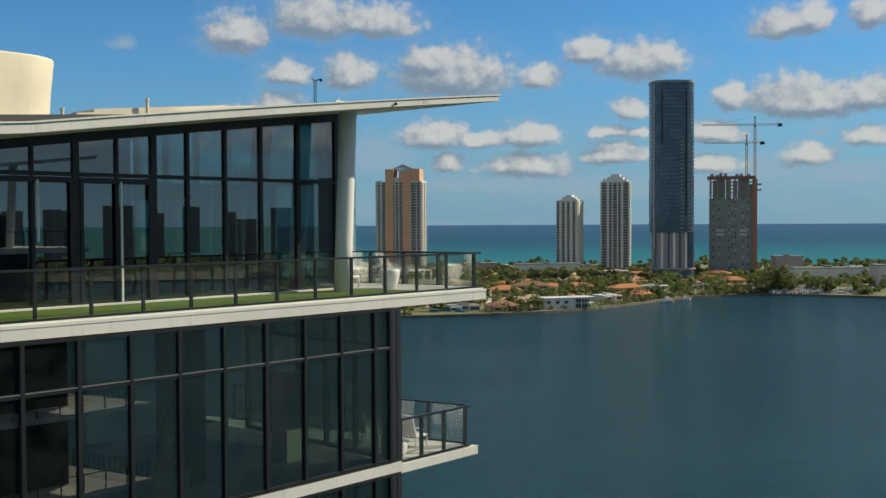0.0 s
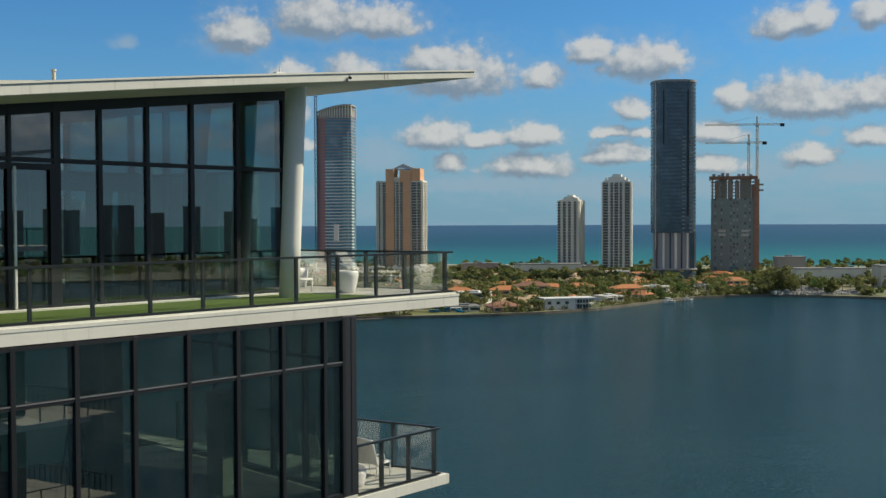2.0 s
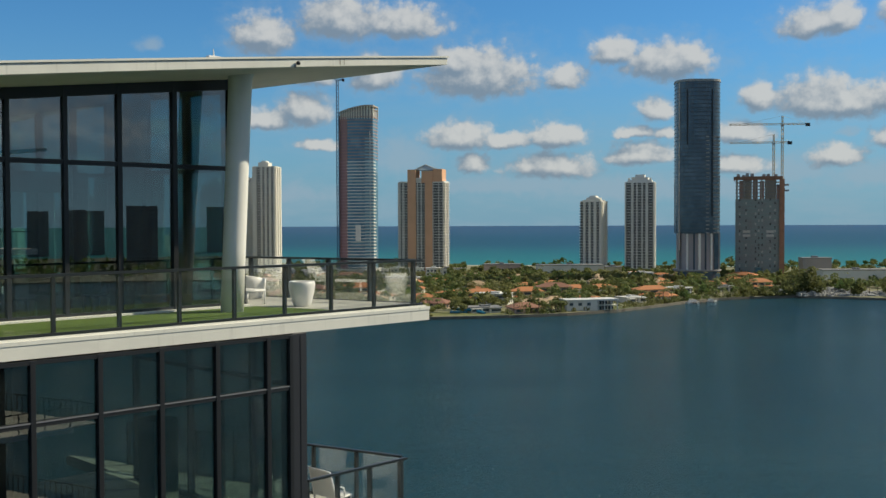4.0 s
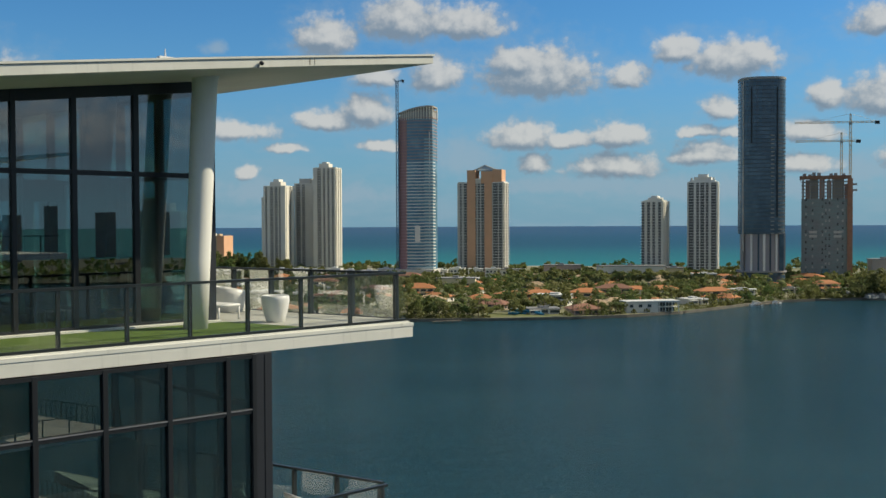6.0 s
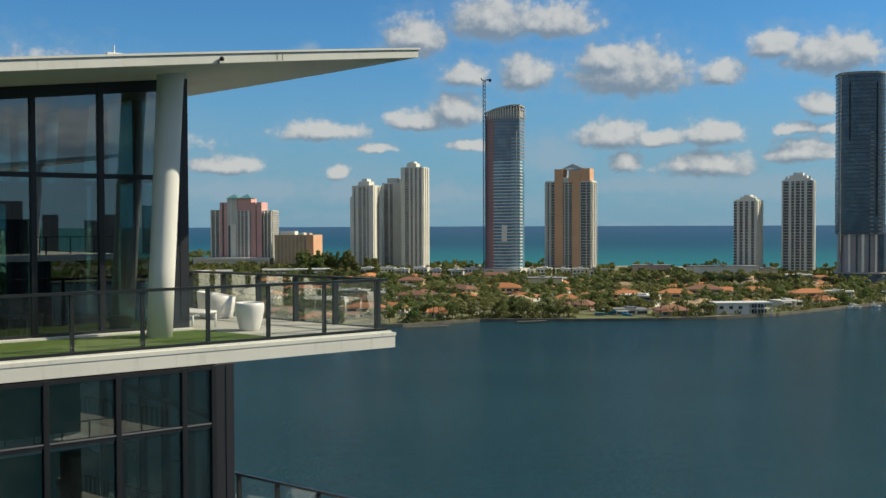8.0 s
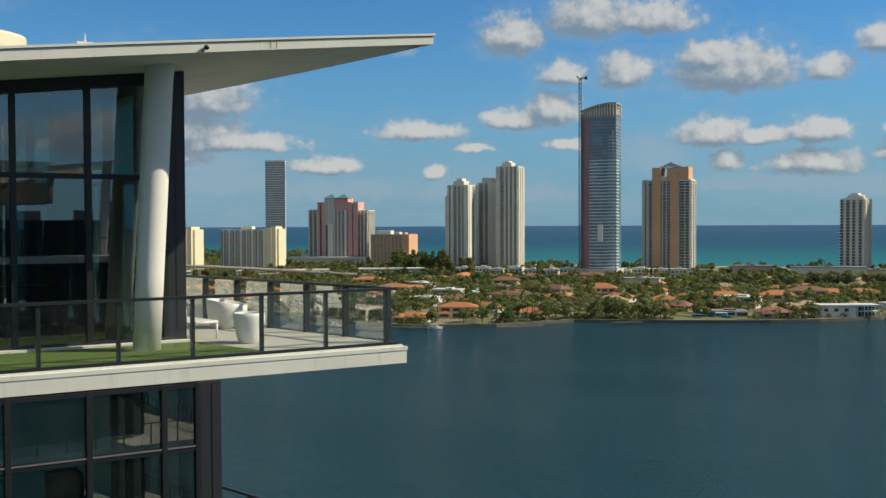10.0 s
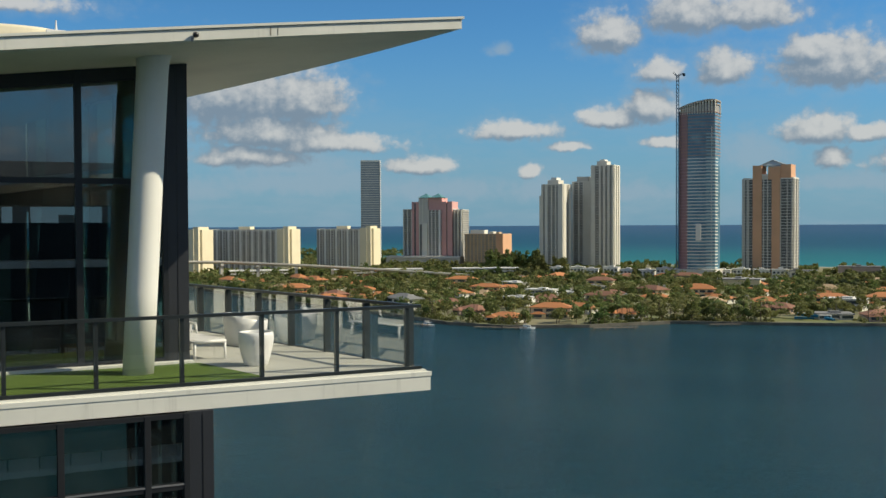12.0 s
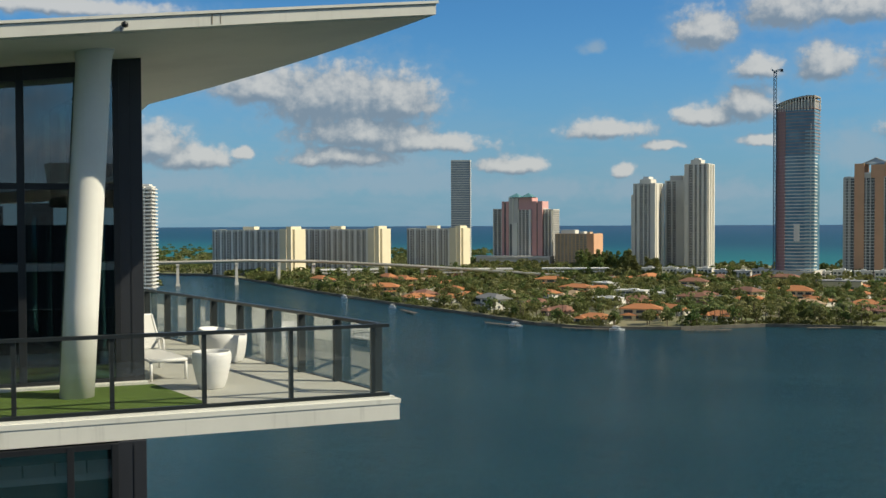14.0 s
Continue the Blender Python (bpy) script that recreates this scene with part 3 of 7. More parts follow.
def step_ladder(u, v, z0, h=2.3):
    p = at(u, v, z0)
    t = thing("step_ladder", p, "aluminium step ladder standing open behind the lower glass", "ladder")
    for du in (-0.25, 0.25):
        bm = bmesh.new()
        tube(bm, [at(u + du, v - 0.05, z0), at(u + du * 0.6, v + 0.45, z0 + h)], 0.025)
        part("front_rail", bm, LADDER, t)
        bm = bmesh.new()
        tube(bm, [at(u + du, v + 1.0, z0), at(u + du * 0.6, v + 0.5, z0 + h)], 0.02)
        part("rear_rail", bm, LADDER, t)
    for k in range(1, 8):
        s = k / 8
        w = 0.25 * (1 - 0.4 * s)
        part("tread", boxes((u - w, u + w, v - 0.08 + 0.5 * s, v + 0.03 + 0.5 * s, z0 + h * s - 0.02, z0 + h * s + 0.02), f=tower_place), LADDER, t)
    return t


step_ladder(10.6, 1.4, -4.93)


# glass railings
def railing(name, label, f, path, z_top, z_base, posts, end_glass=0.0, side_deep=0.06, out=-1, pane_mat=None):
    """path: function from a run length to (u, v); posts: run lengths in order."""
    u, v = path(posts[0])
    t = thing(name, f(u, v, z_base), label, "railing")

    def across(s, w):
        a, b = Vector(path(s - 0.01)), Vector(path(s + 0.01))
        d = (b - a).normalized()
        return Vector(path(s)), d, Vector((-d.y, d.x)) * w

    def bar(s0, s1, w, z0, z1, off=0.0):
        bm = bmesh.new()
        steps = max(1, int((s1 - s0) / 1.2))
        ring = []
        for k in range(steps + 1):
            p, d, n = across(s0 + (s1 - s0) * k / steps, 1.0)
            ring.append([bm.verts.new(f(p.x + n.x * q, p.y + n.y * q, z)) for q, z in ((off - w, z0), (off + w, z0), (off + w, z1), (off - w, z1))])
        for a, b in zip(ring, ring[1:]):
            for i in range(4):
                j = (i + 1) % 4
                bm.faces.new((a[i], a[j], b[j], b[i]))
        bm.faces.new(ring[0][::-1])
        bm.faces.new(ring[-1])
        return bm

    s0, s1 = posts[0] - end_glass, posts[-1]
    part("handrail", bar(s0, s1, 0.045, z_top - 0.055, z_top, 0.03 * out), DARK_METAL, t, "dark bronze handrail")
    part("shoe", bar(s0, s1, 0.03, z_base, z_base + 0.055, 0.05 * out), DARK_METAL, t)
    for s in posts:
        p, d, n = across(s, 1.0)
        bm = prism([(p.x + d.x * a * 0.033 + n.x * b * side_deep, p.y + d.y * a * 0.033 + n.y * b * side_deep) for a, b in ((-1, -1), (1, -1), (1, 1), (-1, 1))], z_base, z_top - 0.056, f)
        part("post", bm, DARK_METAL, t)
    runs = ([(s0, posts[0])] if end_glass else []) + list(zip(posts, posts[1:]))
    for a, b in runs:
        pane = part("glass_pane", bar(a + 0.012, b - 0.012, 0.006, z_base + 0.05, z_top - 0.06, (side_deep + 0.022) * out), pane_mat or RAIL_GLASS, t, "smoky tinted glass pane")
        pane.visible_shadow = False
    return t


railing("glass_railing", "smoky glass railing with dark posts along the terrace front", tower_place, lambda s: (s, 0.165), 1.20, 0.045, [0.42 + 1.325 * k for k in range(18)], 0.26, 0.04)
railing("glass_railing", "smoky glass railing with dark posts along the terrace side", tower_place, lambda s: (rail_side(s) + 0.02, s), 1.20, 0.045, [0.30 + 1.29 * k for k in range(10)], 0.0, 0.07, 1, SIDE_RAIL_GLASS)
for k in range(3):
    z = -5.02 - 4.96 * k
    railing("balcony_railing", "smoky glass railing of the balcony below the terrace", tower_place, lambda s: (s, 0.12), z + 1.30, z, [0.95, 1.95, 2.95, 3.85], 0.18)
    railing("balcony_railing", "smoky glass railing along the side of the lower balcony", tower_place, lambda s: (0.66 + 0.28 * s, s), z + 1.30, z, [0.3 + 1.3 * j for j in range(8)], out=1)

# the neighbour's front: stacked balconies and dark glass, for the mirrored view
for k in range(6):
    z = -4.96 * k
    b = thing("neighbour_balcony", twin_place(4, -2.2, z - 0.33), "white balcony tier of the neighbouring tower", "balcony", "neighbour balconies", "structure")
    if k:
        part("balcony_slab", boxes((1.5, FAR_U, -2.4, 0.0, z - 0.33, z), f=twin_place), WHITE_CONCRETE, b)
    part("balcony_parapet", boxes((1.5 if k else 0.4, FAR_U, -2.34 if k else 0.12, -2.29 if k else 0.17, z + 1.08, z + 1.14), f=twin_place), DARK_METAL, b)
    for j in range(22):
        uu = 1.6 + 1.45 * j
        part("post", boxes((uu, uu + 0.07, -2.34 if k else 0.12, -2.29 if k else 0.17, z + 0.02, z + 1.08), f=twin_place), DARK_METAL, b)
    if k:
        part("side_rail", prism([(0.60 + 0.28 * q, q) for q in (-2.2, 9.0)] + [(0.66 + 0.28 * q, q) for q in (9.0, -2.2)], z + 1.08, z + 1.14, twin_place), DARK_METAL, b)
        part("tongue_floor", prism([(4.2, -2.3)] + [(0.5 + 0.28 * q, q) for q in (-2.3, 9.0)] + [(4.2, 9.0)], z - 0.10, z + 0.012, twin_place), PAVER, b)
        for j in range(24):
            q = -2.1 + 0.46 * j
            part("side_post", boxes((0.60 + 0.28 * q, 0.66 + 0.28 * q, q, q + 0.06, z, z + 1.08), f=twin_place), DARK_METAL, b)
    w = tagged(part("neighbour_window_band", boxes((4.2, FAR_U, 2.6 if not k else 0.3, 2.8 if not k else 0.5, z + 0.05, z + (4.6 if k else 2.2)), f=twin_place), FRAME_METAL),
               "dark window band of the neighbouring tower", "window band", kind="structure")
# ---- water, land and sea ----
def water(name, deep, shallow, rough, bump, scale, near_y=0.0, far_y=0.0, spec=0.5, horizon=None):
    m = bpy.data.materials.new(name)
    m.use_nodes = True
    nt = m.node_tree
    b = nt.nodes["Principled BSDF"]
    tc = nt.nodes.new("ShaderNodeTexCoord").outputs["Object"]
    big = noise_tex(nt, vec_node(nt, "MULTIPLY", tc, (0.004, 0.011, 0)), 1.0, 4, 0.55)
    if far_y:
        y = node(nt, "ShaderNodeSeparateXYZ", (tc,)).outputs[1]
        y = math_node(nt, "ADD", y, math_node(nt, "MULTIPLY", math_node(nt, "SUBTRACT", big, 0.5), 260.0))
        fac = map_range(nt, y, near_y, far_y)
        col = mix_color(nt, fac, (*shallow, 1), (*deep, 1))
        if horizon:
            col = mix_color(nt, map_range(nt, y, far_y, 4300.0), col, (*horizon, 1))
    else:
        col = mix_color(nt, map_range(nt, big, 0.35, 0.7), (*deep, 1), (*shallow, 1))
    nt.links.new(col, b.inputs["Base Color"])
    b.inputs["Roughness"].default_value = rough
    b.inputs["IOR"].default_value = 1.33
    b.inputs["Specular IOR Level"].default_value = spec
    bn = nt.nodes.new("ShaderNodeBump")
    bn.inputs["Strength"].default_value, bn.inputs["Distance"].default_value = bump, 0.9
    w1 = noise_tex(nt, vec_node(nt, "MULTIPLY", tc, (scale, scale * 1.6, 0)), 1.0, 5, 0.6)
    w2 = noise_tex(nt, vec_node(nt, "MULTIPLY", tc, (scale * 0.13, scale * 0.2, 0)), 1.0, 3, 0.5)
    nt.links.new(math_node(nt, "ADD", w1, math_node(nt, "MULTIPLY", w2, 1.5)), bn.inputs["Height"])
    nt.links.new(bn.outputs[0], b.inputs["Normal"])
    return m


BAY = water("bay_water", (0.011, 0.050, 0.070), (0.018, 0.063, 0.083), 0.10, 1.0, 0.62, spec=0.15)
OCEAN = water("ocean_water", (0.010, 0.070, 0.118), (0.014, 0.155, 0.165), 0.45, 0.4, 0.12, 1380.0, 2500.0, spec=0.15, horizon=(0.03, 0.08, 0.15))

def sea_height(r):
    """The far sea climbs to the horizon's line, as the eye sees it from this height."""
    return 0.0 if r < 1500 else 40.5 * ((r - 1500) / 3350) ** 1.25


bm = bmesh.new()
rows = []
for k in range(41):
    r = 30 + 4820 * (k / 40) ** 1.4
    rows.append([bm.verts.new((r * math.sin(2 * math.pi * i / 160), r * math.cos(2 * math.pi * i / 160), sea_height(r) - 0.02)) for i in range(160)])
for a, b in zip(rows, rows[1:]):
    for i in range(160):
        j = (i + 1) % 160
        bm.faces.new((a[i], a[j], b[j], b[i]))
bm.faces.new(rows[0])
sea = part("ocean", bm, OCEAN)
tagged(sea, "turquoise ocean deepening to blue at the horizon", "sea", kind="structure")

bay_line = [(-1500, 1000), (-1050, 960), (-790, 938), (-739, 941), (-659, 898), (-572, 837), (-537, 805), (-465, 750), (-378, 688), (-307, 642), (-249, 607), (-197, 568), (-160, 559), (-116, 577),
            (-76, 612), (-14, 622), (27, 631), (64, 646), (100, 671), (134, 709), (160, 741), (188, 768), (215, 781), (252, 792), (290, 777), (330, 756), (600, 715), (1100, 630), (1900, 500)]
bm = prism([(x, y + 2) for x, y in bay_line] + [(2600, -2600), (-2600, -2600), (-2600, 1000)], -0.6, 0.0)
tagged(part("bay_water", bm, BAY), "dark slate-blue rippled bay water", "water", kind="structure")

LAND = shade("sandy_green_ground", (0.25, 0.225, 0.125), 0.95, second=(0.12, 0.16, 0.05), patch=0.9, scale=0.02, grain=0.4, grain_scale=0.3, bump=0.0)
SAND = shade("pale_beach_sand", (0.62, 0.54, 0.40), 0.95, patch=0.3, scale=0.01, grain=0.1, grain_scale=0.5, bump=0.0)
SEAWALL = shade("weathered_seawall_concrete", (0.21, 0.19, 0.15), 0.9, second=(0.06, 0.055, 0.045), patch=0.6, scale=0.15, grain=0.4, grain_scale=0.8, streak=0.5)
LAWN = shade("lawn_grass", (0.16, 0.18, 0.05), 0.95, second=(0.22, 0.18, 0.08), patch=0.7, scale=0.05, grain=0.5, grain_scale=1.5)
land_line = bay_line + [(2400, 420), (2400, 1230), (500, 1262), (90, 1345), (-500, 1395), (-1100, 1560), (-2300, 2200), (-2300, 1100)]
land = tagged(part("land", prism(land_line, -3.0, 1.5), LAND), "low sandy green peninsula with houses and trees", "ground", kind="structure")
tagged(part("beach", prism([(2400, 1228), (500, 1258), (90, 1340), (-500, 1390), (-1100, 1555), (-1100, 1600), (-500, 1425), (90, 1368), (500, 1280), (2400, 1250)], -1.0, 1.0), SAND),
       "pale sand beach beyond the towers", "beach", kind="structure")
bm = bmesh.new()
for (x0, y0), (x1, y1) in zip(bay_line, bay_line[1:]):
    d = Vector((x1 - x0, y1 - y0)).normalized()
    n = Vector((d.y, -d.x)) * 0.7
    prism([(x0 - n.x * 0.3, y0 - n.y * 0.3), (x1 - n.x * 0.3, y1 - n.y * 0.3), (x1 + n.x, y1 + n.y), (x0 + n.x, y0 + n.y)], -1.0, 1.75, bm=bm)
tagged(part("seawall", bm, SEAWALL), "weathered brown concrete seawall along the shore", "seawall", kind="structure")
# the bank on the channel's other side, and the mainland behind the drone
tagged(part("west_bank", prism([(-615, 640), (-600, 700), (-720, 800), (-900, 900), (-2300, 960), (-2300, 300), (-900, 480)], -3, 1.6), LAND), "green bank across the channel", "ground", kind="structure")
tagged(part("mainland", prism([(2600, 330), (1500, 300), (1180, 190), (1060, 40), (1010, -160), (960, -400), (760, -760), (-400, -820), (-1200, -620), (-2600, -100), (-2600, -2600), (2600, -2600)], -3, 1.6), shade("wooded_mainland_ground", (0.07, 0.085, 0.045), 0.95, second=(0.11, 0.10, 0.06), patch=0.6, scale=0.02, grain=0.4, grain_scale=0.3, bump=0.0)), "mainland behind the tower", "ground", kind="structure")

# ---- towers along the beach ----
# CREAM and PALE_GREY are lightened, so that distance haze sits in the colour
CREAM = shade("cream_render", (0.79, 0.755, 0.655), 0.85, patch=0.25, scale=0.05, grain=0.1, grain_scale=0.5, bump=0, streak=0.1)
WARM_WHITE = shade("warm_white_render", (0.82, 0.80, 0.74), 0.85, patch=0.2, scale=0.05, grain=0.1, grain_scale=0.5, bump=0)
PALE_GREY = shade("pale_grey_render", (0.66, 0.62, 0.55), 0.85, patch=0.25, scale=0.05, grain=0.1, grain_scale=0.5, bump=0)
MID_GREY = shade("mid_grey_concrete", (0.36, 0.355, 0.345), 0.85, patch=0.35, scale=0.06, grain=0.2, grain_scale=0.6, bump=0)
YELLOW_CREAM = shade("yellow_cream_render", (0.82, 0.73, 0.52), 0.85, patch=0.2, scale=0.05, grain=0.1, grain_scale=0.5, bump=0)
BEIGE = shade("beige_block_wall", (0.58, 0.55, 0.48), 0.85, second=(0.44, 0.42, 0.38), patch=0.5, scale=0.1, grain=0.3, grain_scale=0.5, bump=0)
TERRACOTTA = shade("orange_render", (0.74, 0.42, 0.25), 0.85, patch=0.25, scale=0.05, grain=0.1, grain_scale=0.5, bump=0)
PINK = shade("rose_pink_render", (0.72, 0.40, 0.36), 0.85, patch=0.2, scale=0.05, grain=0.1, grain_scale=0.5, bump=0)
BROWN_GREY = shade("brown_grey_render", (0.42, 0.36, 0.30), 0.85, patch=0.25, scale=0.05, grain=0.15, grain_scale=0.5, bump=0)
MAUVE = shade("mauve_shaded_wall", (0.36, 0.21, 0.23), 0.5, patch=0.3, scale=0.05, grain=0.2, grain_scale=0.4, bump=0)
TEAL_ROOF = shade("weathered_teal_roof", (0.10, 0.26, 0.28), 0.6, patch=0.3, scale=0.1, bump=0)
RUST = shade("orange_hoist_netting", (0.42, 0.21, 0.13), 0.8, patch=0.5, scale=0.2, bump=0)
STEEL = shade("pale_crane_steel", (0.55, 0.50, 0.40), 0.5, 0.2, patch=0.3, scale=0.5, bump=0)
BLUE_STEEL = shade("blue_crane_steel", (0.09, 0.17, 0.26), 0.5, 0.2, patch=0.3, scale=0.5, bump=0)
PIER_GREY = shade("shaded_pier_concrete", (0.40, 0.375, 0.385), 0.85, patch=0.25, scale=0.05, bump=0)
FORMWORK = shade("red_brown_formwork", (0.32, 0.17, 0.11), 0.85, patch=0.5, scale=0.2, bump=0)
TAN = shade("tan_render", (0.62, 0.44, 0.27), 0.85, patch=0.25, scale=0.05, grain=0.15, grain_scale=0.5, bump=0)
ROSE = shade("rose_shaded_slabs", (0.50, 0.30, 0.31), 0.7, patch=0.3, scale=0.1, bump=0)
RAIL_BLUE = shade("pale_blue_balcony_glass", (0.36, 0.56, 0.64), 0.25, patch=0.4, scale=0.15, bump=0)
RAW_FLOOR = shade("red_brown_raw_floors", (0.46, 0.29, 0.24), 0.85, patch=0.35, scale=0.1, grain=0.2, grain_scale=0.5, bump=0)
GREEN_NET = shade("grey_green_scaffold_sheeting", (0.33, 0.385, 0.365), 0.9, second=(0.35, 0.29, 0.275), patch=0.6, scale=0.12, grain=0.4, grain_scale=0.6, bump=0)


def tower_glass(name, base, second, rough=0.22, metal=0.0, spec=0.6):
    return shade(name, base, rough, metal, second, patch=0.9, scale=0.09, grain=0.35, grain_scale=0.35, bump=0.05, bump_scale=0.4, spec=spec)


DARK_GLASS = tower_glass("dark_blue_curtain_glass", (0.046, 0.085, 0.125), (0.115, 0.18, 0.24), 0.14, 0.0, 0.8)
# window colour paled in place of the haze before the far towers
GREY_GLASS = tower_glass("haze_paled_window_glass", (0.26, 0.25, 0.225), (0.42, 0.39, 0.34), 0.45)
SHADE_GLASS = tower_glass("dim_window_glass", (0.10, 0.105, 0.105), (0.20, 0.20, 0.19), 0.4)
SKY_GLASS = tower_glass("sky_blue_curtain_glass", (0.11, 0.24, 0.34), (0.24, 0.42, 0.52), 0.16, 0.0, 0.8)
SPANDREL = shade("dark_teal_spandrel", (0.055, 0.075, 0.09), 0.4, patch=0.3, scale=0.1, bump=0)
TEAL_GLASS = tower_glass("teal_window_glass", (0.10, 0.22, 0.26), (0.18, 0.32, 0.36), 0.3)


def spin(cx, cy, deg):
    c, s = math.cos(radians(deg)), math.sin(radians(deg))
    return lambda x, y, z: (cx + c * x - s * y, cy + s * x + c * y, z)


def ribbed_tower(name, label, cx, cy, w, d, deg, top, storey, wall_mat, slab_mat, rib_mat, ribs=(), side_ribs=(), slab_out=0.7, slab_h=0.5, roof=(), base=1.5, steps=()):
    """A tower of glazed storeys with proud floor slabs and upright ribs. ribs: (place across the front from -1 to 1, width, reach, top);
    steps: lower wings as (x0, x1, depth shift, top)."""
    t = thing(name, (cx, cy, base), label, "tower")
    t.rotation_euler = (0, 0, radians(deg))

    def local(pname, rows, m, lab=""):
        me = mesh_of(pname, boxes(*rows), m)
        ob = piece(pname, me, (0, 0, 0), t)
        return tagged(ob, lab) if lab else ob

    h = top - base
    wings = steps or ((-w / 2, w / 2, 0.0, top),)
    for x0, x1, shift, wtop in wings:
        wh = wtop - base
        local("body", [(x0, x1, -d / 2 + shift, d / 2, 0, wh)], wall_mat)
        slab = mesh_of("floor_slab", boxes((x0 - slab_out * 0.6, x1 + slab_out * 0.6, -d / 2 + shift - slab_out, d / 2 + slab_out, 0, slab_h)), slab_mat)
        for k in range(1, int(wh / storey) + 1):
            piece("floor_slab", slab, (0, 0, min(k * storey, wh - slab_h * 0.4)), t)
        local("parapet", [(x0 - 0.3, x1 + 0.3, -d / 2 + shift - 0.3, -d / 2 + shift + 0.2, wh, wh + 1.3), (x1 - 0.2, x1 + 0.3, -d / 2 + shift + 0.2, d / 2, wh, wh + 1.3),
                          (x0 - 0.3, x0 + 0.2, -d / 2 + shift + 0.2, d / 2, wh, wh + 1.3)], slab_mat)
    for x, wide, reach, rtop in ribs:
        local("rib", [(x * w / 2 - wide / 2, x * w / 2 + wide / 2, -d / 2 - reach, -d / 2 + 0.6, 0, (rtop or top) - base + 0.6)], rib_mat)
    for y, wide, reach, rtop in side_ribs:
        local("side_rib", [(w / 2 - 0.6, w / 2 + reach, y * d / 2 - wide / 2, y * d / 2 + wide / 2, 0, (rtop or top) - base + 0.6)], rib_mat)
    for x0, x1, y0, y1, z0, z1, m in roof:
        local("roof_block", [(x0, x1, y0, y1, z0 - base, z1 - base)], m)
    return t


# two pale balconied towers
ribbed_tower("condo_tower", "cream condominium tower with stacked balconies and stepped crown", 192.7, 1133.6, 31, 24, -14, 101, 3.05, SHADE_GLASS, WARM_WHITE, WARM_WHITE,
             [(-0.98, 1.4, 1.0, 0), (-0.5, 2.6, 1.2, 0), (-0.18, 1.3, 1.2, 0), (0.18, 1.3, 1.2, 0), (0.5, 2.6, 1.2, 0), (0.98, 1.4, 1.0, 0)], [(-0.5, 2.4, 1.0, 0), (0.4, 2.4, 1.0, 0)], 1.3, 0.55,
             [(-13, 13, -11, 11, 101, 104.2, WARM_WHITE), (-9, 9, -8, 8, 104.2, 107.4, CREAM), (-5, 5, -6, 6, 107.4, 110.4, WARM_WHITE), (-12.5, -10.5, -10, -8, 104.2, 106.5, CREAM), (10.5, 12.5, -10, -8, 104.2, 106.5, CREAM)])
ribbed_tower("condo_tower", "smaller cream condominium tower with rounded crown", 140.1, 1121.2, 24, 22, -24, 80, 3.05, SHADE_GLASS, CREAM, CREAM,
             [(-0.6, 2.6, 1.1, 0), (-0.1, 2.4, 1.1, 0), (0.4, 3.2, 1.2, 0), (0.9, 2.6, 1.0, 0)], [(-0.75, 3.5, 1.0, 0), (-0.2, 2.5, 1.2, 0), (0.45, 3.4, 1.0, 0)], 1.4, 0.6,
             [(-10, 10, -9, 9, 80, 82.6, CREAM), (-6.5, 6.5, -7, 7, 82.6, 85.2, CREAM), (-3.5, 3.5, -5, 5, 85.2, 87.2, WARM_WHITE), (7.5, 10.5, -10, -6, 80, 84, CREAM)])


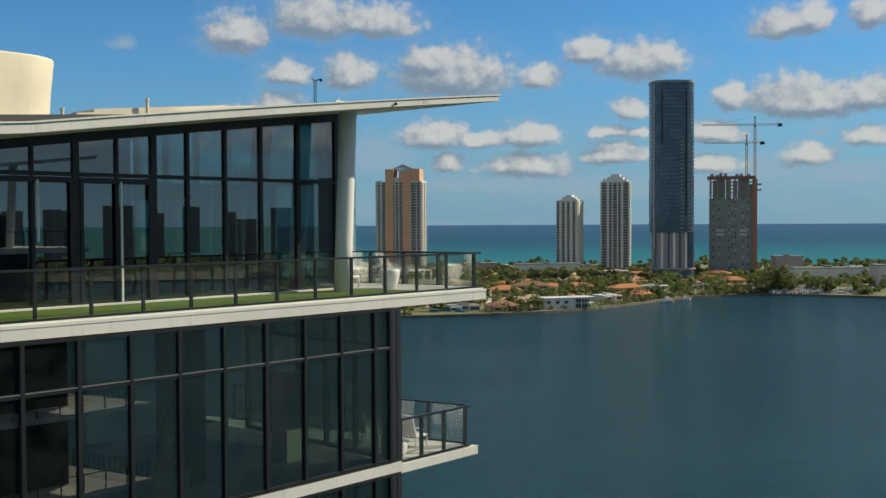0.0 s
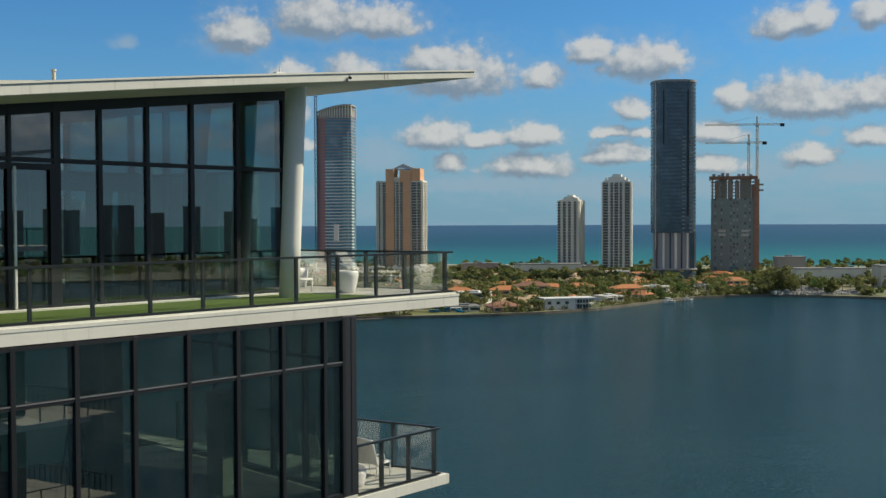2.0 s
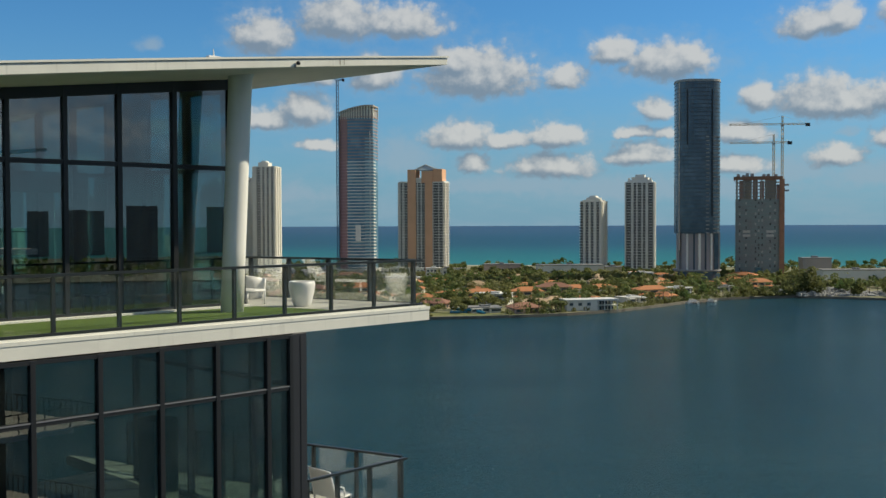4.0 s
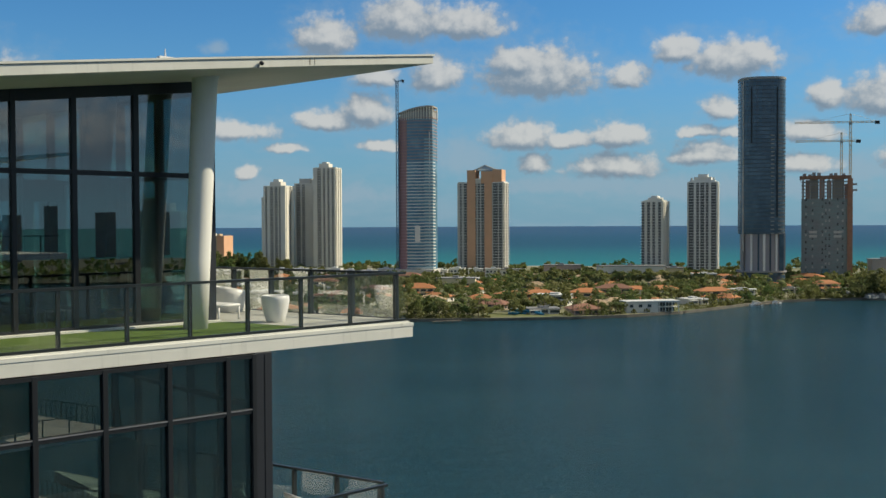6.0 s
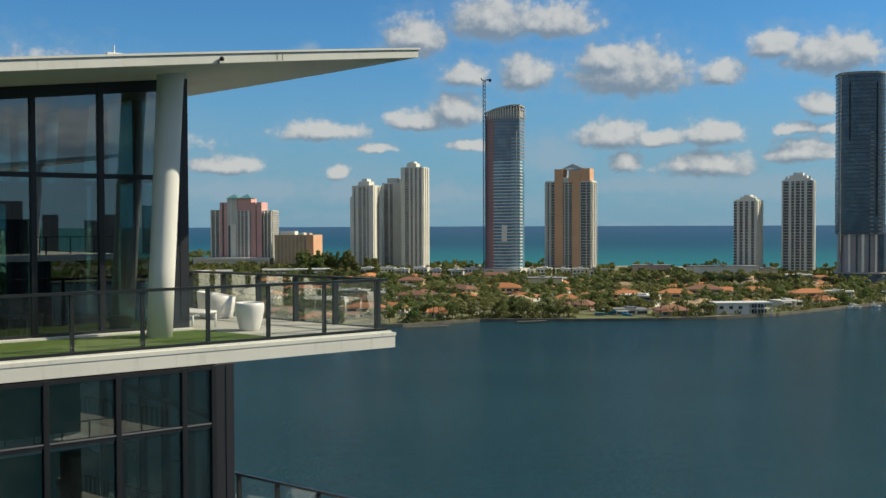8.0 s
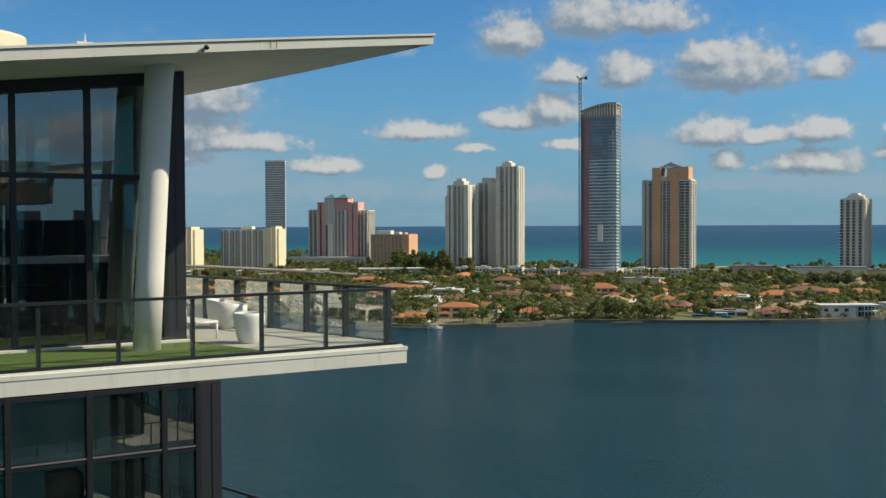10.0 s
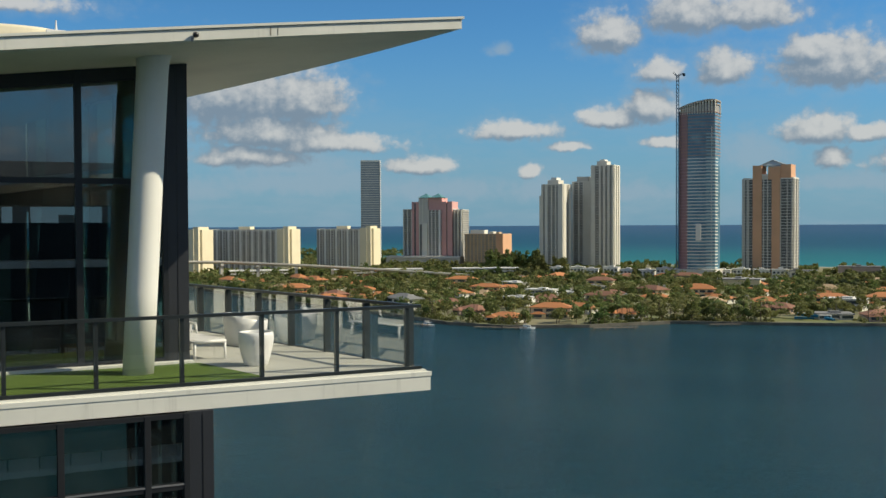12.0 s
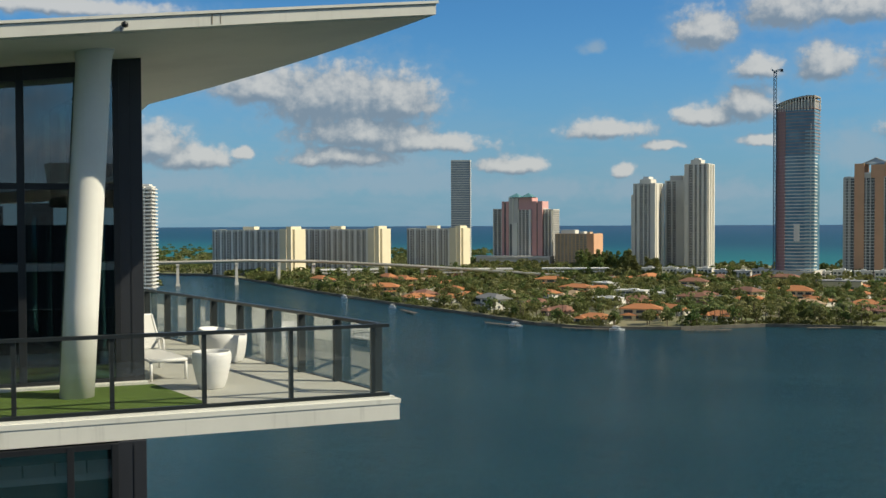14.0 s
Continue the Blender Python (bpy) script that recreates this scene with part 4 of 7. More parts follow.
# tall dark glass cylinder
def round_tower():
    cx, cy = 221.3, 985.2
    t = thing("glass_tower", (cx, cy, 1.5), "tall dark blue rounded glass tower on bare concrete piers", "tower")

    def oval(rx, ry, z0, z1, n=56):
        bm = bmesh.new()
        pts = []
        for i in range(n):
            a = 2 * math.pi * i / n
            c, s = math.cos(a), math.sin(a)
            pts.append((rx * math.copysign(abs(c) ** 0.72, c), ry * math.copysign(abs(s) ** 0.72, s)))
        return prism(pts, z0, z1, bm=bm)

    me = mesh_of("body", oval(20.6, 19.5, 46, 189.5), DARK_GLASS)
    piece("body", me, (0, 0, 0), t)
    piece("crown_ring", mesh_of("crown_ring", oval(21.1, 20.0, 188.5, 190.6), MID_GREY), (0, 0, 0), t)
    band = mesh_of("spandrel", oval(20.75, 19.65, 0, 0.6), SPANDREL)
    for k in range(38):
        piece("spandrel", band, (0, 0, 47 + 3.75 * k), t)
    piece("base_core", mesh_of("base_core", oval(18.6, 17.5, 0, 46), PIER_GREY), (0, 0, 0), t)
    piece("base_deck", mesh_of("base_deck", oval(22, 21, 10.5, 12.0), MID_GREY), (0, 0, 0), t)
    piece("base_podium", mesh_of("base_podium", oval(21, 20, 0, 10.5), DARK_GLASS), (0, 0, 0), t)
    for x, wd, m in ((-19.3, 1.6, MID_GREY), (-12.5, 1.4, WARM_WHITE), (-6.5, 1.2, DARK_GLASS), (-1.5, 2.2, WARM_WHITE), (4.2, 1.2, DARK_GLASS), (9.8, 1.6, WARM_WHITE), (14.8, 4.0, DARK_GLASS), (18.5, 1.6, MID_GREY)):
        y = -17.9 * max(0.0, 1 - abs(x / 20.6) ** 2.8) ** (1 / 2.8)
        piece("base_pier", mesh_of("base_pier", boxes((x - wd / 2, x + wd / 2, y - 1.2, y + 2, 10.5, 46)), m), (0, 0, 0), t)
    for x in (-13.0, 10.0):
        y = -19.7 * max(0.0, 1 - abs(x / 20.6) ** 2.8) ** (1 / 2.8)
        piece("groove", mesh_of("groove", boxes((x - 0.5, x + 0.5, y - 0.45, y + 1, 130 if x < 0 else 62, 181)), BLACK_PLASTIC), (0, 0, 0), t)
    balc = mesh_of("balcony", boxes((-1.5, 1.5, -0.9, 1.2, 0, 1.1)), MID_GREY)
    for x in (5.6, 12.6, 16.6):
        y = -19.7 * max(0.0, 1 - abs(x / 20.6) ** 2.8) ** (1 / 2.8)
        for k in range(25):
            piece("balcony", balc, (x, y, 46 + 3.75 * k), t)
    for x in (17.6, -19.4):
        piece("fin", mesh_of("fin", boxes((x, x + 0.9, -11.5, -9.8, 30, 190)), PALE_GREY), (0, 0, 0), t)
    return t


round_tower()


# tower crane of lattice steel
def lattice(bm, a, b, half, r=0.14, bay=4.0):
    a, b = Vector(a), Vector(b)
    d = (b - a).normalized()
    s = d.cross(Vector((0, 1, 0)) if abs(d.y) < 0.9 else Vector((1, 0, 0))).normalized() * half
    w = d.cross(s).normalized() * half
    for q in (s + w, s - w, -s - w, w - s):
        tube(bm, [a + q, b + q], r, 4)
    n = max(1, int((b - a).length / bay))
    cs = (s + w, s - w, -s - w, w - s)
    for k in range(n):
        p, q = a + (b - a) * k / n, a + (b - a) * (k + 1) / n
        for i in range(4):
            tube(bm, [p + cs[i], q + cs[(i + 1) % 4]], r * 0.7, 3)
    return bm


def tower_crane(x, y, z0, z1, jib, counter, material, label, luff=False):
    t = thing("tower_crane", (x, y, z0), label, "crane")
    part("mast", lattice(bmesh.new(), (x, y, z0), (x, y, z1), 1.2 if luff else 0.9, 0.3 if luff else 0.22), material, t)
    if luff:
        part("jib", lattice(bmesh.new(), (x, y, z1 - 2), (x - 4, y, z1 + 2), 0.6, 0.2, 3), material, t)
        part("counter_jib", lattice(bmesh.new(), (x, y, z1 - 1), (x + 6.5, y, z1 + 0.5), 0.6, 0.2, 3), material, t)
        part("counterweight", boxes((x + 5, x + 7.5, y - 1, y + 1, z1 - 2, z1 + 0.6)), BLACK_PLASTIC, t)
        return t
    part("jib", lattice(bmesh.new(), (x, y, z1), (x - jib, y + 4, z1), 0.7, 0.18), material, t)
    part("counter_jib", lattice(bmesh.new(), (x, y, z1), (x + counter, y - 2, z1), 0.7, 0.2), material, t)
    part("counterweight", boxes((x + counter - 4, x + counter, y - 3, y - 1, z1 - 2.2, z1 + 0.8)), BLACK_PLASTIC, t)
    part("apex", lattice(bmesh.new(), (x, y, z1), (x, y, z1 + 8), 0.6, 0.2), material, t)
    part("cab", boxes((x - 1.5, x + 0.5, y - 2.2, y - 0.8, z1 - 2.6, z1 - 0.4)), MID_GREY, t)
    for far in ((x - jib * 0.7, y + 2.8, z1 + 0.7), (x + counter * 0.9, y - 1.8, z1 + 0.7)):
        part("tie_bar", tube(bmesh.new(), [(x, y, z1 + 8), far], 0.10, 3), material, t)
    return t


# block under construction, with bare top floors and two cranes
def raw_block():
    cx, cy, w, d = 289.5, 1019.4, 44.0, 26.0
    t = thing("construction_tower", (cx, cy, 1.5), "unfinished concrete tower wrapped in grey-green sheeting", "tower")
    t.rotation_euler = (0, 0, radians(-16))

    def local(n, rows, m):
        return piece(n, mesh_of(n, boxes(*rows), m), (0, 0, 0), t)

    local("sheeted_body", [(-w / 2 + 0.4, w / 2 - 0.4, -d / 2 + 0.4, d / 2, 0, 79)], GREEN_NET)
    slab = mesh_of("floor_slab", boxes((-w / 2, w / 2, -d / 2, d / 2, 0, 0.45)), MID_GREY)
    for k in range(1, 30):
        piece("floor_slab", slab, (0, 0, 3.4 * k), t)
    for x in (-20.5, -14, -8.0, -3, 3, 8.0, 14, 20.5):
        for y in (-12.2, 11.5):
            local("column", [(x - 0.6, x + 0.6, y - 0.5, y + 0.5, 79, 99)], BROWN_GREY)
    local("core", [(-13, -6.5, -11, 9, 79, 101), (6, 16.5, -11, 9, 79, 101)], BROWN_GREY)
    local("infill", [(-18, -14.6, -11.8, 9, 79, 97), (-5.5, -0.8, -11.8, 9, 79, 97.5), (1.2, 5.4, -11.8, 9, 79, 96.5), (17, 20.2, -11.8, 9, 79, 93)], RAW_FLOOR)
    local("formwork", [(-w / 2 - 1.2, w / 2 + 0.5, -d / 2 - 1.2, -d / 2 - 0.4, 97.5, 101.0), (-w / 2 - 1.4, -w / 2 - 0.6, -d / 2, d / 2, 97.5, 101)], FORMWORK)
    for x, z in ((-19, 103.5), (-14, 102.6), (-10.5, 104.4), (-6, 104.0), (5, 103.2), (9, 103.4), (16, 103.0)):
        local("formwork_stack", [(x - 1.6, x + 1.6, -10, -6, 98.8, z)], MID_GREY)
    local("hoist", [(w / 2 - 2.5, w / 2 + 2.2, -d / 2 - 2.0, -d / 2 + 1.5, 0, 98)], RUST)
    for z in (86, 91.5):
        local("hoist_landing", [(w / 2 - 1, w / 2 + 6.0, -d / 2 - 1.5, -d / 2 + 1.5, z, z + 1.8)], MID_GREY)
    for k in range(22):
        for x in (-17.5, -11.5, -2.6, 0.4, 3.6, 11.0, 15.5):
            if (k * 7 + int(x * 3)) % 5 < 3:
                local("window_gap", [(x - 0.7, x + 0.7, -d / 2 + 0.15, -d / 2 + 0.41, 6 + 3.4 * k, 7.9 + 3.4 * k)], BLACK_PLASTIC if (k + int(x)) % 3 else PALE_GREY)
    for x in (-11, 11):
        for z in (42, 46):
            local("white_panel", [(x - 3.5, x + 3.5, -d / 2 - 0.2, -d / 2 + 0.41, z, z + 2.4)], PALE_GREY)
    local("entry_gap", [(-2.5, 2.5, -d / 2 - 0.1, -d / 2 + 0.41, 4, 12)], TEAL_GLASS)
    return t


raw_block()
tower_crane(310.8, 1013.4, 99, 153.8, 51, 26, STEEL, "pale lattice tower crane above the unfinished block")
tower_crane(303.4, 1016.5, 99, 136.2, 42, 17, STEEL, "lower lattice tower crane above the unfinished block")

# orange and grey tower with a pyramid frame on its crown
ribbed_tower("orange_tower", "grey condominium tower with orange piers and pyramid crown", -46.9, 1158.7, 52, 26, -12, 103, 3.1, SHADE_GLASS, WARM_WHITE, PALE_GREY,
             [(-0.98, 3, 0.9, 0), (-0.8, 2.6, 0.9, 0), (-0.16, 1.0, 0.8, 0), (0.0, 1.0, 0.8, 0), (0.52, 1.0, 0.9, 0), (0.78, 0.9, 0.9, 0), (0.97, 1.2, 0.9, 0)], [(-0.6, 4.0, 1.0, 0), (0.2, 3.0, 1.0, 0)], 0.9, 0.5,
             [(-15.5, -6.0, -14.6, 4, 1.5, 118, TERRACOTTA), (4.5, 13.0, -14.6, 4, 1.5, 110, TERRACOTTA), (0.5, 13.5, -13.8, 6, 103, 116.5, TERRACOTTA), (13.5, 24.0, -13.0, 6, 103, 118.5, TERRACOTTA),
              (-6.0, 0.5, -13.5, 4, 103, 108.0, PALE_GREY), (-6.0, 0.5, -14.0, 3, 107.4, 108.6, WARM_WHITE), (-26.5, -20, -12, 8, 103, 105, PALE_GREY), (24.0, 26.5, -12, 8, 103, 105, WARM_WHITE)])
bm = bmesh.new()
apex = (-45, 1152, 123.5)
for p in ((-58, 1148, 117.2), (-31, 1143, 117.2), (-27, 1162, 117.2), (-54, 1168, 117.2)):
    tube(bm, [p, apex], 0.9, 5)
base = [bm.verts.new(p) for p in ((-57, 1148.5, 117.6), (-32, 1143.5, 117.6), (-28, 1161, 117.6), (-54, 1166, 117.6))]
tip = bm.verts.new((-45, 1152, 123.3))
for i in range(4):
    bm.faces.new((base[i], base[(i + 1) % 4], tip))
bm.faces.new(base[::-1])
tagged(part("pyramid_roof", bm, tower_glass("grey_blue_roof_glass", (0.40, 0.45, 0.45), (0.5, 0.54, 0.54))), "grey-blue glazed pyramid roof on the orange tower", "roof", kind="structure")


# slender curved tower, its top still bare
def curved_tower():
    cx, cy = -113.5, 1083.1
    t = thing("curved_tower", (cx, cy, 1.5), "slender curved tower of white slabs and teal glass with bare top", "tower")
    t.rotation_euler = (0, 0, radians(-10))

    def plan(grow, n=14):
        pts = []
        for i in range(n + 1):
            s = i / n
            pts.append((-18.5 - grow + (37 + 2 * grow) * s, -6.5 - grow - 8.5 * math.sin(math.pi * (0.06 + 0.88 * s))))
        return pts + [(18.5 + grow, 11 + grow), (-18.5 - grow, 11 + grow)]

    def top_at(x, y):
        return 173.5 + 7.0 * min(1.0, max(0.0, (x + 18) / 30)) ** 0.8

    piece("glass_body", mesh_of("glass_body", prism(plan(0), 0, 167), SKY_GLASS), (0, 0, 0), t)
    # mauve overlay: the tone of the shaded flank is put into its colour
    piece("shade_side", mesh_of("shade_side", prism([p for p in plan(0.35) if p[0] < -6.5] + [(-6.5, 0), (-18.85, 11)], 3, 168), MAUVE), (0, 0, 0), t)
    def strip(grow, a, b):
        """The stretch of the curved front between two shares of its width, with the body's depth behind it."""
        pts = [p for i, p in enumerate(plan(grow)[:15]) if a <= i <= b]
        return pts + [(pts[-1][0], 0.0), (pts[0][0], 0.0)]

    slab = mesh_of("floor_slab", prism(strip(0.9, 4, 14), 0, 0.8), WARM_WHITE)
    # left stretch of each floor coloured rose, as the slabs look in shade
    rose = mesh_of("floor_slab_rose", prism(strip(0.75, 0, 4), 0, 0.5), ROSE)
    rail = mesh_of("balcony_rail", prism([(x, y) for x, y in plan(0.95)[11:15]] + [(x, y + 0.25) for x, y in plan(0.95)[11:15]][::-1], 0.75, 2.0), RAIL_BLUE)
    dim = mesh_of("floor_slab_raw", prism(plan(0.6), 0, 0.6), RAW_FLOOR)
    divider = mesh_of("balcony_divider", boxes((-0.16, 0.16, -1.0, 0.3, 0, 150)), WARM_WHITE)
    for x, y in plan(0.0)[1:14]:
        if x > 15 or 0 < x < 2.5:
            piece("balcony_divider", divider, (x, y, 3), t)
    mullion = mesh_of("mullion", boxes((-0.2, 0.2, -0.55, 0.3, 0, 164)), RAW_FLOOR)
    for x, y in plan(0.0)[0:5]:
        piece("mullion", mullion, (x, y, 3), t)
    for k in range(1, 51):
        z = 3.35 * k
        piece("floor_slab", slab if k < 37 else dim, (0, 0, z), t)
        if k < 37:
            piece("floor_slab", rose, (0, 0, z), t)
        if k < 44:
            piece("balcony_rail", rail, (0, 0, z), t)
    piece("raw_crown", mesh_of("raw_crown", prism(plan(-0.6), 167, lambda x, y: top_at(x, y) - 4), MID_GREY), (0, 0, 0), t)
    piece("crown_beam", mesh_of("crown_beam", prism(plan(0.4), lambda x, y: top_at(x, y) - 1.4, lambda x, y: top_at(x, y)), BROWN_GREY), (0, 0, 0), t)
    for i, (x, y) in enumerate(plan(0.1)):
        piece("crown_post", mesh_of("crown_post", boxes((x - 0.5, x + 0.5, y - 0.5, y + 0.5, 166, top_at(x, y) - 1.3)), CREAM), (0, 0, 0), t)
    piece("crown_rail", mesh_of("crown_rail", prism(plan(0.2), lambda x, y: top_at(x, y) - 5, lambda x, y: top_at(x, y) - 4), BROWN_GREY), (0, 0, 0), t)
    piece("hoist_strip", mesh_of("hoist_strip", boxes((1.5, 6.5, -16.4, -14, 38, 55)), WARM_WHITE), (0, 0, 0), t)
    piece("podium", mesh_of("podium", boxes((-22, 22, -18, 12, 0, 9)), PALE_GREY), (0, 0, 0), t)
    return t


curved_tower()
tower_crane(-134.0, 1075.0, 1.5, 209.0, 0, 0, BLUE_STEEL, "tall blue lattice crane mast beside the curved tower", True)

# three stepped cream towers
ribbed_tower("cream_tower", "tall cream tower with fluted upright ribs", -234.6, 1205.9, 26, 24, -6, 124, 3.0, GREY_GLASS, CREAM, CREAM,
             [(-0.9, 5.0, 1.0, 0), (-0.25, 2.2, 1.0, 0), (0.15, 2.6, 1.2, 0), (0.55, 2.6, 1.2, 0), (0.92, 2.0, 1.0, 0)], [(-0.7, 4, 1, 0), (0, 4, 1, 0), (0.7, 4, 1, 0)], 1.0, 0.5,
             [(-8, 4, -9, 6, 124, 130, CREAM), (-5, 1, -7, 4, 130, 132, WARM_WHITE)])
ribbed_tower("cream_tower", "middle cream tower with a grey rooftop block", -263.0, 1219.9, 24, 22, -6, 106, 3.0, GREY_GLASS, CREAM, CREAM,
             [(-0.9, 2.0, 1.0, 0), (-0.3, 1.6, 1.0, 0), (0.2, 2.0, 1.0, 0), (0.62, 8.0, 0.8, 0)], (), 0.8, 0.5, [(-7, 7, -8, 6, 106, 113, PALE_GREY), (8.5, 11.5, -9, 4, 106, 112, CREAM)])
ribbed_tower("cream_tower", "stepped cream tower with a bright sunlit flank", -288.0, 1182.9, 27, 24, -12, 102, 3.0, GREY_GLASS, CREAM, CREAM,
             [(-0.95, 2.2, 1.0, 0), (-0.55, 3.6, 1.2, 0), (-0.05, 1.4, 1.0, 0), (0.35, 1.4, 1.0, 0), (0.82, 6.0, 1.6, 0)], [(-0.6, 7, 1, 0), (0.5, 6, 1, 0)], 0.8, 0.5,
             [(-8, 6, -8, 6, 102, 108, CREAM), (-4, 3, -7, 4, 108, 111, WARM_WHITE), (-17.5, -13.5, -11, 6, 1.5, 90, CREAM)])

# rose-pink complex with twin gabled roofs
ribbed_tower("pink_tower", "rose-pink hotel tower with cream bays and twin teal roofs", -487.6, 1305.5, 84, 30, 2, 76, 3.0, GREY_GLASS, PALE_GREY, CREAM,
             [(-0.98, 1.4, 1.0, 76), (-0.84, 1.2, 1.0, 76), (-0.70, 1.2, 1.0, 76), (0.75, 1.2, 1.0, 75), (0.86, 1.2, 1.0, 75), (0.97, 1.6, 1.0, 75)], (), 0.8, 0.6,
             [(-28.5, -25.2, -17.5, 8, 1.5, 87, PINK), (-25.2, -22.6, -16.6, 8, 1.5, 85, SHADE_GLASS), (-22.6, -18.8, -17.5, 8, 1.5, 87, PINK),
              (-18.6, -5.5, -16, 8, 1.5, 92, PALE_GREY), (-18.9, -17.4, -16.6, 8, 1.5, 92.3, CREAM), (-13.6, -12.2, -16.5, -15, 1.5, 92, CREAM), (-15.7, -5.5, -20, -15, 1.5, 58, CREAM), (-15.7, -13.2, -20.5, -19.9, 1.5, 57, SHADE_GLASS),
              (-4.9, 14.0, -15.6, 8, 1.5, 92.3, PINK), (-4.0, 10.6, -19.5, -15, 1.5, 75, SHADE_GLASS), (10.6, 13.2, -20.2, -15, 1.5, 76, WARM_WHITE), (-4.6, -3.2, -20, -15, 1.5, 76, CREAM), (0.2, 1.6, -20, -15, 1.5, 76, CREAM), (5.2, 6.6, -20, -15, 1.5, 76, CREAM),
              (14.0, 20.6, -17.2, 8, 1.5, 87, PINK), (20.6, 22.2, -16.2, 8, 1.5, 84, SHADE_GLASS), (22.2, 29.0, -18, 8, 1.5, 87, PINK)]
             + [(-4.2, 12.0, -20.1, -15, 6 + 3.0 * k, 6.9 + 3.0 * k, PALE_GREY) for k in range(23)],
             steps=((-42, -28.5, 2, 76), (-28.5, 29, 0, 76), (29, 42, 2, 75)))
for x in (-498.0, -480.5):
    bm = bmesh.new()
    b4 = [bm.verts.new((x + dx, 1296 + dy, 92.5)) for dx, dy in ((-8.6, -9), (8.6, -9), (8.6, 10), (-8.6, 10))]
    top = bm.verts.new((x, 1297, 98.3))
    for i in range(4):
        bm.faces.new((b4[i], b4[(i + 1) % 4], top))
    bm.faces.new(b4[::-1])
    tagged(part("teal_roof", bm, TEAL_ROOF), "teal hipped metal roof on the pink tower", "roof", "pink tower roofs", "structure")
tagged(part("hotel_podium", boxes((-545, -440, 1268, 1284, 1.5, 14.5), (-545, -440, 1266.5, 1285, 11.6, 12.8), (-545, -440, 1266.5, 1285, 6.8, 8.0)), PALE_GREY), "long pale parking podium before the pink tower", "podium", kind="structure")
ribbed_tower("orange_block", "low brown apartment block with an orange end", -406.0, 1281.3, 52, 30, -4, 43, 3.0, GREY_GLASS, TAN, TAN,
             [(x / 10, 1.6, 0.8, 0) for x in range(-9, 10, 2)], [(-0.55, 8.0, 1.0, 0), (0.4, 8, 1, 0)], 0.7, 1.0, [(-22, -2, -6, 6, 43, 49, CREAM), (4, 10, -5, 5, 43, 47, CREAM), (14, 18, -5, 5, 43, 46.5, TAN), (18.5, 26.8, -16.4, -15.2, 1.5, 43.5, TERRACOTTA), (25.0, 27.6, -16, 16, 1.5, 44, TERRACOTTA)])
ribbed_tower("grey_tower", "slim dark grey tower with narrow horizontal bands", -618.7, 1381.0, 27, 24, 20, 149, 3.4, tower_glass("blue_grey_window_glass", (0.27, 0.33, 0.37), (0.40, 0.45, 0.48), 0.3), WARM_WHITE, MID_GREY, [(-1.0, 1.2, 0.6, 0), (1.0, 1.2, 0.8, 0)], (), 0.7, 0.9)

# long slab blocks with sunlit cream ends
for cx, cy, w, d, deg in ((-676, 955, 94, 30, 8), (-610, 1033, 94, 30, 8), (-537, 1130, 64, 32, 8)):
    n = int(w / 7)
    strips = [(-w / 2 + 7 * k + 1.2, -w / 2 + 7 * k + 2.9) for k in range(n - 1)]
    ribs = [(-1 + 2 * (k + 0.5) / n, 2.4 if k % 2 else 1.2, 0.9, 0) for k in range(n)]
    block = ribbed_tower("slab_block", "long grey apartment block with cream sunlit end towers", cx, cy, w, d, deg, 51, 3.0, BEIGE, PALE_GREY, WARM_WHITE, ribs, (), 0.35, 0.5,
                 [(a, b, -d / 2 - 0.45, -d / 2 + 0.3, 6, 50, GREY_GLASS) for a, b in strips] + [(-4 - w * .1, 10 - w * .1, -6, 6, 51, 55.5, YELLOW_CREAM), (w / 2 - 9, w / 2 - 1, -d / 2 - 3.0, -d / 2 + 6, 1.5, 53, YELLOW_CREAM), (w / 2 - 2, w / 2 + 4, -d / 2 - 1.5, d / 2 - 6, 1.5, 55.5, YELLOW_CREAM),
                  (w / 2 + 4, w / 2 + 6.5, -d / 2 + 3, d / 2, 1.5, 52.5, YELLOW_CREAM)])
    window = mesh_of("window", boxes((-1.0, 1.0, -0.12, 0.2, 0, 1.5)), SHADE_GLASS)
    for k in range(n - 1):
        for floor_k in range(16):
            piece("window", window, (-w / 2 + 7 * k + 5.1, -d / 2, 3.0 * floor_k + 0.95), block)
ribbed_tower("white_tower", "white apartment tower with deep stacked balconies", -596.0, 689.7, 12, 16, 28, 90, 3.1, GREY_GLASS, WARM_WHITE, WARM_WHITE, [(-0.6, 4.5, 2.4, 0), (0.1, 0.8, 1.4, 0)], (), 2.4, 1.1, [(-6, 4, -6, 6, 90, 93, WARM_WHITE)])

# mainland skyline to the drone's right and behind it, seen only mirrored in the glass
rng = random.Random(11)
for k in range(64):
    a = radians(58 + 1.9 * k + rng.uniform(-0.7, 0.7))
    r = rng.uniform(1150, 2000)
    w, rise = rng.uniform(20, 44), rng.choice((0.004, 0.008, 0.012, 0.018, 0.022, 0.012, 0.045))
    ribbed_tower("mainland_tower", "dark mainland apartment block across the water", r * math.sin(a), r * math.cos(a), w, 22, -math.degrees(a), 59 + r * rise * rng.uniform(0.6, 1.2), 5.0, GREY_GLASS, MID_GREY, MID_GREY, (), (), 0.3, 1.8)
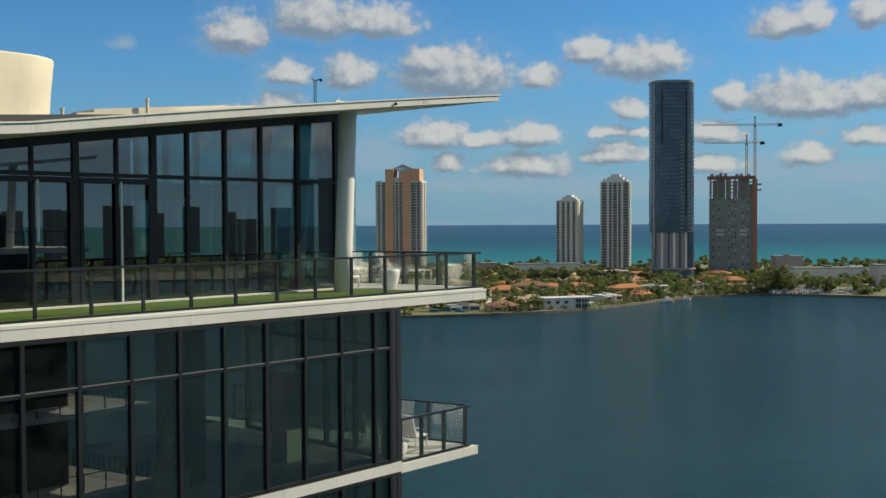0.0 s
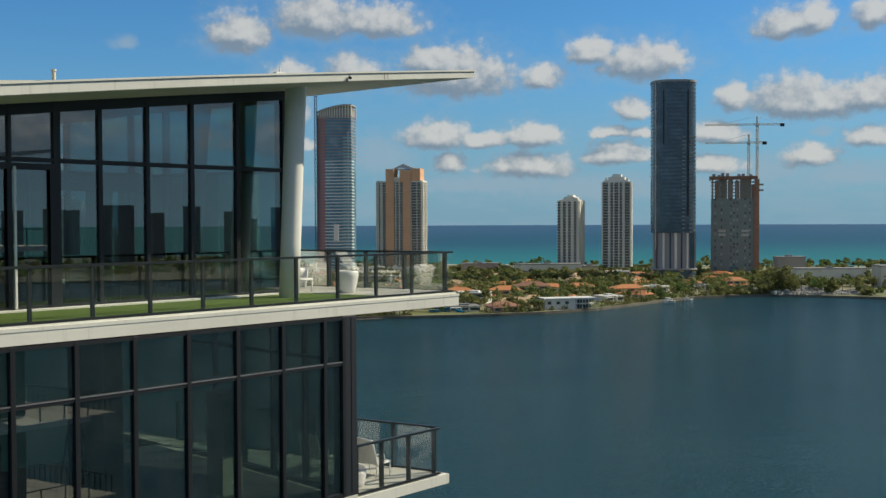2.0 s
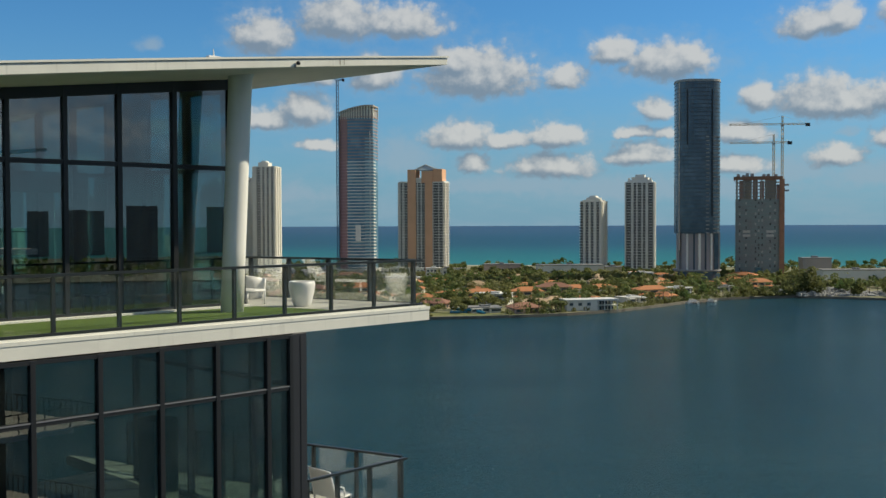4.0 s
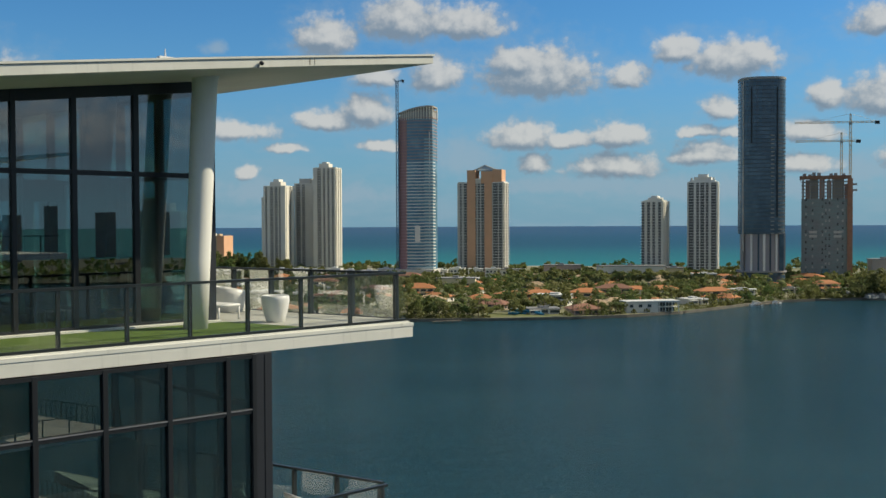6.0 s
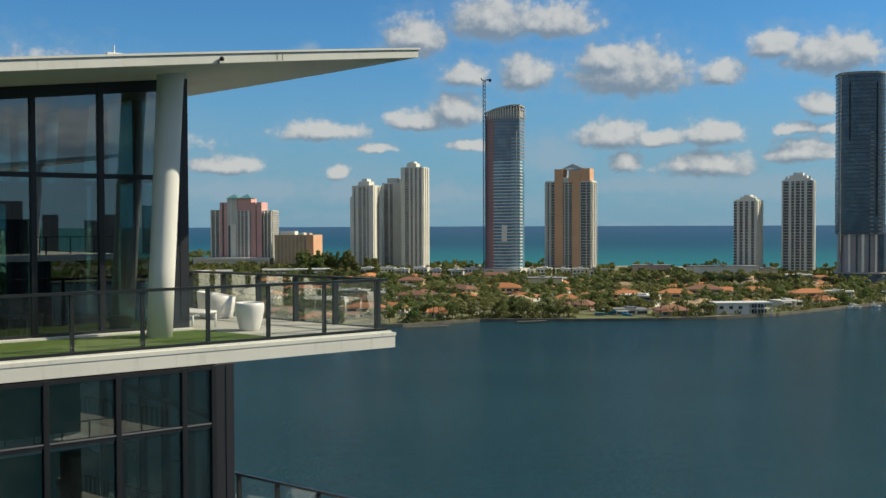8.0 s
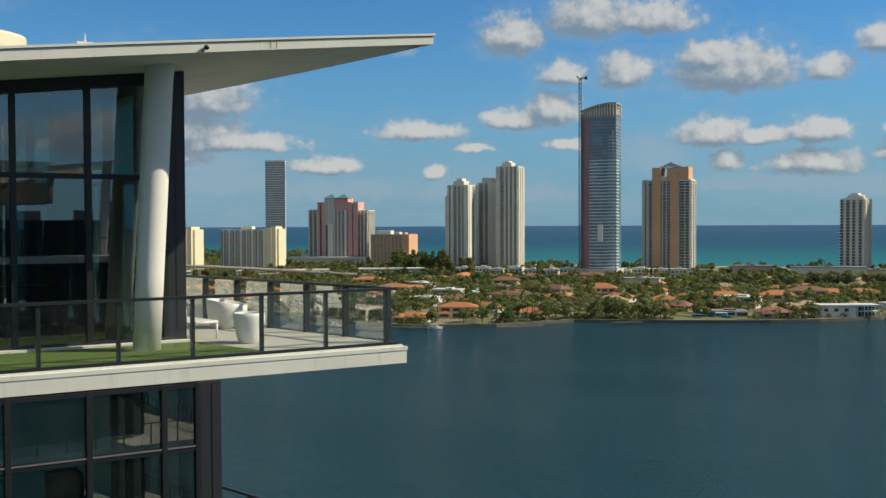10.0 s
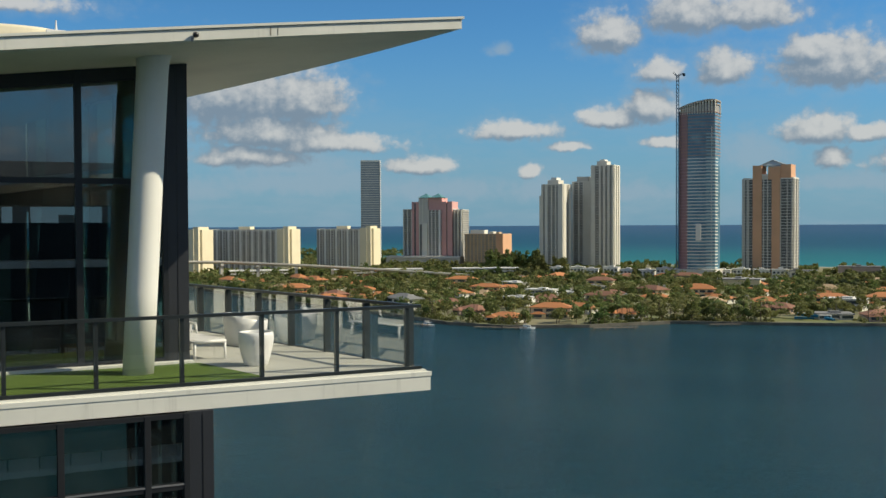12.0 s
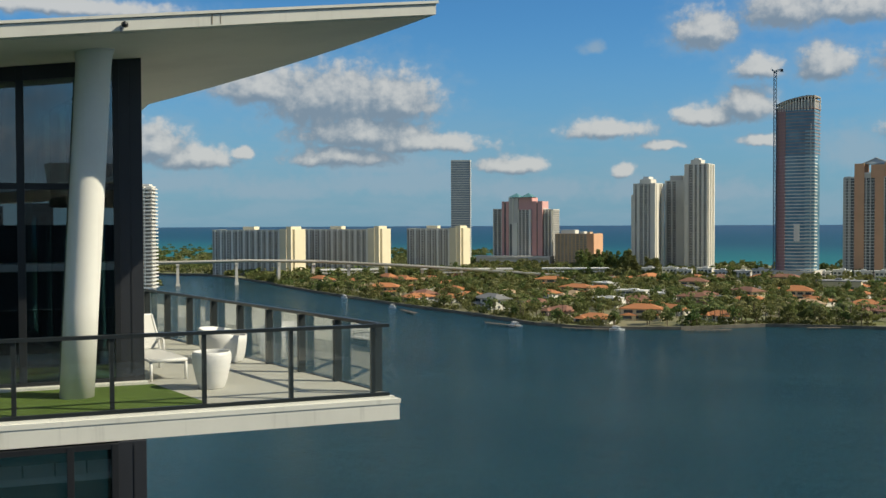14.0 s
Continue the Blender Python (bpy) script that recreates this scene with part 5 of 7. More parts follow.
# ---- the peninsula: bridge, houses, trees, boats ----
TILE = shade("orange_clay_roof_tiles", (0.58, 0.23, 0.085), 0.85, second=(0.42, 0.18, 0.085), patch=0.6, scale=0.25, grain=0.35, grain_scale=3.0, bump=0.3, bump_scale=4, by_object=0.22)
BROWN_TILE = shade("brown_clay_roof_tiles", (0.33, 0.16, 0.10), 0.85, patch=0.5, scale=0.25, grain=0.3, grain_scale=3.0, by_object=0.3)
TAN_TILE = shade("pale_tan_roof_tiles", (0.60, 0.42, 0.25), 0.85, patch=0.5, scale=0.25, grain=0.3, grain_scale=3.0, by_object=0.3)
GREY_ROOF = shade("grey_roof_felt", (0.30, 0.30, 0.29), 0.9, patch=0.5, scale=0.2, grain=0.2, grain_scale=2.0, by_object=0.4)
WHITE_ROOF = shade("white_roof_coating", (0.70, 0.69, 0.65), 0.85, patch=0.3, scale=0.2, by_object=0.15)
HOUSE_WHITE = shade("white_house_render", (0.80, 0.77, 0.69), 0.85, patch=0.25, scale=0.3, streak=0.2, by_object=0.15)
HOUSE_CREAM = shade("cream_house_render", (0.78, 0.66, 0.43), 0.85, patch=0.25, scale=0.3, streak=0.2, by_object=0.25)
HOUSE_PINK = shade("dusty_pink_house_render", (0.58, 0.43, 0.36), 0.85, patch=0.25, scale=0.3, by_object=0.3)
HOUSE_GLASS = shade("house_window_glass", (0.06, 0.08, 0.09), 0.25, patch=0.4, scale=0.5, bump=0)
WOOD_DOCK = shade("weathered_dock_timber", (0.22, 0.17, 0.12), 0.9, patch=0.4, scale=0.4)
BOAT_WHITE = shade("white_boat_gelcoat", (0.80, 0.80, 0.78), 0.3, patch=0.1)
POOL_BLUE = shade("blue_slide_plastic", (0.02, 0.22, 0.36), 0.35, patch=0.3, scale=0.3)
BARK = shade("grey_brown_bark", (0.16, 0.12, 0.085), 0.95, patch=0.4, scale=0.8, grain=0.4, grain_scale=6)


def leaf_material(name, base, second, third):
    m = bpy.data.materials.new(name)
    m.use_nodes = True
    nt = m.node_tree
    b = nt.nodes["Principled BSDF"]
    r = nt.nodes.new("ShaderNodeNewGeometry").outputs["Random Per Island"]
    info = nt.nodes.new("ShaderNodeObjectInfo").outputs["Random"]
    pos = nt.nodes.new("ShaderNodeNewGeometry").outputs["Position"]
    grove = noise_tex(nt, pos, 0.02, 3, 0.6)
    col = mix_color(nt, r, (*base, 1), (*second, 1))
    col = mix_color(nt, math_node(nt, "MULTIPLY", map_range(nt, math_node(nt, "ADD", grove, math_node(nt, "MULTIPLY", info, 0.25)), 0.45, 0.8), 0.7), col, (*third, 1))
    nt.links.new(col, b.inputs["Base Color"])
    b.inputs["Roughness"].default_value = 0.7
    b.inputs["Specular IOR Level"].default_value = 0.25
    thin = node(nt, "ShaderNodeBsdfTranslucent", (col,))
    both = node(nt, "ShaderNodeMixShader", (0.42, b.outputs[0], thin.outputs[0]))
    nt.links.new(both.outputs[0], nt.nodes["Material Output"].inputs[0])
    return m


LEAF = leaf_material("olive_green_leaves", (0.060, 0.125, 0.036), (0.165, 0.225, 0.066), (0.215, 0.195, 0.075))
PALM_LEAF = leaf_material("palm_fronds", (0.080, 0.14, 0.042), (0.22, 0.255, 0.085), (0.27, 0.235, 0.10))


def leaf_cloud(rs, lobes, count, size):
    """Corner places of loose leaf clumps spread through the outer part of the lobes, four a clump."""
    lob = np.array(lobes)
    k = rs.randint(0, len(lob), count)
    d = rs.normal(size=(count, 3))
    d /= np.linalg.norm(d, axis=1)[:, None]
    p = lob[k, :3] + d * lob[k, 3:6] * (rs.uniform(0.45, 1.05, count) ** 0.6)[:, None]
    a = rs.normal(size=(count, 3))
    a /= np.linalg.norm(a, axis=1)[:, None]
    b = np.cross(a, rs.normal(size=(count, 3)))
    b /= np.linalg.norm(b, axis=1)[:, None]
    s = (size * rs.uniform(0.5, 1.25, count))[:, None]
    j = rs.uniform(0.6, 1.3, (count, 4, 1))
    return np.stack([p - a * s - b * s * 0.6, p + a * s - b * s, p + a * s * 0.7 + b * s, p - a * s + b * s * 0.8], 1) * 1.0 + (j - 1) * 0.15 * s[:, None]


def quads_mesh(name, corners, material):
    n = len(corners)
    me = bpy.data.meshes.new(name)
    me.from_pydata(corners.reshape(-1, 3).tolist(), [], np.arange(n * 4).reshape(n, 4).tolist())
    me.materials.append(material)
    return me


def broadleaf(seed, h, r):
    rs = np.random.RandomState(seed)
    t = thing("broadleaf_tree", (0, 0, 0), "leafy broadleaf tree with uneven olive crown", "tree", "peninsula trees")
    bm = bmesh.new()
    tube(bm, [(0, 0, 0), (0.15, 0, h * 0.3), (0.1, 0.2, h * 0.62)], 0.28, 6)
    for k in range(4):
        a = 2 * math.pi * k / 4 + rs.uniform(0, 1)
        tube(bm, [(0.1, 0.1, h * 0.32), (r * 0.5 * math.cos(a), r * 0.5 * math.sin(a), h * 0.6)], 0.12, 4)
    part("trunk", bm, BARK, t)
    lobes = []
    for k in range(6):
        a = 2 * math.pi * k / 6 + rs.uniform(-0.4, 0.4)
        q = r * rs.uniform(0.25, 0.6)
        lobes.append((q * math.cos(a), q * math.sin(a), h * rs.uniform(0.48, 0.8), r * rs.uniform(0.35, 0.55), r * rs.uniform(0.35, 0.55), h * rs.uniform(0.14, 0.24)))
    lobes.append((0, 0, h * 0.8, r * 0.5, r * 0.5, h * 0.2))
    piece("crown", quads_mesh("crown", leaf_cloud(rs, lobes, 300, 0.45), LEAF), (0, 0, 0), t)
    return t


def frond(rs, base, a, length, droop, wide):
    pts = []
    for i in range(5):
        s = i / 4
        pts.append(Vector(base) + Vector((math.cos(a), math.sin(a), 0)) * length * s + Vector((0, 0, length * (0.35 * s - droop * s * s))))
    side = Vector((-math.sin(a), math.cos(a), 0))
    out = []
    for i in range(4):
        w0, w1 = (wide * math.sin(math.pi * (0.12 + 0.80 * i / 4)), wide * math.sin(math.pi * (0.12 + 0.80 * (i + 1) / 4)))
        dip = Vector((0, 0, -0.35))
        out.append([pts[i], pts[i + 1], pts[i + 1] + (side + dip) * w1, pts[i] + (side + dip) * w0])
        out.append([pts[i], pts[i + 1], pts[i + 1] + (-side + dip) * w1, pts[i] + (-side + dip) * w0])
    return out


def palm_crown(rs, top, r, n=15):
    q = []
    for k in range(n):
        q += frond(rs, top, 2 * math.pi * k / n + rs.uniform(-0.2, 0.2), r * rs.uniform(0.8, 1.1), rs.uniform(0.45, 1.1), r * 0.16)
    return np.array([[tuple(v) for v in f] for f in q])


def palm(seed, h, r):
    rs = np.random.RandomState(seed)
    t = thing("palm_tree", (0, 0, 0), "slim palm tree with drooping fronds", "tree", "peninsula palms")
    lean = rs.uniform(-0.6, 0.6)
    bm = bmesh.new()
    tube(bm, [(0, 0, 0), (lean * 0.3, 0, h * 0.5), (lean, 0, h)], 0.20, 6)
    part("trunk", bm, BARK, t)
    piece("fronds", quads_mesh("fronds", palm_crown(rs, (lean, 0, h), r), PALM_LEAF), (0, 0, 0), t)
    return t


def house(w, d, storeys, roof, wall_mat, roof_mat, label):
    """Built at the origin, its front to -y."""
    t = thing("house", (0, 0, 0), label, "house", "peninsula houses")
    h = 3.2 * storeys
    bm = boxes((-w / 2, w / 2, -d / 2, d / 2, -0.3, h))
    box(bm, w * 0.12, w / 2 - 0.8, -d / 2 - 2.4, -d / 2, -0.3, 3.1)
    wing = (-w / 2 + 0.6, -w * 0.12, -d / 2 - 3.4, -d / 2 + 0.4, 2.9 * max(1, storeys - 1))
    box(bm, *wing[:4], -0.3, wing[4])
    part("wall", bm, wall_mat, t)
    if roof == "hip":
        x0, x1, y0, y1, wz = wing
        bm = bmesh.new()
        a = [bm.verts.new((x, y, wz)) for x, y in ((x0 - 0.7, y0 - 0.7), (x1 + 0.7, y0 - 0.7), (x1 + 0.7, y1), (x0 - 0.7, y1))]
        r0, r1 = bm.verts.new(((x0 + x1) / 2, y0 + 1.6, wz + 1.5)), bm.verts.new(((x0 + x1) / 2, y1, wz + 1.5))
        for q in ((a[0], a[1], r0), (a[1], a[2], r1, r0), (a[3], a[0], r0, r1), (a[2], a[3], r1), (a[3], a[2], a[1], a[0])):
            bm.faces.new(q)
        part("wing_roof", bm, roof_mat, t)
        o = 0.9
        bm = bmesh.new()
        a = [bm.verts.new(p) for p in ((-w / 2 - o, -d / 2 - o, h), (w / 2 + o, -d / 2 - o, h), (w / 2 + o, d / 2 + o, h), (-w / 2 - o, d / 2 + o, h))]
        e = [bm.verts.new((x, y, h + 0.25)) for x, y in ((-w / 2 - o, -d / 2 - o), (w / 2 + o, -d / 2 - o), (w / 2 + o, d / 2 + o), (-w / 2 - o, d / 2 + o))]
        rise = d * 0.20 + 0.6
        r0, r1 = bm.verts.new((-w / 2 + d / 2 - 0.3, 0, h + rise)), bm.verts.new((w / 2 - d / 2 + 0.3, 0, h + rise))
        bm.faces.new(a[::-1])
        for i in range(4):
            bm.faces.new((a[i], a[(i + 1) % 4], e[(i + 1) % 4], e[i]))
        bm.faces.new((e[0], e[1], r1, r0))
        bm.faces.new((e[2], e[3], r0, r1))
        bm.faces.new((e[1], e[2], r1))
        bm.faces.new((e[3], e[0], r0))
        part("roof", bm, roof_mat, t)
        part("porch_roof", prism([(w * 0.12 - 0.5, -d / 2 - 3.0), (w / 2 - 0.3, -d / 2 - 3.0), (w / 2 - 0.3, -d / 2), (w * 0.12 - 0.5, -d / 2)], 3.1, lambda x, y: 3.4 + (0.9 if y > -d / 2 - 1 else 0.0)), roof_mat, t)
    else:
        part("roof", boxes((-w / 2 - 0.5, w / 2 + 0.5, -d / 2 - 0.6, d / 2 + 0.5, h, h + 0.55), (-w * 0.1, w * 0.2, -d * 0.2, d * 0.2, h + 0.5, h + 1.5)), roof_mat, t)
        part("porch_roof", boxes((w * 0.12 - 0.6, w / 2, -d / 2 - 3.2, -d / 2, 3.1, 3.5)), roof_mat, t)
    wide = w / (4.5 if roof == "hip" else 3.4)
    for s in range(storeys):
        for k in (-1, 0, 1):
            x = k * w * 0.31
            y = (-d / 2 - 2.4 if k == 1 else -d / 2) if s == 0 else -d / 2
            if k == -1 and s < max(1, storeys - 1):
                y = -d / 2 - 3.4
            win = part("window", boxes((x - wide / 2, x + wide / 2, y - 0.08, y + 0.02, 3.2 * s + 0.9, 3.2 * s + 2.6)), HOUSE_GLASS, t)
            part("window_sill", boxes((x - wide / 2 - 0.1, x + wide / 2 + 0.1, y - 0.2, y - 0.02, 3.2 * s + 0.75, 3.2 * s + 0.9)), wall_mat, win)
        for k in (-0.25, 0.25):
            part("side_window", boxes((w / 2 - 0.02, w / 2 + 0.08, k * d - 0.9, k * d + 0.9, 3.2 * s + 0.9, 3.2 * s + 2.5)), HOUSE_GLASS, t)
    return t


# bridge over the channel
deck = [(-830, 640, 17.0), (-690, 735, 21.0), (-652, 769, 22.3), (-588, 822, 23.2), (-540, 866, 21.6), (-468, 905, 17.2), (-400, 942, 12.2), (-330, 975, 6.5), (-260, 1010, 2.6)]
bridge = thing("road_bridge", (-588, 822, 0), "long pale concrete road bridge over the channel", "bridge", kind="structure")
bm = bmesh.new()
rows = []
for i, p in enumerate(deck):
    a, b = Vector(deck[max(i - 1, 0)]), Vector(deck[min(i + 1, len(deck) - 1)])
    d = (b - a).normalized()
    n = Vector((d.y, -d.x, 0)).normalized() * 6.5
    p = Vector(p)
    rows.append([bm.verts.new(q) for q in (p - n, p + n, p + n + Vector((0, 0, 1.1)), p + n * 0.93 + Vector((0, 0, 1.1)), p + n * 0.93 + Vector((0, 0, 0.3)), p - n * 0.93 + Vector((0, 0, 0.3)), p - n * 0.93 + Vector((0, 0, 1.1)),
                                            p - n + Vector((0, 0, 1.1)), p - n * 0.5 + Vector((0, 0, -1.6)), p + n * 0.5 + Vector((0, 0, -1.6)))])
order = (1, 2, 3, 4, 5, 6, 7, 0, 8, 9)
for a, b in zip(rows, rows[1:]):
    for k in range(10):
        i, j = order[k], order[(k + 1) % 10]
        bm.faces.new((a[i], a[j], b[j], b[i]))
part("deck", bm, PALE_GREY, bridge)
for leg, share in ((0, 0.1), (0, 0.5), (0, 0.9), (1, 0.7), (2, 0.20), (2, 0.86), (3, 0.44), (3, 0.96), (4, 0.4), (4, 0.85), (5, 0.3), (5, 0.8), (6, 0.3)):
    a, b = Vector(deck[leg]), Vector(deck[leg + 1])
    p = a + (b - a) * share
    f = spin(p.x, p.y, math.degrees(math.atan2(b.y - a.y, b.x - a.x)))
    part("bridge_pier", boxes((-1.3, 1.3, -4.6, 4.6, -2.0, p.z - 3.4), (-1.9, 1.9, -5.6, 5.6, -2.0, 1.6), (-1.6, 1.6, -6.2, 6.2, p.z - 3.4, p.z - 1.4), f=f), PALE_GREY, bridge)

# low white parking decks and terraces behind the houses
for cx, cy, w, d, deg, n in ((-430, 985, 95, 14, 28, 2), (-330, 1040, 70, 14, 22, 2), (-540, 930, 60, 14, 36, 2)):
    t = thing("parking_deck", (cx, cy, 1.5), "low white open parking deck with dark gaps", "parking deck", "parking decks")
    t.rotation_euler = (0, 0, radians(deg))
    for k in range(n + 1):
        piece("deck_slab", mesh_of("deck_slab", boxes((-w / 2, w / 2, -d / 2, d / 2, 3.2 * k + 2.0, 3.2 * k + 3.3)), WARM_WHITE), (0, 0, 0), t)
    for k in range(int(w / 6)):
        piece("deck_post", mesh_of("deck_post", boxes((-w / 2 + 6 * k, -w / 2 + 6 * k + 0.7, -d / 2 + 0.2, -d / 2 + 1, 0, 3.2 * n + 2.1)), PALE_GREY), (0, 0, 0), t)
rng = random.Random(5)
row_house = thing("row_house", (0, 0, 0), "white flat-roofed row house near the beach", "house", "white row houses")
part("wall", boxes((-8, 8, -5, 5, -0.5, 8.2)), HOUSE_WHITE, row_house)
part("roof", boxes((-8.4, 8.4, -5.4, 5.4, 8.2, 8.9), (-2, 3, -2, 2, 8.9, 10.4)), WHITE_ROOF, row_house)
for k in range(4):
    for s in (1.0, 4.6):
        part("window", boxes((-6.9 + 3.9 * k, -4.6 + 3.9 * k, -5.1, -4.95, s, s + 2)), HOUSE_GLASS, row_house)
first = True
for k in range(13):
    m = pose(-262 + 19.0 * k, 1082 + rng.uniform(-6, 8) + (6 if k % 2 else 0), 1.5 + rng.uniform(-1.5, 1.0), 0, 0, rng.uniform(-8, 8))
    if first:
        row_house.matrix_basis, first = m, False
    else:
        copy_thing(row_house, m)


def shore_y(x):
    for (x0, y0), (x1, y1) in zip(bay_line, bay_line[1:]):
        if x0 <= x <= x1:
            return y0 + (y1 - y0) * (x - x0) / (x1 - x0)
    return 700.0


WIDE = (17, 19, 16, 20, 18, 17, 18, 20, 19, 12)
kinds = [house(17, 11, 1, "hip", HOUSE_WHITE, TILE, "one-storey white house with hipped orange tile roof"),
         house(19, 12, 2, "hip", HOUSE_CREAM, TILE, "two-storey cream house with hipped orange tile roof"),
         house(16, 12, 1, "hip", HOUSE_PINK, BROWN_TILE, "low pinkish house with brown tile roof"),
         house(20, 12, 2, "hip", HOUSE_CREAM, BROWN_TILE, "large cream house with brown hipped roof"),
         house(18, 12, 2, "flat", HOUSE_WHITE, WHITE_ROOF, "white modern flat-roofed house with wide windows"),
         house(17, 12, 1, "flat", HOUSE_WHITE, GREY_ROOF, "low white house with flat grey roof"),
         house(18, 12, 1, "hip", HOUSE_CREAM, TAN_TILE, "low cream house with pale tan tile roof"),
         house(20, 13, 2, "hip", HOUSE_WHITE, GREY_ROOF, "two-storey white house with grey hipped roof"),
         house(19, 12, 1, "flat", HOUSE_WHITE, WHITE_ROOF, "low white house with white flat roof"),
         house(12, 10, 3, "flat", HOUSE_CREAM, TAN_TILE, "tall pale yellow house with flat roof")]
used = [False] * len(kinds)
size_rng = random.Random(17)
taken = []


def set_house(k, x, y, deg, wide=0.0, z=1.5):
    grow = (wide / WIDE[k], size_rng.uniform(0.85, 1.1), size_rng.uniform(0.96, 1.1)) if wide else (size_rng.uniform(0.8, 1.3), size_rng.uniform(0.8, 1.2), size_rng.uniform(0.9, 1.15))
    m = pose(x, y, z, 0, 0, deg) @ Matrix.Diagonal((*grow, 1))
    if used[k]:
        copy_thing(kinds[k], m)
    else:
        kinds[k].matrix_basis, used[k] = m, True
    taken.append((x, y))


# houses that stand out: kind, place, turn and width
ROW_NORTH = ((7, -258, 648, -36, 27), (2, -232, 669, -34, 17), (2, -197, 617, -30, 19), (0, -165, 581, -12, 20), (1, -146, 611, 4, 24), (5, -207, 744, -10, 16), (4, -194, 766, -8, 22),
             (8, -174, 786, -10, 21), (2, -177, 718, -14, 20), (3, -175, 891, 0, 23), (5, -128, 765, 5, 27), (0, -258, 971, -10, 22), (8, -233, 1001, -6, 26), (0, -193, 1104, 0, 22))
ROW_WEST = ((0, -348, 997, -20, 15), (0, -448, 1050, -20, 20), (0, -419, 937, -30, 21), (0, -429, 902, -34, 23), (1, -422, 831, -36, 22), (2, -346, 722, -40, 23), (6, -424, 774, -38, 18),
            (0, -343, 770, -36, 17), (0, -258, 758, -28, 16), (6, -235, 750, -24, 14), (8, -270, 708, -34, 17), (0, -390, 800, -36, 18), (1, -455, 860, -36, 18), (0, -310, 690, -38, 17))
ROW_MIDDLE = ((2, -178, 1031, 0, 15), (6, -133, 1080, 0, 15), (9, -100, 1098, 0, 10), (8, -60, 995, 0, 28), (0, -92, 884, 0, 21), (0, -107, 755, -10, 17), (6, -66, 724, 0, 22),
              (0, -31, 743, 8, 15), (0, -8, 784, 6, 23), (6, 10, 881, 0, 15), (5, 12, 658, 12, 22), (2, 38, 654, 14, 18), (1, -78, 800, 0, 14), (0, -44, 840, -6, 18))
ROW_SOUTH = ((1, 140, 775, 20, 22), (6, 55, 1007, 0, 26), (0, 74, 910, 4, 20), (0, 89, 843, 8, 20), (0, 112, 846, 10, 21), (0, 198, 1041, 0, 17), (2, 96, 994, 0, 20),
             (5, 212, 852, 10, 26), (1, 246, 864, 8, 15), (0, 174, 1069, 0, 16), (8, 118, 735, 28, 14), (6, 62, 706, 14, 16), (0, 172, 880, 6, 19), (6, 120, 930, 0, 18))
for row in (ROW_NORTH, ROW_WEST, ROW_MIDDLE, ROW_SOUTH):
    for k, x, y, deg, wide in row:
        set_house(k, x, y, deg, wide)
known = len(taken)
rng = random.Random(3)
for j in range(16):
    for i in range(40):
        x = -620 + 34 * i + rng.uniform(-9, 9) + (17 if j % 2 else 0)
        y = 590 + 33 * j + rng.uniform(-7, 7)
        if y < shore_y(x) + 24 or y > 1050 or x > 640 or (x > 235 and y < 930) or rng.random() < 0.50 or (x < -330 and y > 880):
            continue
        if -330 < x < -200 and y > 800 and rng.random() < 0.6:
            continue
        if any((x - a) ** 2 + (y - b) ** 2 < 25 ** 2 for a, b in taken + [(81, 668)]):
            continue
        set_house(rng.choice((0, 0, 0, 1, 2, 3, 4, 5, 6, 6, 8, 0)), x, y, rng.choice((0, -10, -20, -30, -35, -40, 60, 15)) + rng.uniform(-6, 6))

# the wide white modern house on the point
t = thing("modern_villa", (80, 668, 1.5), "wide white modern villa with a glazed open end", "house")
f = spin(81, 668, 14)
part("wall", boxes((-17, 4, -5, 8, 1.5, 8.2), (4, 17, 1, 8, 1.5, 8.0), f=f), HOUSE_WHITE, t)
part("roof", boxes((-17.5, 4.0, -5.6, 8.5, 8.2, 8.9), (3.4, 18.2, -6.0, 8.6, 8.0, 9.0), f=f), WHITE_ROOF, t)
part("mid_floor", boxes((4, 17.8, -4.5, 1, 4.6, 5.1), f=f), HOUSE_WHITE, t)
for x in (4.6, 8.6, 13.0, 17.4):
    part("column", boxes((x - 0.25, x + 0.25, -5.4, -4.9, 1.5, 8.0), f=f), HOUSE_WHITE, t)
for x in (5.5, 9.5, 13.5):
    part("window", boxes((x, x + 3.2, 0.8, 0.95, 1.9, 4.3), (x, x + 3.2, 0.8, 0.95, 5.3, 7.8), f=f), HOUSE_GLASS, t)
for x in (-14, -8, -2):
    part("window", boxes((x - 1.2, x + 1.2, -5.12, -4.98, 5.0, 6.8), f=f), HOUSE_GLASS, t)
taken.append((81, 668))
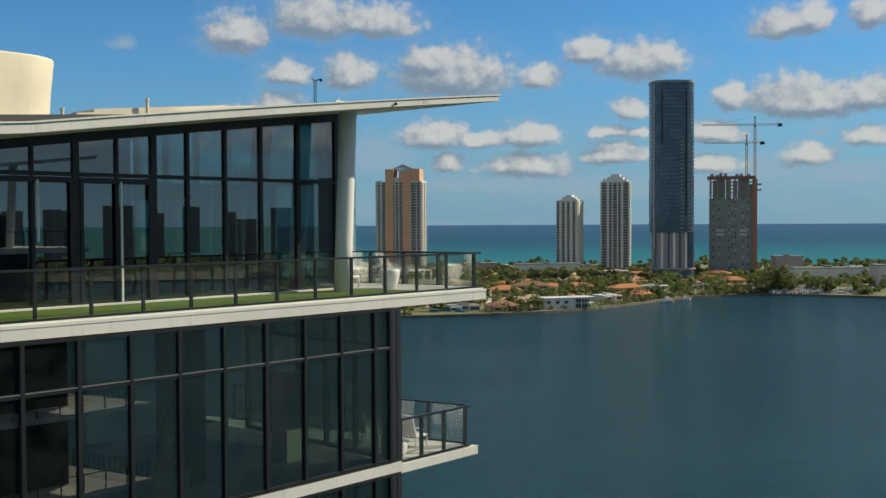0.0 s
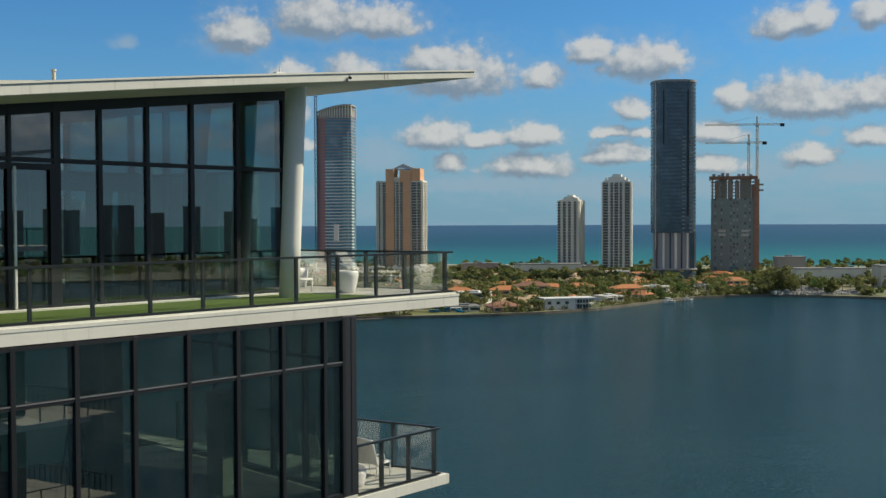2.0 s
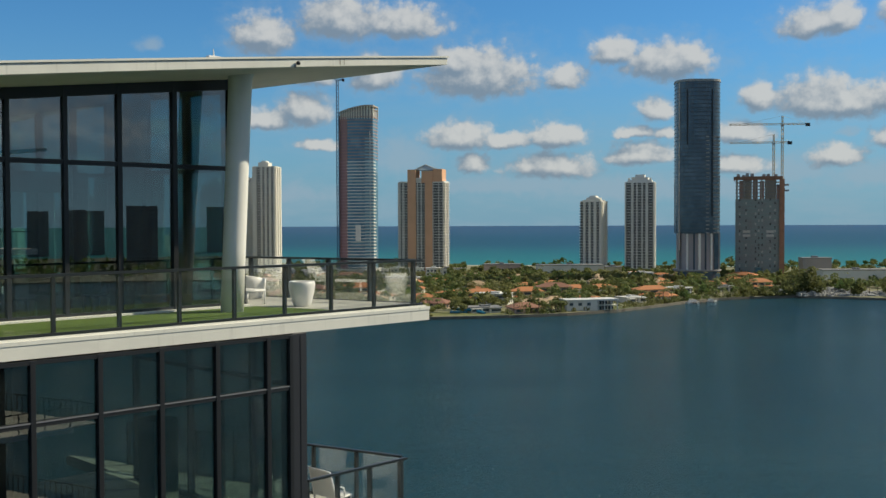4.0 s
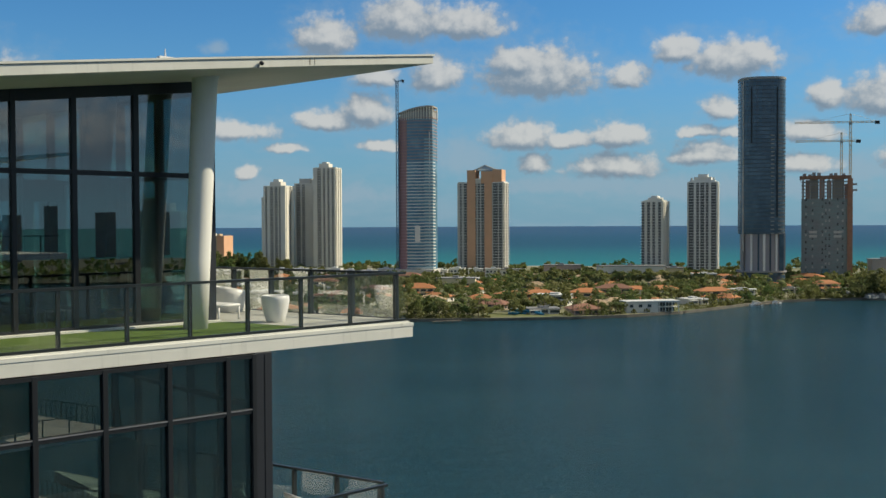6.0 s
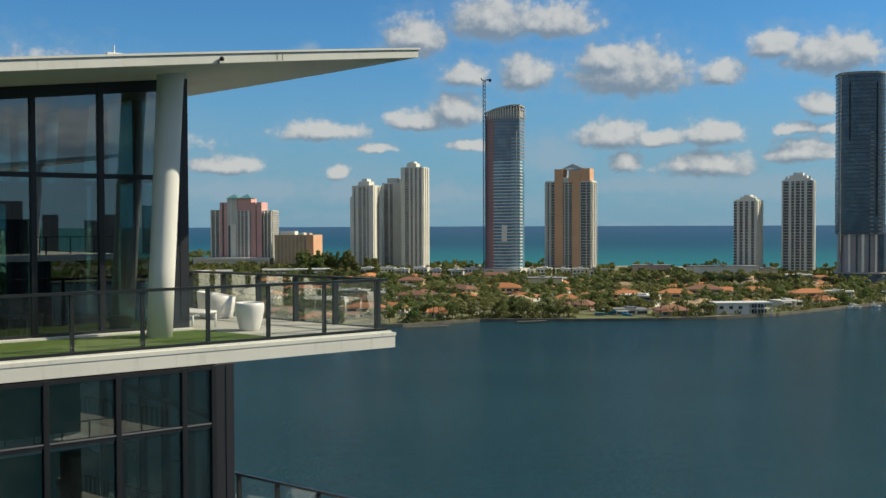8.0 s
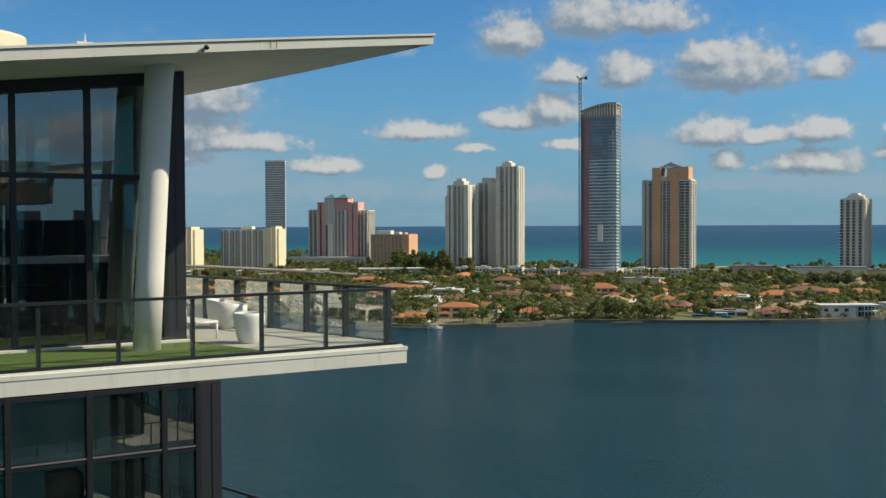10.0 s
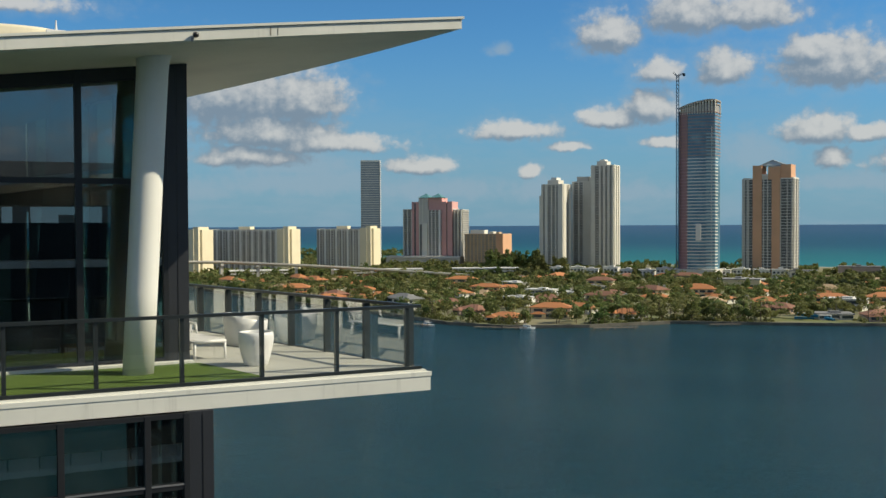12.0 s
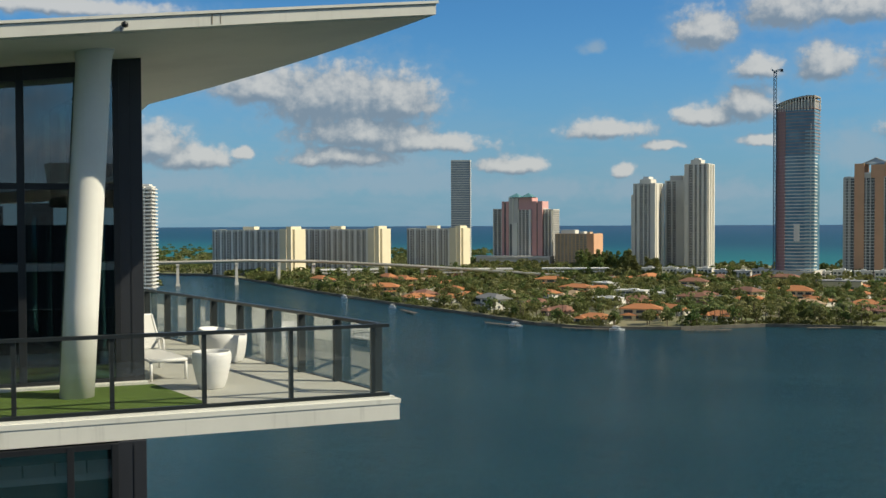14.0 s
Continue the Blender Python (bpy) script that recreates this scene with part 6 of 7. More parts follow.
# beach club hall, red block and white hall beyond the point
for x, y, w, d, z, m, lab in ((110, 1085, 70, 18, 14, CREAM, "long cream flat-roofed hall near the beach"), (152, 1060, 16, 14, 13, HOUSE_CREAM, "pale yellow block beside the hall"),
                              (325, 960, 26, 14, 25, BROWN_GREY, "reddish brown block behind the trees"), (386, 880, 26, 20, 20, PALE_GREY, "plain pale grey waterside hall"), (352, 930, 66, 18, 15.5, CREAM, "long low grey hall behind the yard"),
                              (40, 1130, 40, 16, 13, HOUSE_PINK, "dusty pink beach building"), (-60, 905, 34, 18, 11, HOUSE_CREAM, "cream club house with flat roof"), (-20, 1115, 40, 14, 9, CREAM, "low cream beach pavilion")):
    t = thing("low_building", (x, y, 1.5), lab, "building")
    part("wall", boxes((x - w / 2, x + w / 2, y - d / 2, y + d / 2, 1.2, z - 0.8)), m, t)
    part("roof", boxes((x - w / 2 - 0.5, x + w / 2 + 0.5, y - d / 2 - 0.5, y + d / 2 + 0.5, z - 0.8, z), (x - 3, x + 2, y - 3, y + 3, z, z + 1.5)), GREY_ROOF if m is not WARM_WHITE else WHITE_ROOF, t)
    for k in range(int(w / 5)):
        part("window", boxes((x - w / 2 + 5 * k + 1, x - w / 2 + 5 * k + 3.6, y - d / 2 - 0.1, y - d / 2 + 0.02, 3.5, 6.0)), HOUSE_GLASS, t)
    taken.append((x, y))

# blue water slide on a lawn, docks and boats
t = thing("water_slide", (4, 646, 1.5), "bright blue water slide on the waterside lawn", "slide")
bm = bmesh.new()
tube(bm, [(-8, 652, 4.2), (-2, 650, 3.8), (5, 649, 3.4), (9, 646, 2.6), (13, 643, 1.9)], 0.9, 8)
part("slide_tube", bm, POOL_BLUE, t)
part("slide_base", boxes((-9, 2, 648.5, 653, 1.4, 2.6)), POOL_BLUE, t)
tagged(part("lawn", prism([(-28, 624), (-10, 634), (24, 643), (24, 656), (-20, 654)], 1.4, 1.56), LAWN), "dry green waterside lawn", "lawn", kind="structure")


def boat(x, y, deg, size, label):
    t = thing("motor_boat", (x, y, 0.0), label, "boat")
    f0 = spin(x, y, deg)
    f = lambda a, b, c: f0(a * size, b * size, c * size)
    part("hull", prism([(-4, -1.2), (2, -1.3), (4.6, 0), (2, 1.3), (-4, 1.2)], -0.3, 1.0, f), BOAT_WHITE, t)
    part("cabin", prism([(-2.4, -0.9), (1.2, -0.9), (2.2, 0), (1.2, 0.9), (-2.4, 0.9)], 1.0, 2.0, f), BOAT_WHITE, t)
    part("windscreen", prism([(0.2, -0.95), (1.25, -0.95), (2.3, 0), (1.25, 0.95), (0.2, 0.95)], 1.35, 1.75, f), HOUSE_GLASS, t)
    part("canopy", boxes((-2.2, 0.4, -1.0, 1.0, 2.5, 2.62), (-2.1, -2.0, -0.9, 0.9, 2.0, 2.5), f=f), WHITE_ROOF, t)
    return t


boat(163, 736, 20, 1.35, "white motor boat moored at the point")
boat(181, 757, 5, 0.9, "small white motor boat by the seawall")
boat(-147, 560, 10, 1.0, "white motor boat moored under the yellow house")
boat(-205, 557, -20, 1.1, "white motor boat tied at a dock")
boat(-330, 640, -35, 1.0, "white motor boat along the canal wall")
boat(-408, 704, -38, 1.1, "grey-white motor boat along the canal wall")
for x, y, deg, ln in ((-100, 571, 30, 26), (-160, 553, 5, 30), (-212, 556, -22, 26), (95, 671, 30, 20), (170, 741, 40, 24), (-45, 608, 25, 18), (-300, 609, -40, 24)):
    t = thing("dock", (x, y, 0), "weathered timber dock along the seawall", "dock", "timber docks")
    f = spin(x, y, deg)
    part("planking", boxes((-ln / 2, ln / 2, -2.2, 0.2, 1.1, 1.3), f=f), WOOD_DOCK, t)
    for k in range(int(ln / 4) + 1):
        part("dock_post", boxes((-ln / 2 + 4 * k - 0.15, -ln / 2 + 4 * k + 0.15, -2.3, -2.0, -1.5, 2.0), f=f), WOOD_DOCK, t)

# yard of stacked pale slabs and rubble behind the seawall
rs = np.random.RandomState(7)
bm = bmesh.new()
for k in range(900):
    x, y = rs.uniform(256, 325), rs.uniform(786, 850)
    s = rs.uniform(0.5, 2.2)
    h = rs.uniform(0.4, 1.5) + 2.5 * max(0, math.sin(x * 0.09) * math.sin(y * 0.1))
    box(bm, -s, s, -s * 0.6, s * 0.6, 1.4, 1.5 + h, f=spin(x, y, rs.uniform(0, 180)))
yard = tagged(part("rubble_yard", bm, shade("pale_broken_concrete", (0.48, 0.47, 0.44), 0.9, second=(0.2, 0.2, 0.19), patch=0.7, scale=0.5, grain=0.3, grain_scale=1.0)), "heaps of pale broken concrete behind the seawall", "rubble", kind="stuff")

# trees: single ones near the water, woods behind
rng = random.Random(21)
templates = [broadleaf(1, 8.5, 4.6), broadleaf(2, 11, 5.6), broadleaf(3, 7.0, 4.0), palm(4, 9.5, 3.0), palm(5, 7.5, 2.8), palm(6, 11.5, 3.2)]
spent = [False] * len(templates)
count, tries = 0, 0
while count < 290 and tries < 6000:
    tries += 1
    x = rng.uniform(-480, 380)
    y = shore_y(x) + 4 + 105 * rng.random() ** 1.6
    if any((x - a) ** 2 + (y - b) ** 2 < 11 ** 2 for a, b in taken) or (-20 < x < 24 and y < 660) or (x > 245 and y < 786):
        continue
    near_house_front = any(abs(x - a - 0.2 * (y - b)) < 11 and -36 < y - b < 0 for a, b in taken[:known])
    if near_house_front and rng.random() < 0.85:
        continue
    k = rng.choice((0, 1, 2, 3, 3, 4, 4, 5))
    s = rng.uniform(0.75, 1.2)
    m = pose(x, y, 1.45, 0, 0, rng.uniform(0, 360)) @ Matrix.Scale(1.0, 4)
    if not spent[k]:
        templates[k].matrix_basis, spent[k] = m, True
    else:
        copy_thing(templates[k], m)
    count += 1

# tall palms that stand out on the shore
for x, y, k, grow in ((46, 637, 5, 1.15), (31, 640, 3, 1.1), (-27, 633, 5, 1.1), (-37, 637, 3, 1.2), (-90, 618, 5, 1.05), (-101, 612, 4, 1.2), (121, 702, 3, 1.1), (-216, 592, 4, 1.1), (-240, 608, 3, 1.0), (192, 786, 5, 1.2), (204, 792, 3, 1.1)):
    copy_thing(templates[k], pose(x, y, 1.45, 0, 0, 31 * x % 360) @ Matrix.Scale(grow, 4))

rs = np.random.RandomState(9)
quads, fronds = [], []
spots = []
for k in range(12300):
    if k < 10800:
        x, y = rs.uniform(-700, 700), rs.uniform(570, 1330)
    else:
        x, y = rs.uniform(-1900, -560), rs.uniform(940, 1900)
    if y < shore_y(x) + (14 if k < 10800 else 6) and not (x < -560):
        continue
    if x > -560 and y > 1060 + 60 * math.sin(x * 0.012) and rs.uniform() < (0.8 if x > -200 else 0.55):
        continue
    if any((x - a) ** 2 + (y - b) ** 2 < 76 for a, b in taken):
        continue
    if k % 4 == 0 and y < shore_y(x) + 45:
        continue
    if x > 238 and y < 868:
        continue
    if any(abs(x - a) < 8 and -15 < y - b < 0 for a, b in taken) and k % 3:
        continue
    if k % 4 and any(abs(x - a - 0.2 * (y - b)) < 11 and -28 < y - b < 0 for a, b in taken[:known]):
        continue
    if y < shore_y(x) + 6:
        continue
    spots.append((x, y))
for x, y in spots:
    h = rs.uniform(4.5, 9.5) if rs.uniform() < 0.85 else rs.uniform(8, 13)
    if rs.uniform() < 0.3 and y < 1100 and x > -650:
        fronds.append(palm_crown(rs, (x, y, 1.5 + h), rs.uniform(2.2, 3.0), 10))
        continue
    r = rs.uniform(3.4, 6.4)
    lobes = [(x + rs.uniform(-0.45, 0.45) * r, y + rs.uniform(-0.45, 0.45) * r, 1.5 + h * rs.uniform(0.45, 0.8), r * rs.uniform(0.4, 0.65), r * rs.uniform(0.4, 0.65), h * rs.uniform(0.18, 0.3)) for _ in range(4)]
    if x < -560:
        lobes = [(x + rs.uniform(-0.8, 0.8) * r, y + rs.uniform(-0.8, 0.8) * r, 1.5 + h * rs.uniform(0.2, 0.6), r, r, h * 0.3) for _ in range(4)]
        quads.append(leaf_cloud(rs, lobes, 60, 1.6))
        continue
    quads.append(leaf_cloud(rs, lobes, 105 if y < 900 else 70, 0.70 if y < 900 else 1.05))
woods = new("woods", quads_mesh("woods", np.concatenate(quads), LEAF))
tagged(woods, "dense olive-green trees among the houses", "trees", kind="stuff")
groves = new("palm_groves", quads_mesh("palm_groves", np.concatenate(fronds), PALM_LEAF))
tagged(groves, "many small palms among the houses", "palms", kind="stuff")
# wooded bank beyond the bridge
lobes = []
for k in range(420):
    q = rs.uniform()
    x, y = (-606 - 300 * q + rs.uniform(-60, 0), 690 + 210 * q + rs.uniform(-20, 40)) if k % 2 else (rs.uniform(-1050, -690), rs.uniform(935, 1080))
    h = rs.uniform(4, 9)
    lobes.append((x, y, 1.4 + h * 0.5, rs.uniform(4, 8), rs.uniform(4, 8), h * 0.5))
tagged(new("bank_woods", quads_mesh("bank_woods", leaf_cloud(rs, lobes, 16000, 1.1), LEAF)), "dark green woods along the channel bank", "trees", kind="stuff")
# mangrove edge of the mainland
lobes = []
for k in range(700):
    a, r = radians(rs.uniform(72, 185)), rs.uniform(1060, 1500)
    lobes.append((r * math.sin(a), r * math.cos(a), 1.5 + rs.uniform(2, 8), rs.uniform(6, 14), rs.uniform(6, 14), rs.uniform(3, 6)))
tagged(new("mainland_woods", quads_mesh("mainland_woods", leaf_cloud(rs, lobes, 9000, 2.6), LEAF)), "dark woods along the mainland shore", "trees", kind="stuff")
# hedges and low trees along the seawall
lobes = []
for k in range(640):
    x = rs.uniform(-640, 250)
    if -22 < x < 26 or (-150 < x < -120) or rs.uniform() < 0.25:
        continue
    h = rs.uniform(1.0, 4.5) if rs.uniform() < 0.75 else rs.uniform(4, 8)
    lobes.append((x, shore_y(x) + rs.uniform(2.5, 12), 1.4 + h * 0.55, rs.uniform(1.5, 4.5), rs.uniform(1.5, 3.5), h * 0.5))
tagged(new("shore_shrubs", quads_mesh("shore_shrubs", leaf_cloud(rs, lobes, 20000, 0.5), LEAF)), "hedges and shrubs along the seawall", "shrubs", kind="stuff")
# tall dark casuarina stand by the cream towers
lobes = []
for k in range(34):
    x, y, h = rs.uniform(-352, -262), rs.uniform(1108, 1140), rs.uniform(15, 27)
    lobes += [(x + rs.normal() * 2, y + rs.normal() * 2, 1.5 + h * s, 5.5 * (1.15 - s) + 1.0, 5.0 * (1.15 - s) + 1.0, h * 0.16) for s in (0.3, 0.5, 0.7, 0.88)]
stand = new("tall_grove", quads_mesh("tall_grove", leaf_cloud(rs, lobes, 9000, 0.95), LEAF))
tagged(stand, "stand of tall dark trees before the cream towers", "trees", kind="stuff")
lobes = [(266 + rs.normal() * 6, 800 + rs.normal() * 4, 1.5 + rs.uniform(3, 20), rs.uniform(3, 6), 4, rs.uniform(3, 5)) for _ in range(26)]
lobes += [(299 + rs.normal() * 3, 791 + rs.normal() * 3, 1.5 + rs.uniform(2, 12), rs.uniform(2, 4), 3, rs.uniform(2, 4)) for _ in range(12)]
lobes += [(325 + rs.normal() * 2, 779 + rs.normal() * 2, 1.5 + rs.uniform(1.5, 4), rs.uniform(3, 4.5), 3, rs.uniform(2, 3)) for _ in range(8)]
lobes += [(rs.uniform(215, 262), rs.uniform(783, 812), 1.5 + rs.uniform(1, 6), rs.uniform(2, 5), 3, rs.uniform(2, 3)) for _ in range(22)]
stand = new("tall_grove", quads_mesh("tall_grove", leaf_cloud(rs, lobes, 4200, 0.8), LEAF))
tagged(stand, "tall olive trees beside the yard", "trees", kind="stuff")
# ---- things on the terrace, the balcony and the roof ----
def thing_at(name, u, v, z, label, category, group=""):
    return thing(name, at(u, v, z), label, category, group)


def planter_vase(u, v, z):
    t = thing_at("planter_vase", u, v, z, "white moulded tapering planter vase on the terrace floor", "planter")
    prof = [(0.195, 0.0), (0.215, 0.02), (0.262, 0.17), (0.305, 0.36), (0.325, 0.48), (0.322, 0.56), (0.305, 0.605), (0.292, 0.615), (0.280, 0.605), (0.272, 0.55), (0.25, 0.40)]
    part("shell", lathe([(r, z + h) for r, h in prof], 40, tower_place, u, v), WHITE_PLASTIC, t, "", True)
    part("soil", lathe([(0.262, z + 0.45), (0.262, z + 0.475)], 24, tower_place, u, v), shade("dark_planter_soil", (0.05, 0.04, 0.03), 0.95), t)
    return t


def tub_chair(u, v, z, face, label, size=1.0):
    """A moulded tub whose rim falls from its back to its front; face: the way it opens, in degrees of the plan."""
    t = thing_at("tub_chair", u, v, z, label, "chair", "white tub chairs")
    bm = bmesh.new()
    n, rings = 40, []
    for r0, h, inner in ((0.37, 0.0, 0), (0.40, 0.03, 0), (0.44, 0.35, 0), (0.465, 0.72, 0), (0.475, 1.0, 0), (0.455, 1.02, 0), (0.435, 1.0, 0), (0.40, 0.7, 1), (0.36, 0.46, 1)):
        ring = []
        for i in range(n):
            a = 2 * math.pi * i / n
            fall = 0.5 + 0.5 * math.cos(a - radians(face))
            top = 0.66 - 0.15 * fall ** 1.2
            hh = h * top if not inner else (0.36 if h < 0.5 else max(0.38, h * top))
            ring.append(bm.verts.new(tower_place(u + size * r0 * math.cos(a), v + size * r0 * math.sin(a), z + size * hh)))
        rings.append(ring)
    for a, b in zip(rings, rings[1:]):
        for i in range(n):
            j = (i + 1) % n
            bm.faces.new((a[i], a[j], b[j], b[i]))
    bm.faces.new(rings[0][::-1])
    part("shell", bm, WHITE_PLASTIC, t, "", True)
    part("seat_pad", lathe([(0.345 * size, z + 0.32 * size), (0.36 * size, z + 0.36 * size), (0.33 * size, z + 0.39 * size)], 24, tower_place, u, v), WHITE_MESH, t, "white fabric seat pad", True)
    return t


def lounge_chair(u, v, z, flip=1, label="low white sling lounge chair with open arms"):
    """Opens towards the corner; seat front at u, near side at v."""
    t = thing_at("lounge_chair", u, v, z, label, "chair", "white lounge chairs")

    def p(a, b, c):
        return at(u + flip * a * 0.74, v + b * 1.22, z + c * 1.06)

    def bar(name, pts, r=0.022):
        bm = bmesh.new()
        tube(bm, [p(*q) for q in pts], r, 8)
        return part(name, bm, WHITE_PLASTIC, t, "", True)

    for b in (0.03, 0.72):
        bar("front_leg", [(0.03, b, 0.0), (0.02, b, 0.345)])
        bar("rear_leg", [(0.74, b, 0.0), (0.66, b, 0.30)])
        bar("seat_rail", [(0.0, b, 0.355), (0.35, b, 0.345), (0.70, b, 0.29)], 0.026)
        bar("back_rail", [(0.68, b, 0.29), (0.78, b, 0.62), (0.92, b, 0.98)], 0.024)
        bar("arm", [(0.30, b, 0.35), (0.34, b, 0.56), (0.50, b, 0.60), (0.77, b, 0.60)], 0.02)
    bar("front_bar", [(0.0, 0.03, 0.355), (0.0, 0.72, 0.355)], 0.026)
    bar("top_bar", [(0.92, 0.03, 0.98), (0.92, 0.72, 0.98)], 0.024)
    seat = bmesh.new()
    rows_ = [(0.0, 0.372), (0.35, 0.352), (0.68, 0.305)]
    for (a0, c0), (a1, c1) in zip(rows_, rows_[1:]):
        c = [seat.verts.new(p(a, b, q)) for q0, q1 in ((c0, c1), (c0 + 0.015, c1 + 0.015)) for a, b, q in ((a0, 0.05, q0), (a1, 0.05, q1), (a1, 0.70, q1), (a0, 0.70, q0))]
        for q in ((3, 2, 1, 0), (4, 5, 6, 7), (0, 1, 5, 4), (1, 2, 6, 5), (2, 3, 7, 6), (3, 0, 4, 7)):
            seat.faces.new([c[i] for i in q])
    part("seat_sling", seat, WHITE_MESH, t, "white woven seat sling")
    back = bmesh.new()
    rows_ = [(0.69, 0.33), (0.79, 0.64), (0.915, 0.965)]
    for (a0, c0), (a1, c1) in zip(rows_, rows_[1:]):
        c = [back.verts.new(p(a + da, b, q)) for da in (0.0, 0.015) for a, b, q in ((a0, 0.05, c0), (a1, 0.05, c1), (a1, 0.70, c1), (a0, 0.70, c0))]
        for q in ((3, 2, 1, 0), (4, 5, 6, 7), (0, 1, 5, 4), (1, 2, 6, 5), (2, 3, 7, 6), (3, 0, 4, 7)):
            back.faces.new([c[i] for i in q])
    part("back_sling", back, WHITE_MESH, t, "white woven back sling")
    return t


def sun_lounger(u, v, z, label="long white sling sun lounger with raised back and open arms", turn=0.19):
    """Foot end at u, v; its length runs inwards along v."""
    t = thing_at("sun_lounger", u, v, z, label, "lounger", "white sun loungers")

    def p(a, b, c):
        return at(u + a + turn * b, v + b - turn * a, z + c)

    def bar(name, pts, r=0.024):
        bm = bmesh.new()
        tube(bm, [p(*q) for q in pts], r, 8)
        return part(name, bm, WHITE_PLASTIC, t, "", True)

    def sling(name, pts, lab):
        bm = bmesh.new()
        for (b0, c0), (b1, c1) in zip(pts, pts[1:]):
            c = [bm.verts.new(p(a, b, q + dz)) for dz in (0.0, 0.014) for a, b, q in ((-0.27, b0, c0), (0.27, b0, c0), (0.27, b1, c1), (-0.27, b1, c1))]
            for q in ((3, 2, 1, 0), (4, 5, 6, 7), (0, 1, 5, 4), (1, 2, 6, 5), (2, 3, 7, 6), (3, 0, 4, 7)):
                bm.faces.new([c[i] for i in q])
        return part(name, bm, WHITE_MESH, t, lab)

    for a in (-0.30, 0.30):
        bar("foot_leg", [(a, 0.02, 0.0), (a, 0.02, 0.335)], 0.026)
        bar("head_leg", [(a, 1.62, 0.0), (a, 1.56, 0.33)], 0.026)
        bar("side_rail", [(a, 0.0, 0.35), (a, 0.9, 0.35), (a, 1.70, 0.33)], 0.030)
        bar("back_rail", [(a * 0.94, 1.50, 0.36), (a * 0.94, 1.72, 0.66), (a * 0.90, 2.0, 0.98)], 0.024)
        bar("arm", [(a, 1.32, 0.35), (a, 1.35, 0.545), (a, 1.40, 0.565), (a, 1.80, 0.565), (a, 1.84, 0.60)], 0.022)
        bar("back_stay", [(a * 0.9, 1.78, 0.72), (a, 1.66, 0.34)], 0.014)
    bar("foot_bar", [(-0.30, 0.0, 0.35), (0.30, 0.0, 0.35)], 0.030)
    bar("top_bar", [(-0.27, 2.0, 0.98), (0.27, 2.0, 0.98)], 0.024)
    sling("seat_sling", [(0.02, 0.368), (0.8, 0.355), (1.48, 0.365)], "white woven seat sling")
    sling("back_sling", [(1.52, 0.39), (1.74, 0.68), (1.99, 0.97)], "white woven back sling")
    return t


planter_vase(2.74, 1.70, FLOOR)
tub_chair(2.06, 4.95, FLOOR, 200, "large white moulded tub chair beside the side railing")
sun_lounger(3.32, 2.78, FLOOR)

# on the balcony below
LOW_FLOOR = -5.02
tub_chair(3.3, 0.95, LOW_FLOOR, 220, "white moulded tub chair on the lower balcony", 0.9)
lounge_chair(1.75, 1.0, LOW_FLOOR, 1, "white sling lounge chair on the lower balcony")
lounge_chair(2.4, 2.6, LOW_FLOOR, 1, "white sling lounge chair at the back of the lower balcony")

# orange bench and low table behind the upper glass
t = thing_at("orange_bench", 5.35, 3.55, 0.08, "burnt orange upholstered bench behind the window wall", "bench")
part("cushion", boxes((4.8, 5.9, 3.25, 3.85, 0.22, 0.42), f=tower_place, bevel=0.03), ORANGE_FABRIC, t)
part("base", boxes((4.85, 5.85, 3.3, 3.8, 0.08, 0.22), f=tower_place), ROOM_DARK, t)
for u, v, w, h in ((7.6, 5.0, 1.5, 0.75), (8.6, 7.6, 1.2, 0.9)):
    t = thing_at("dark_table", u, v, 0.08, "dark table standing inside the glass room", "table", "dark tables")
    part("tabletop", boxes((u - w / 2, u + w / 2, v - 0.4, v + 0.4, h, h + 0.06), f=tower_place), ROOM_DARK, t)
    for a in (-1, 1):
        for b in (-1, 1):
            part("leg", boxes((u + a * (w / 2 - 0.06) - 0.03, u + a * (w / 2 - 0.06) + 0.03, v + b * 0.34 - 0.03, v + b * 0.34 + 0.03, 0.08, h), f=tower_place), ROOM_DARK, t)
for u, v in ((7.25, 2.95), (8.9, 2.95)):
    t = thing_at("white_chair", u, v + 0.4, 0.08, "small white plastic chair behind the glass", "chair", "white indoor chairs")
    part("seat", boxes((u - 0.24, u + 0.24, v + 0.2, v + 0.68, 0.50, 0.54), f=tower_place, bevel=0.015), WHITE_PLASTIC, t)
    part("backrest", boxes((u - 0.24, u + 0.24, v + 0.66, v + 0.70, 0.54, 0.95), f=tower_place, bevel=0.015), WHITE_PLASTIC, t)
    for a in (-0.2, 0.2):
        for b in (0.24, 0.64):
            part("leg", boxes((u + a - 0.02, u + a + 0.02, v + b - 0.02, v + b + 0.02, 0.08, 0.50), f=tower_place), WHITE_PLASTIC, t)
for u in (8.05, 11.1, 13.2):
    tagged(part("window_blind", boxes((u - 0.05, u + 0.05, 2.86, 2.94, 0.5, 3.35), f=tower_place), CURTAIN), "narrow pale folded blind beside the window", "blind")

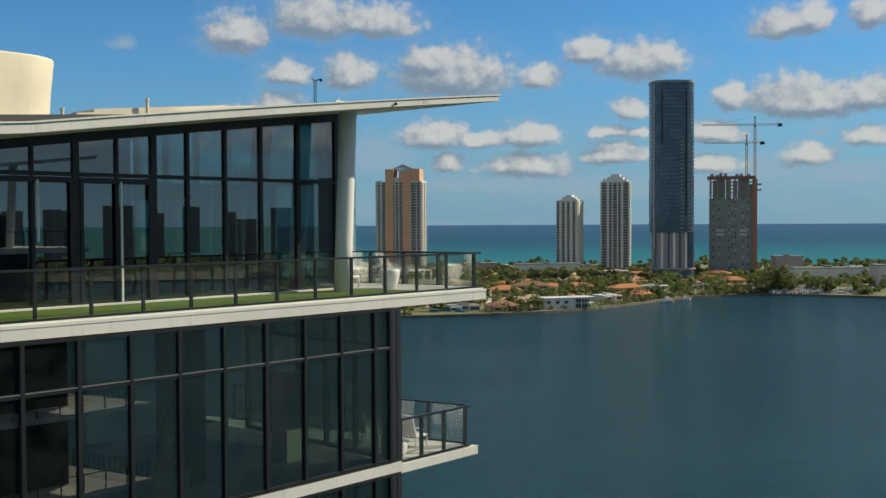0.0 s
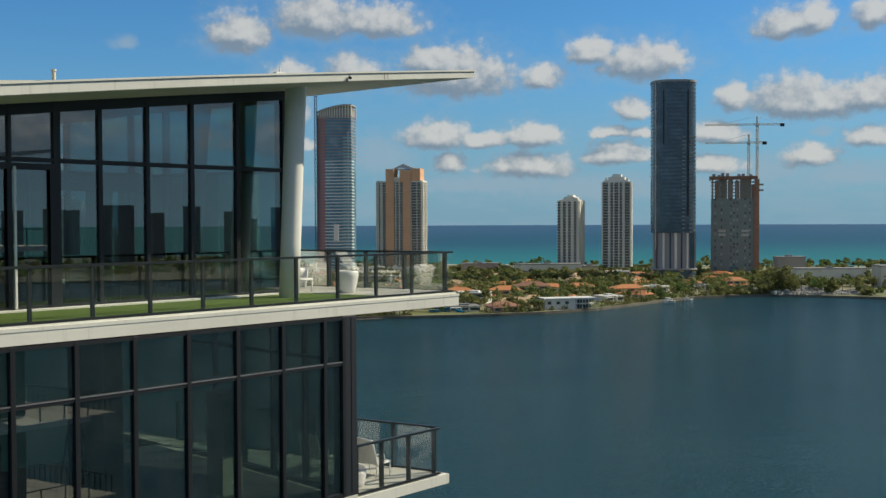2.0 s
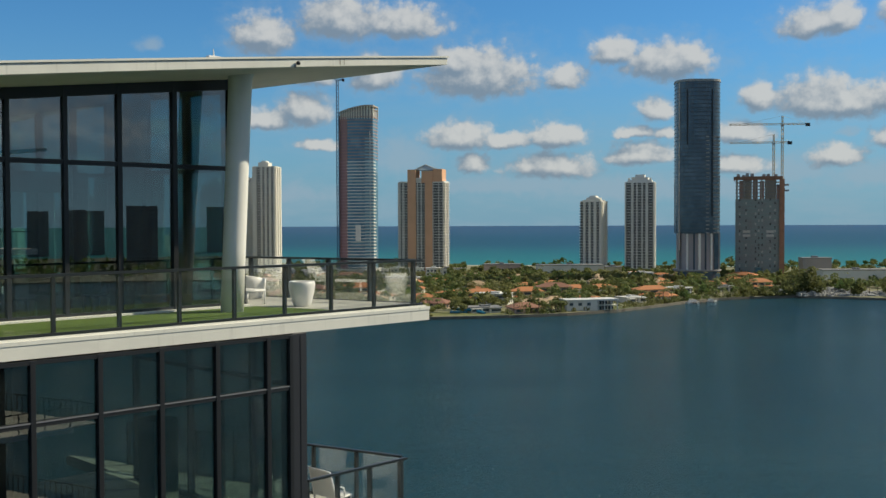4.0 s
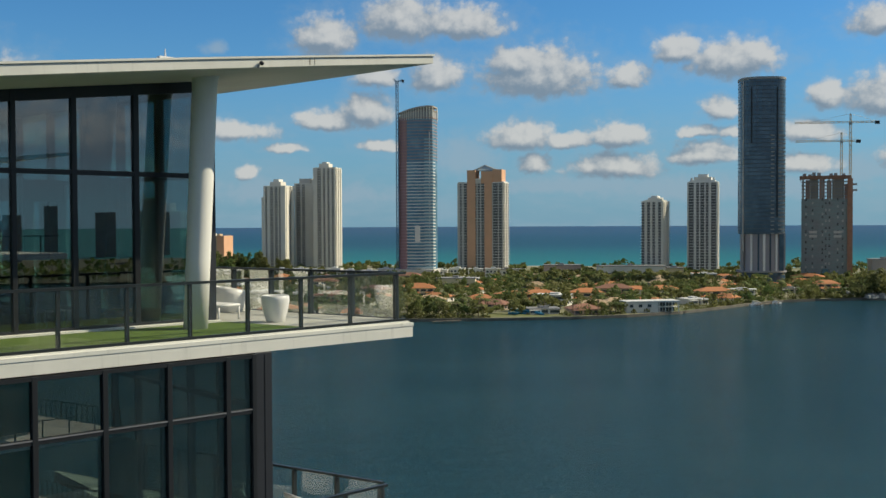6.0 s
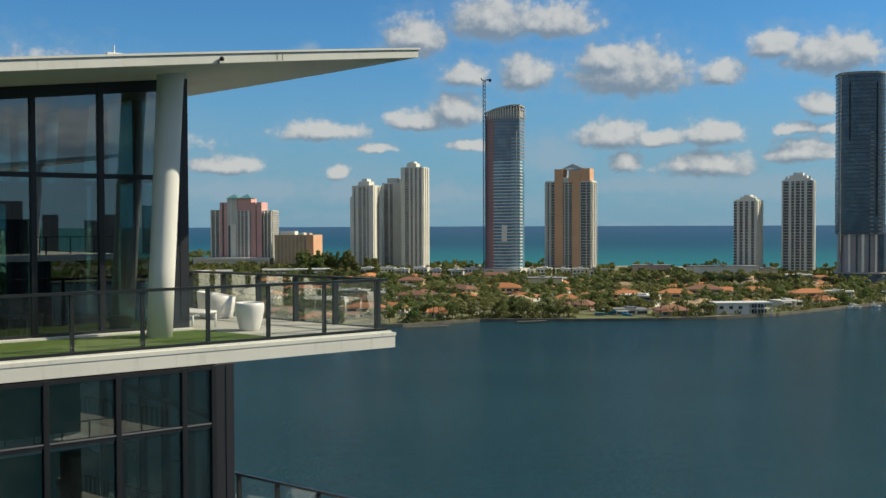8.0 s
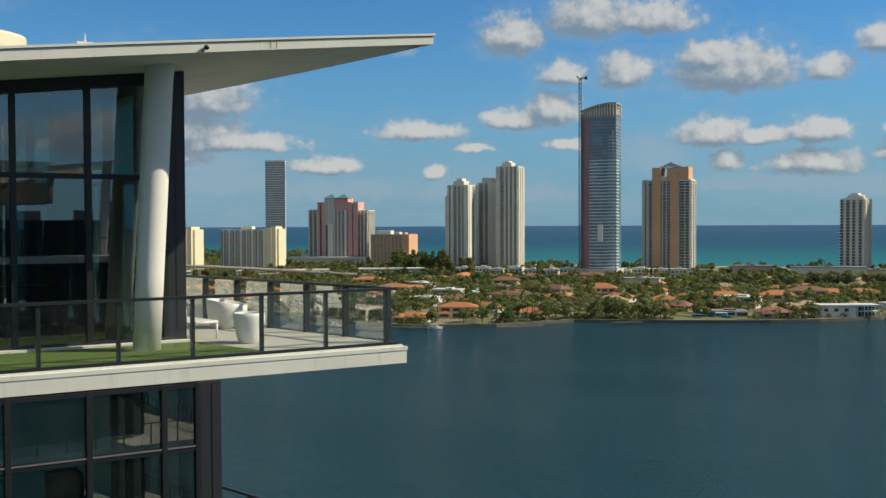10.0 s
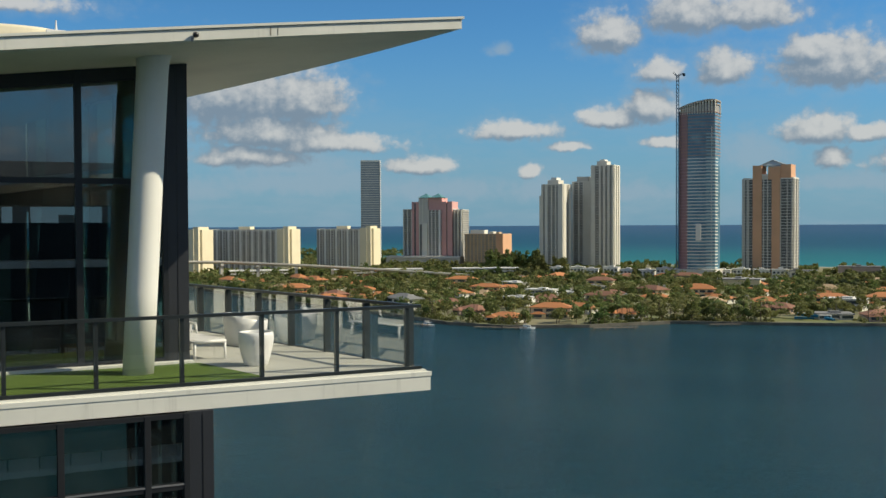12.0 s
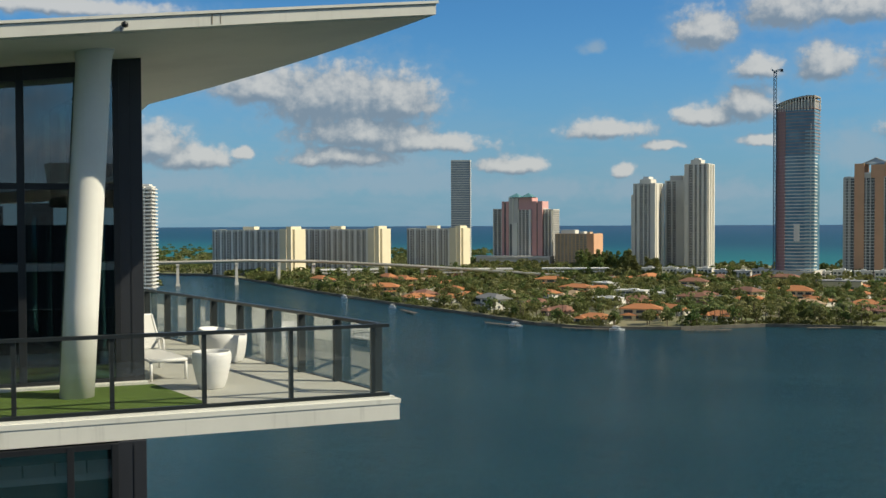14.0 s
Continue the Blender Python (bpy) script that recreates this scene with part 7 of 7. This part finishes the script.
# on the roof: long cream plant housing, pipes, aerial, lens dome on the fascia
plant = thing_at("roof_plant", 9, 4.2, roof_top(9), "long low cream plant housing on the roof", "roof plant")
for u0, u1, h in ((6.3, 7.3, 0.22), (7.3, 11.55, 0.245), (11.55, 12.05, 0.16)):
    part("housing", prism([(u0, 3.9), (u1, 3.9), (u1, 5.2), (u0, 5.2)], lambda u, v: roof_top(u) - 0.01, lambda u, v: roof_top(u) + h + 0.024 * (u - 6.3), tower_place), CREAM_PLANT, plant)
for u, v, h in ((10.05, 3.75, 0.56), (12.6, 3.6, 0.42)):
    t = thing_at("roof_pipe", u, v, roof_top(u), "short white vent pipe on the roof", "pipe", "roof pipes")
    part("pipe", lathe([(0.045, roof_top(u) - 0.02), (0.045, roof_top(u) + h)], 12, tower_place, u, v), CREAM_PLANT, t)
    part("cowl", lathe([(0.06, roof_top(u) + h - 0.04), (0.06, roof_top(u) + h + 0.01)], 12, tower_place, u, v), CREAM_PLANT, t)
t = thing_at("roof_aerial", 6.24, 0.06, roof_top(6.24), "thin white aerial on the roof edge", "aerial")
part("rod", lathe([(0.02, roof_top(6.24) - 0.01), (0.018, roof_top(6.24) + 0.06), (0.008, roof_top(6.24) + 0.19)], 8, tower_place, 6.24, 0.06), WHITE_PLASTIC, t)
part("foot", boxes((6.10, 6.38, 0.0, 0.14, roof_top(6.24) - 0.02, roof_top(6.24) + 0.035), f=tower_place), WHITE_PLASTIC, t)
t = thing_at("fascia_camera", 4.17, -0.09, 5.67, "small black dome lens fixed to the roof fascia", "security lens")
part("dome", lathe([(0.012, 5.625), (0.042, 5.64), (0.05, 5.67), (0.042, 5.70), (0.012, 5.715)], 16, tower_place, 4.17, -0.11), BLACK_PLASTIC, t, "", True)
part("bracket", boxes((4.20, 4.235, -0.075, -0.045, 5.57, 5.63), f=tower_place), SILL_METAL, t)
STAIN = shade("brown_water_stain", (0.30, 0.26, 0.19), 0.8, patch=0.6, scale=3.0)
for u, w in ((2.92, 0.018), (2.80, 0.010)):
    tagged(part("fascia_seam", boxes((u, u + w, -0.056, -0.0505, roof_top(u) - 0.20, roof_top(u) - 0.06), f=tower_place), STAIN), "brown stained seam in the white roof fascia", "seam", kind="structure")
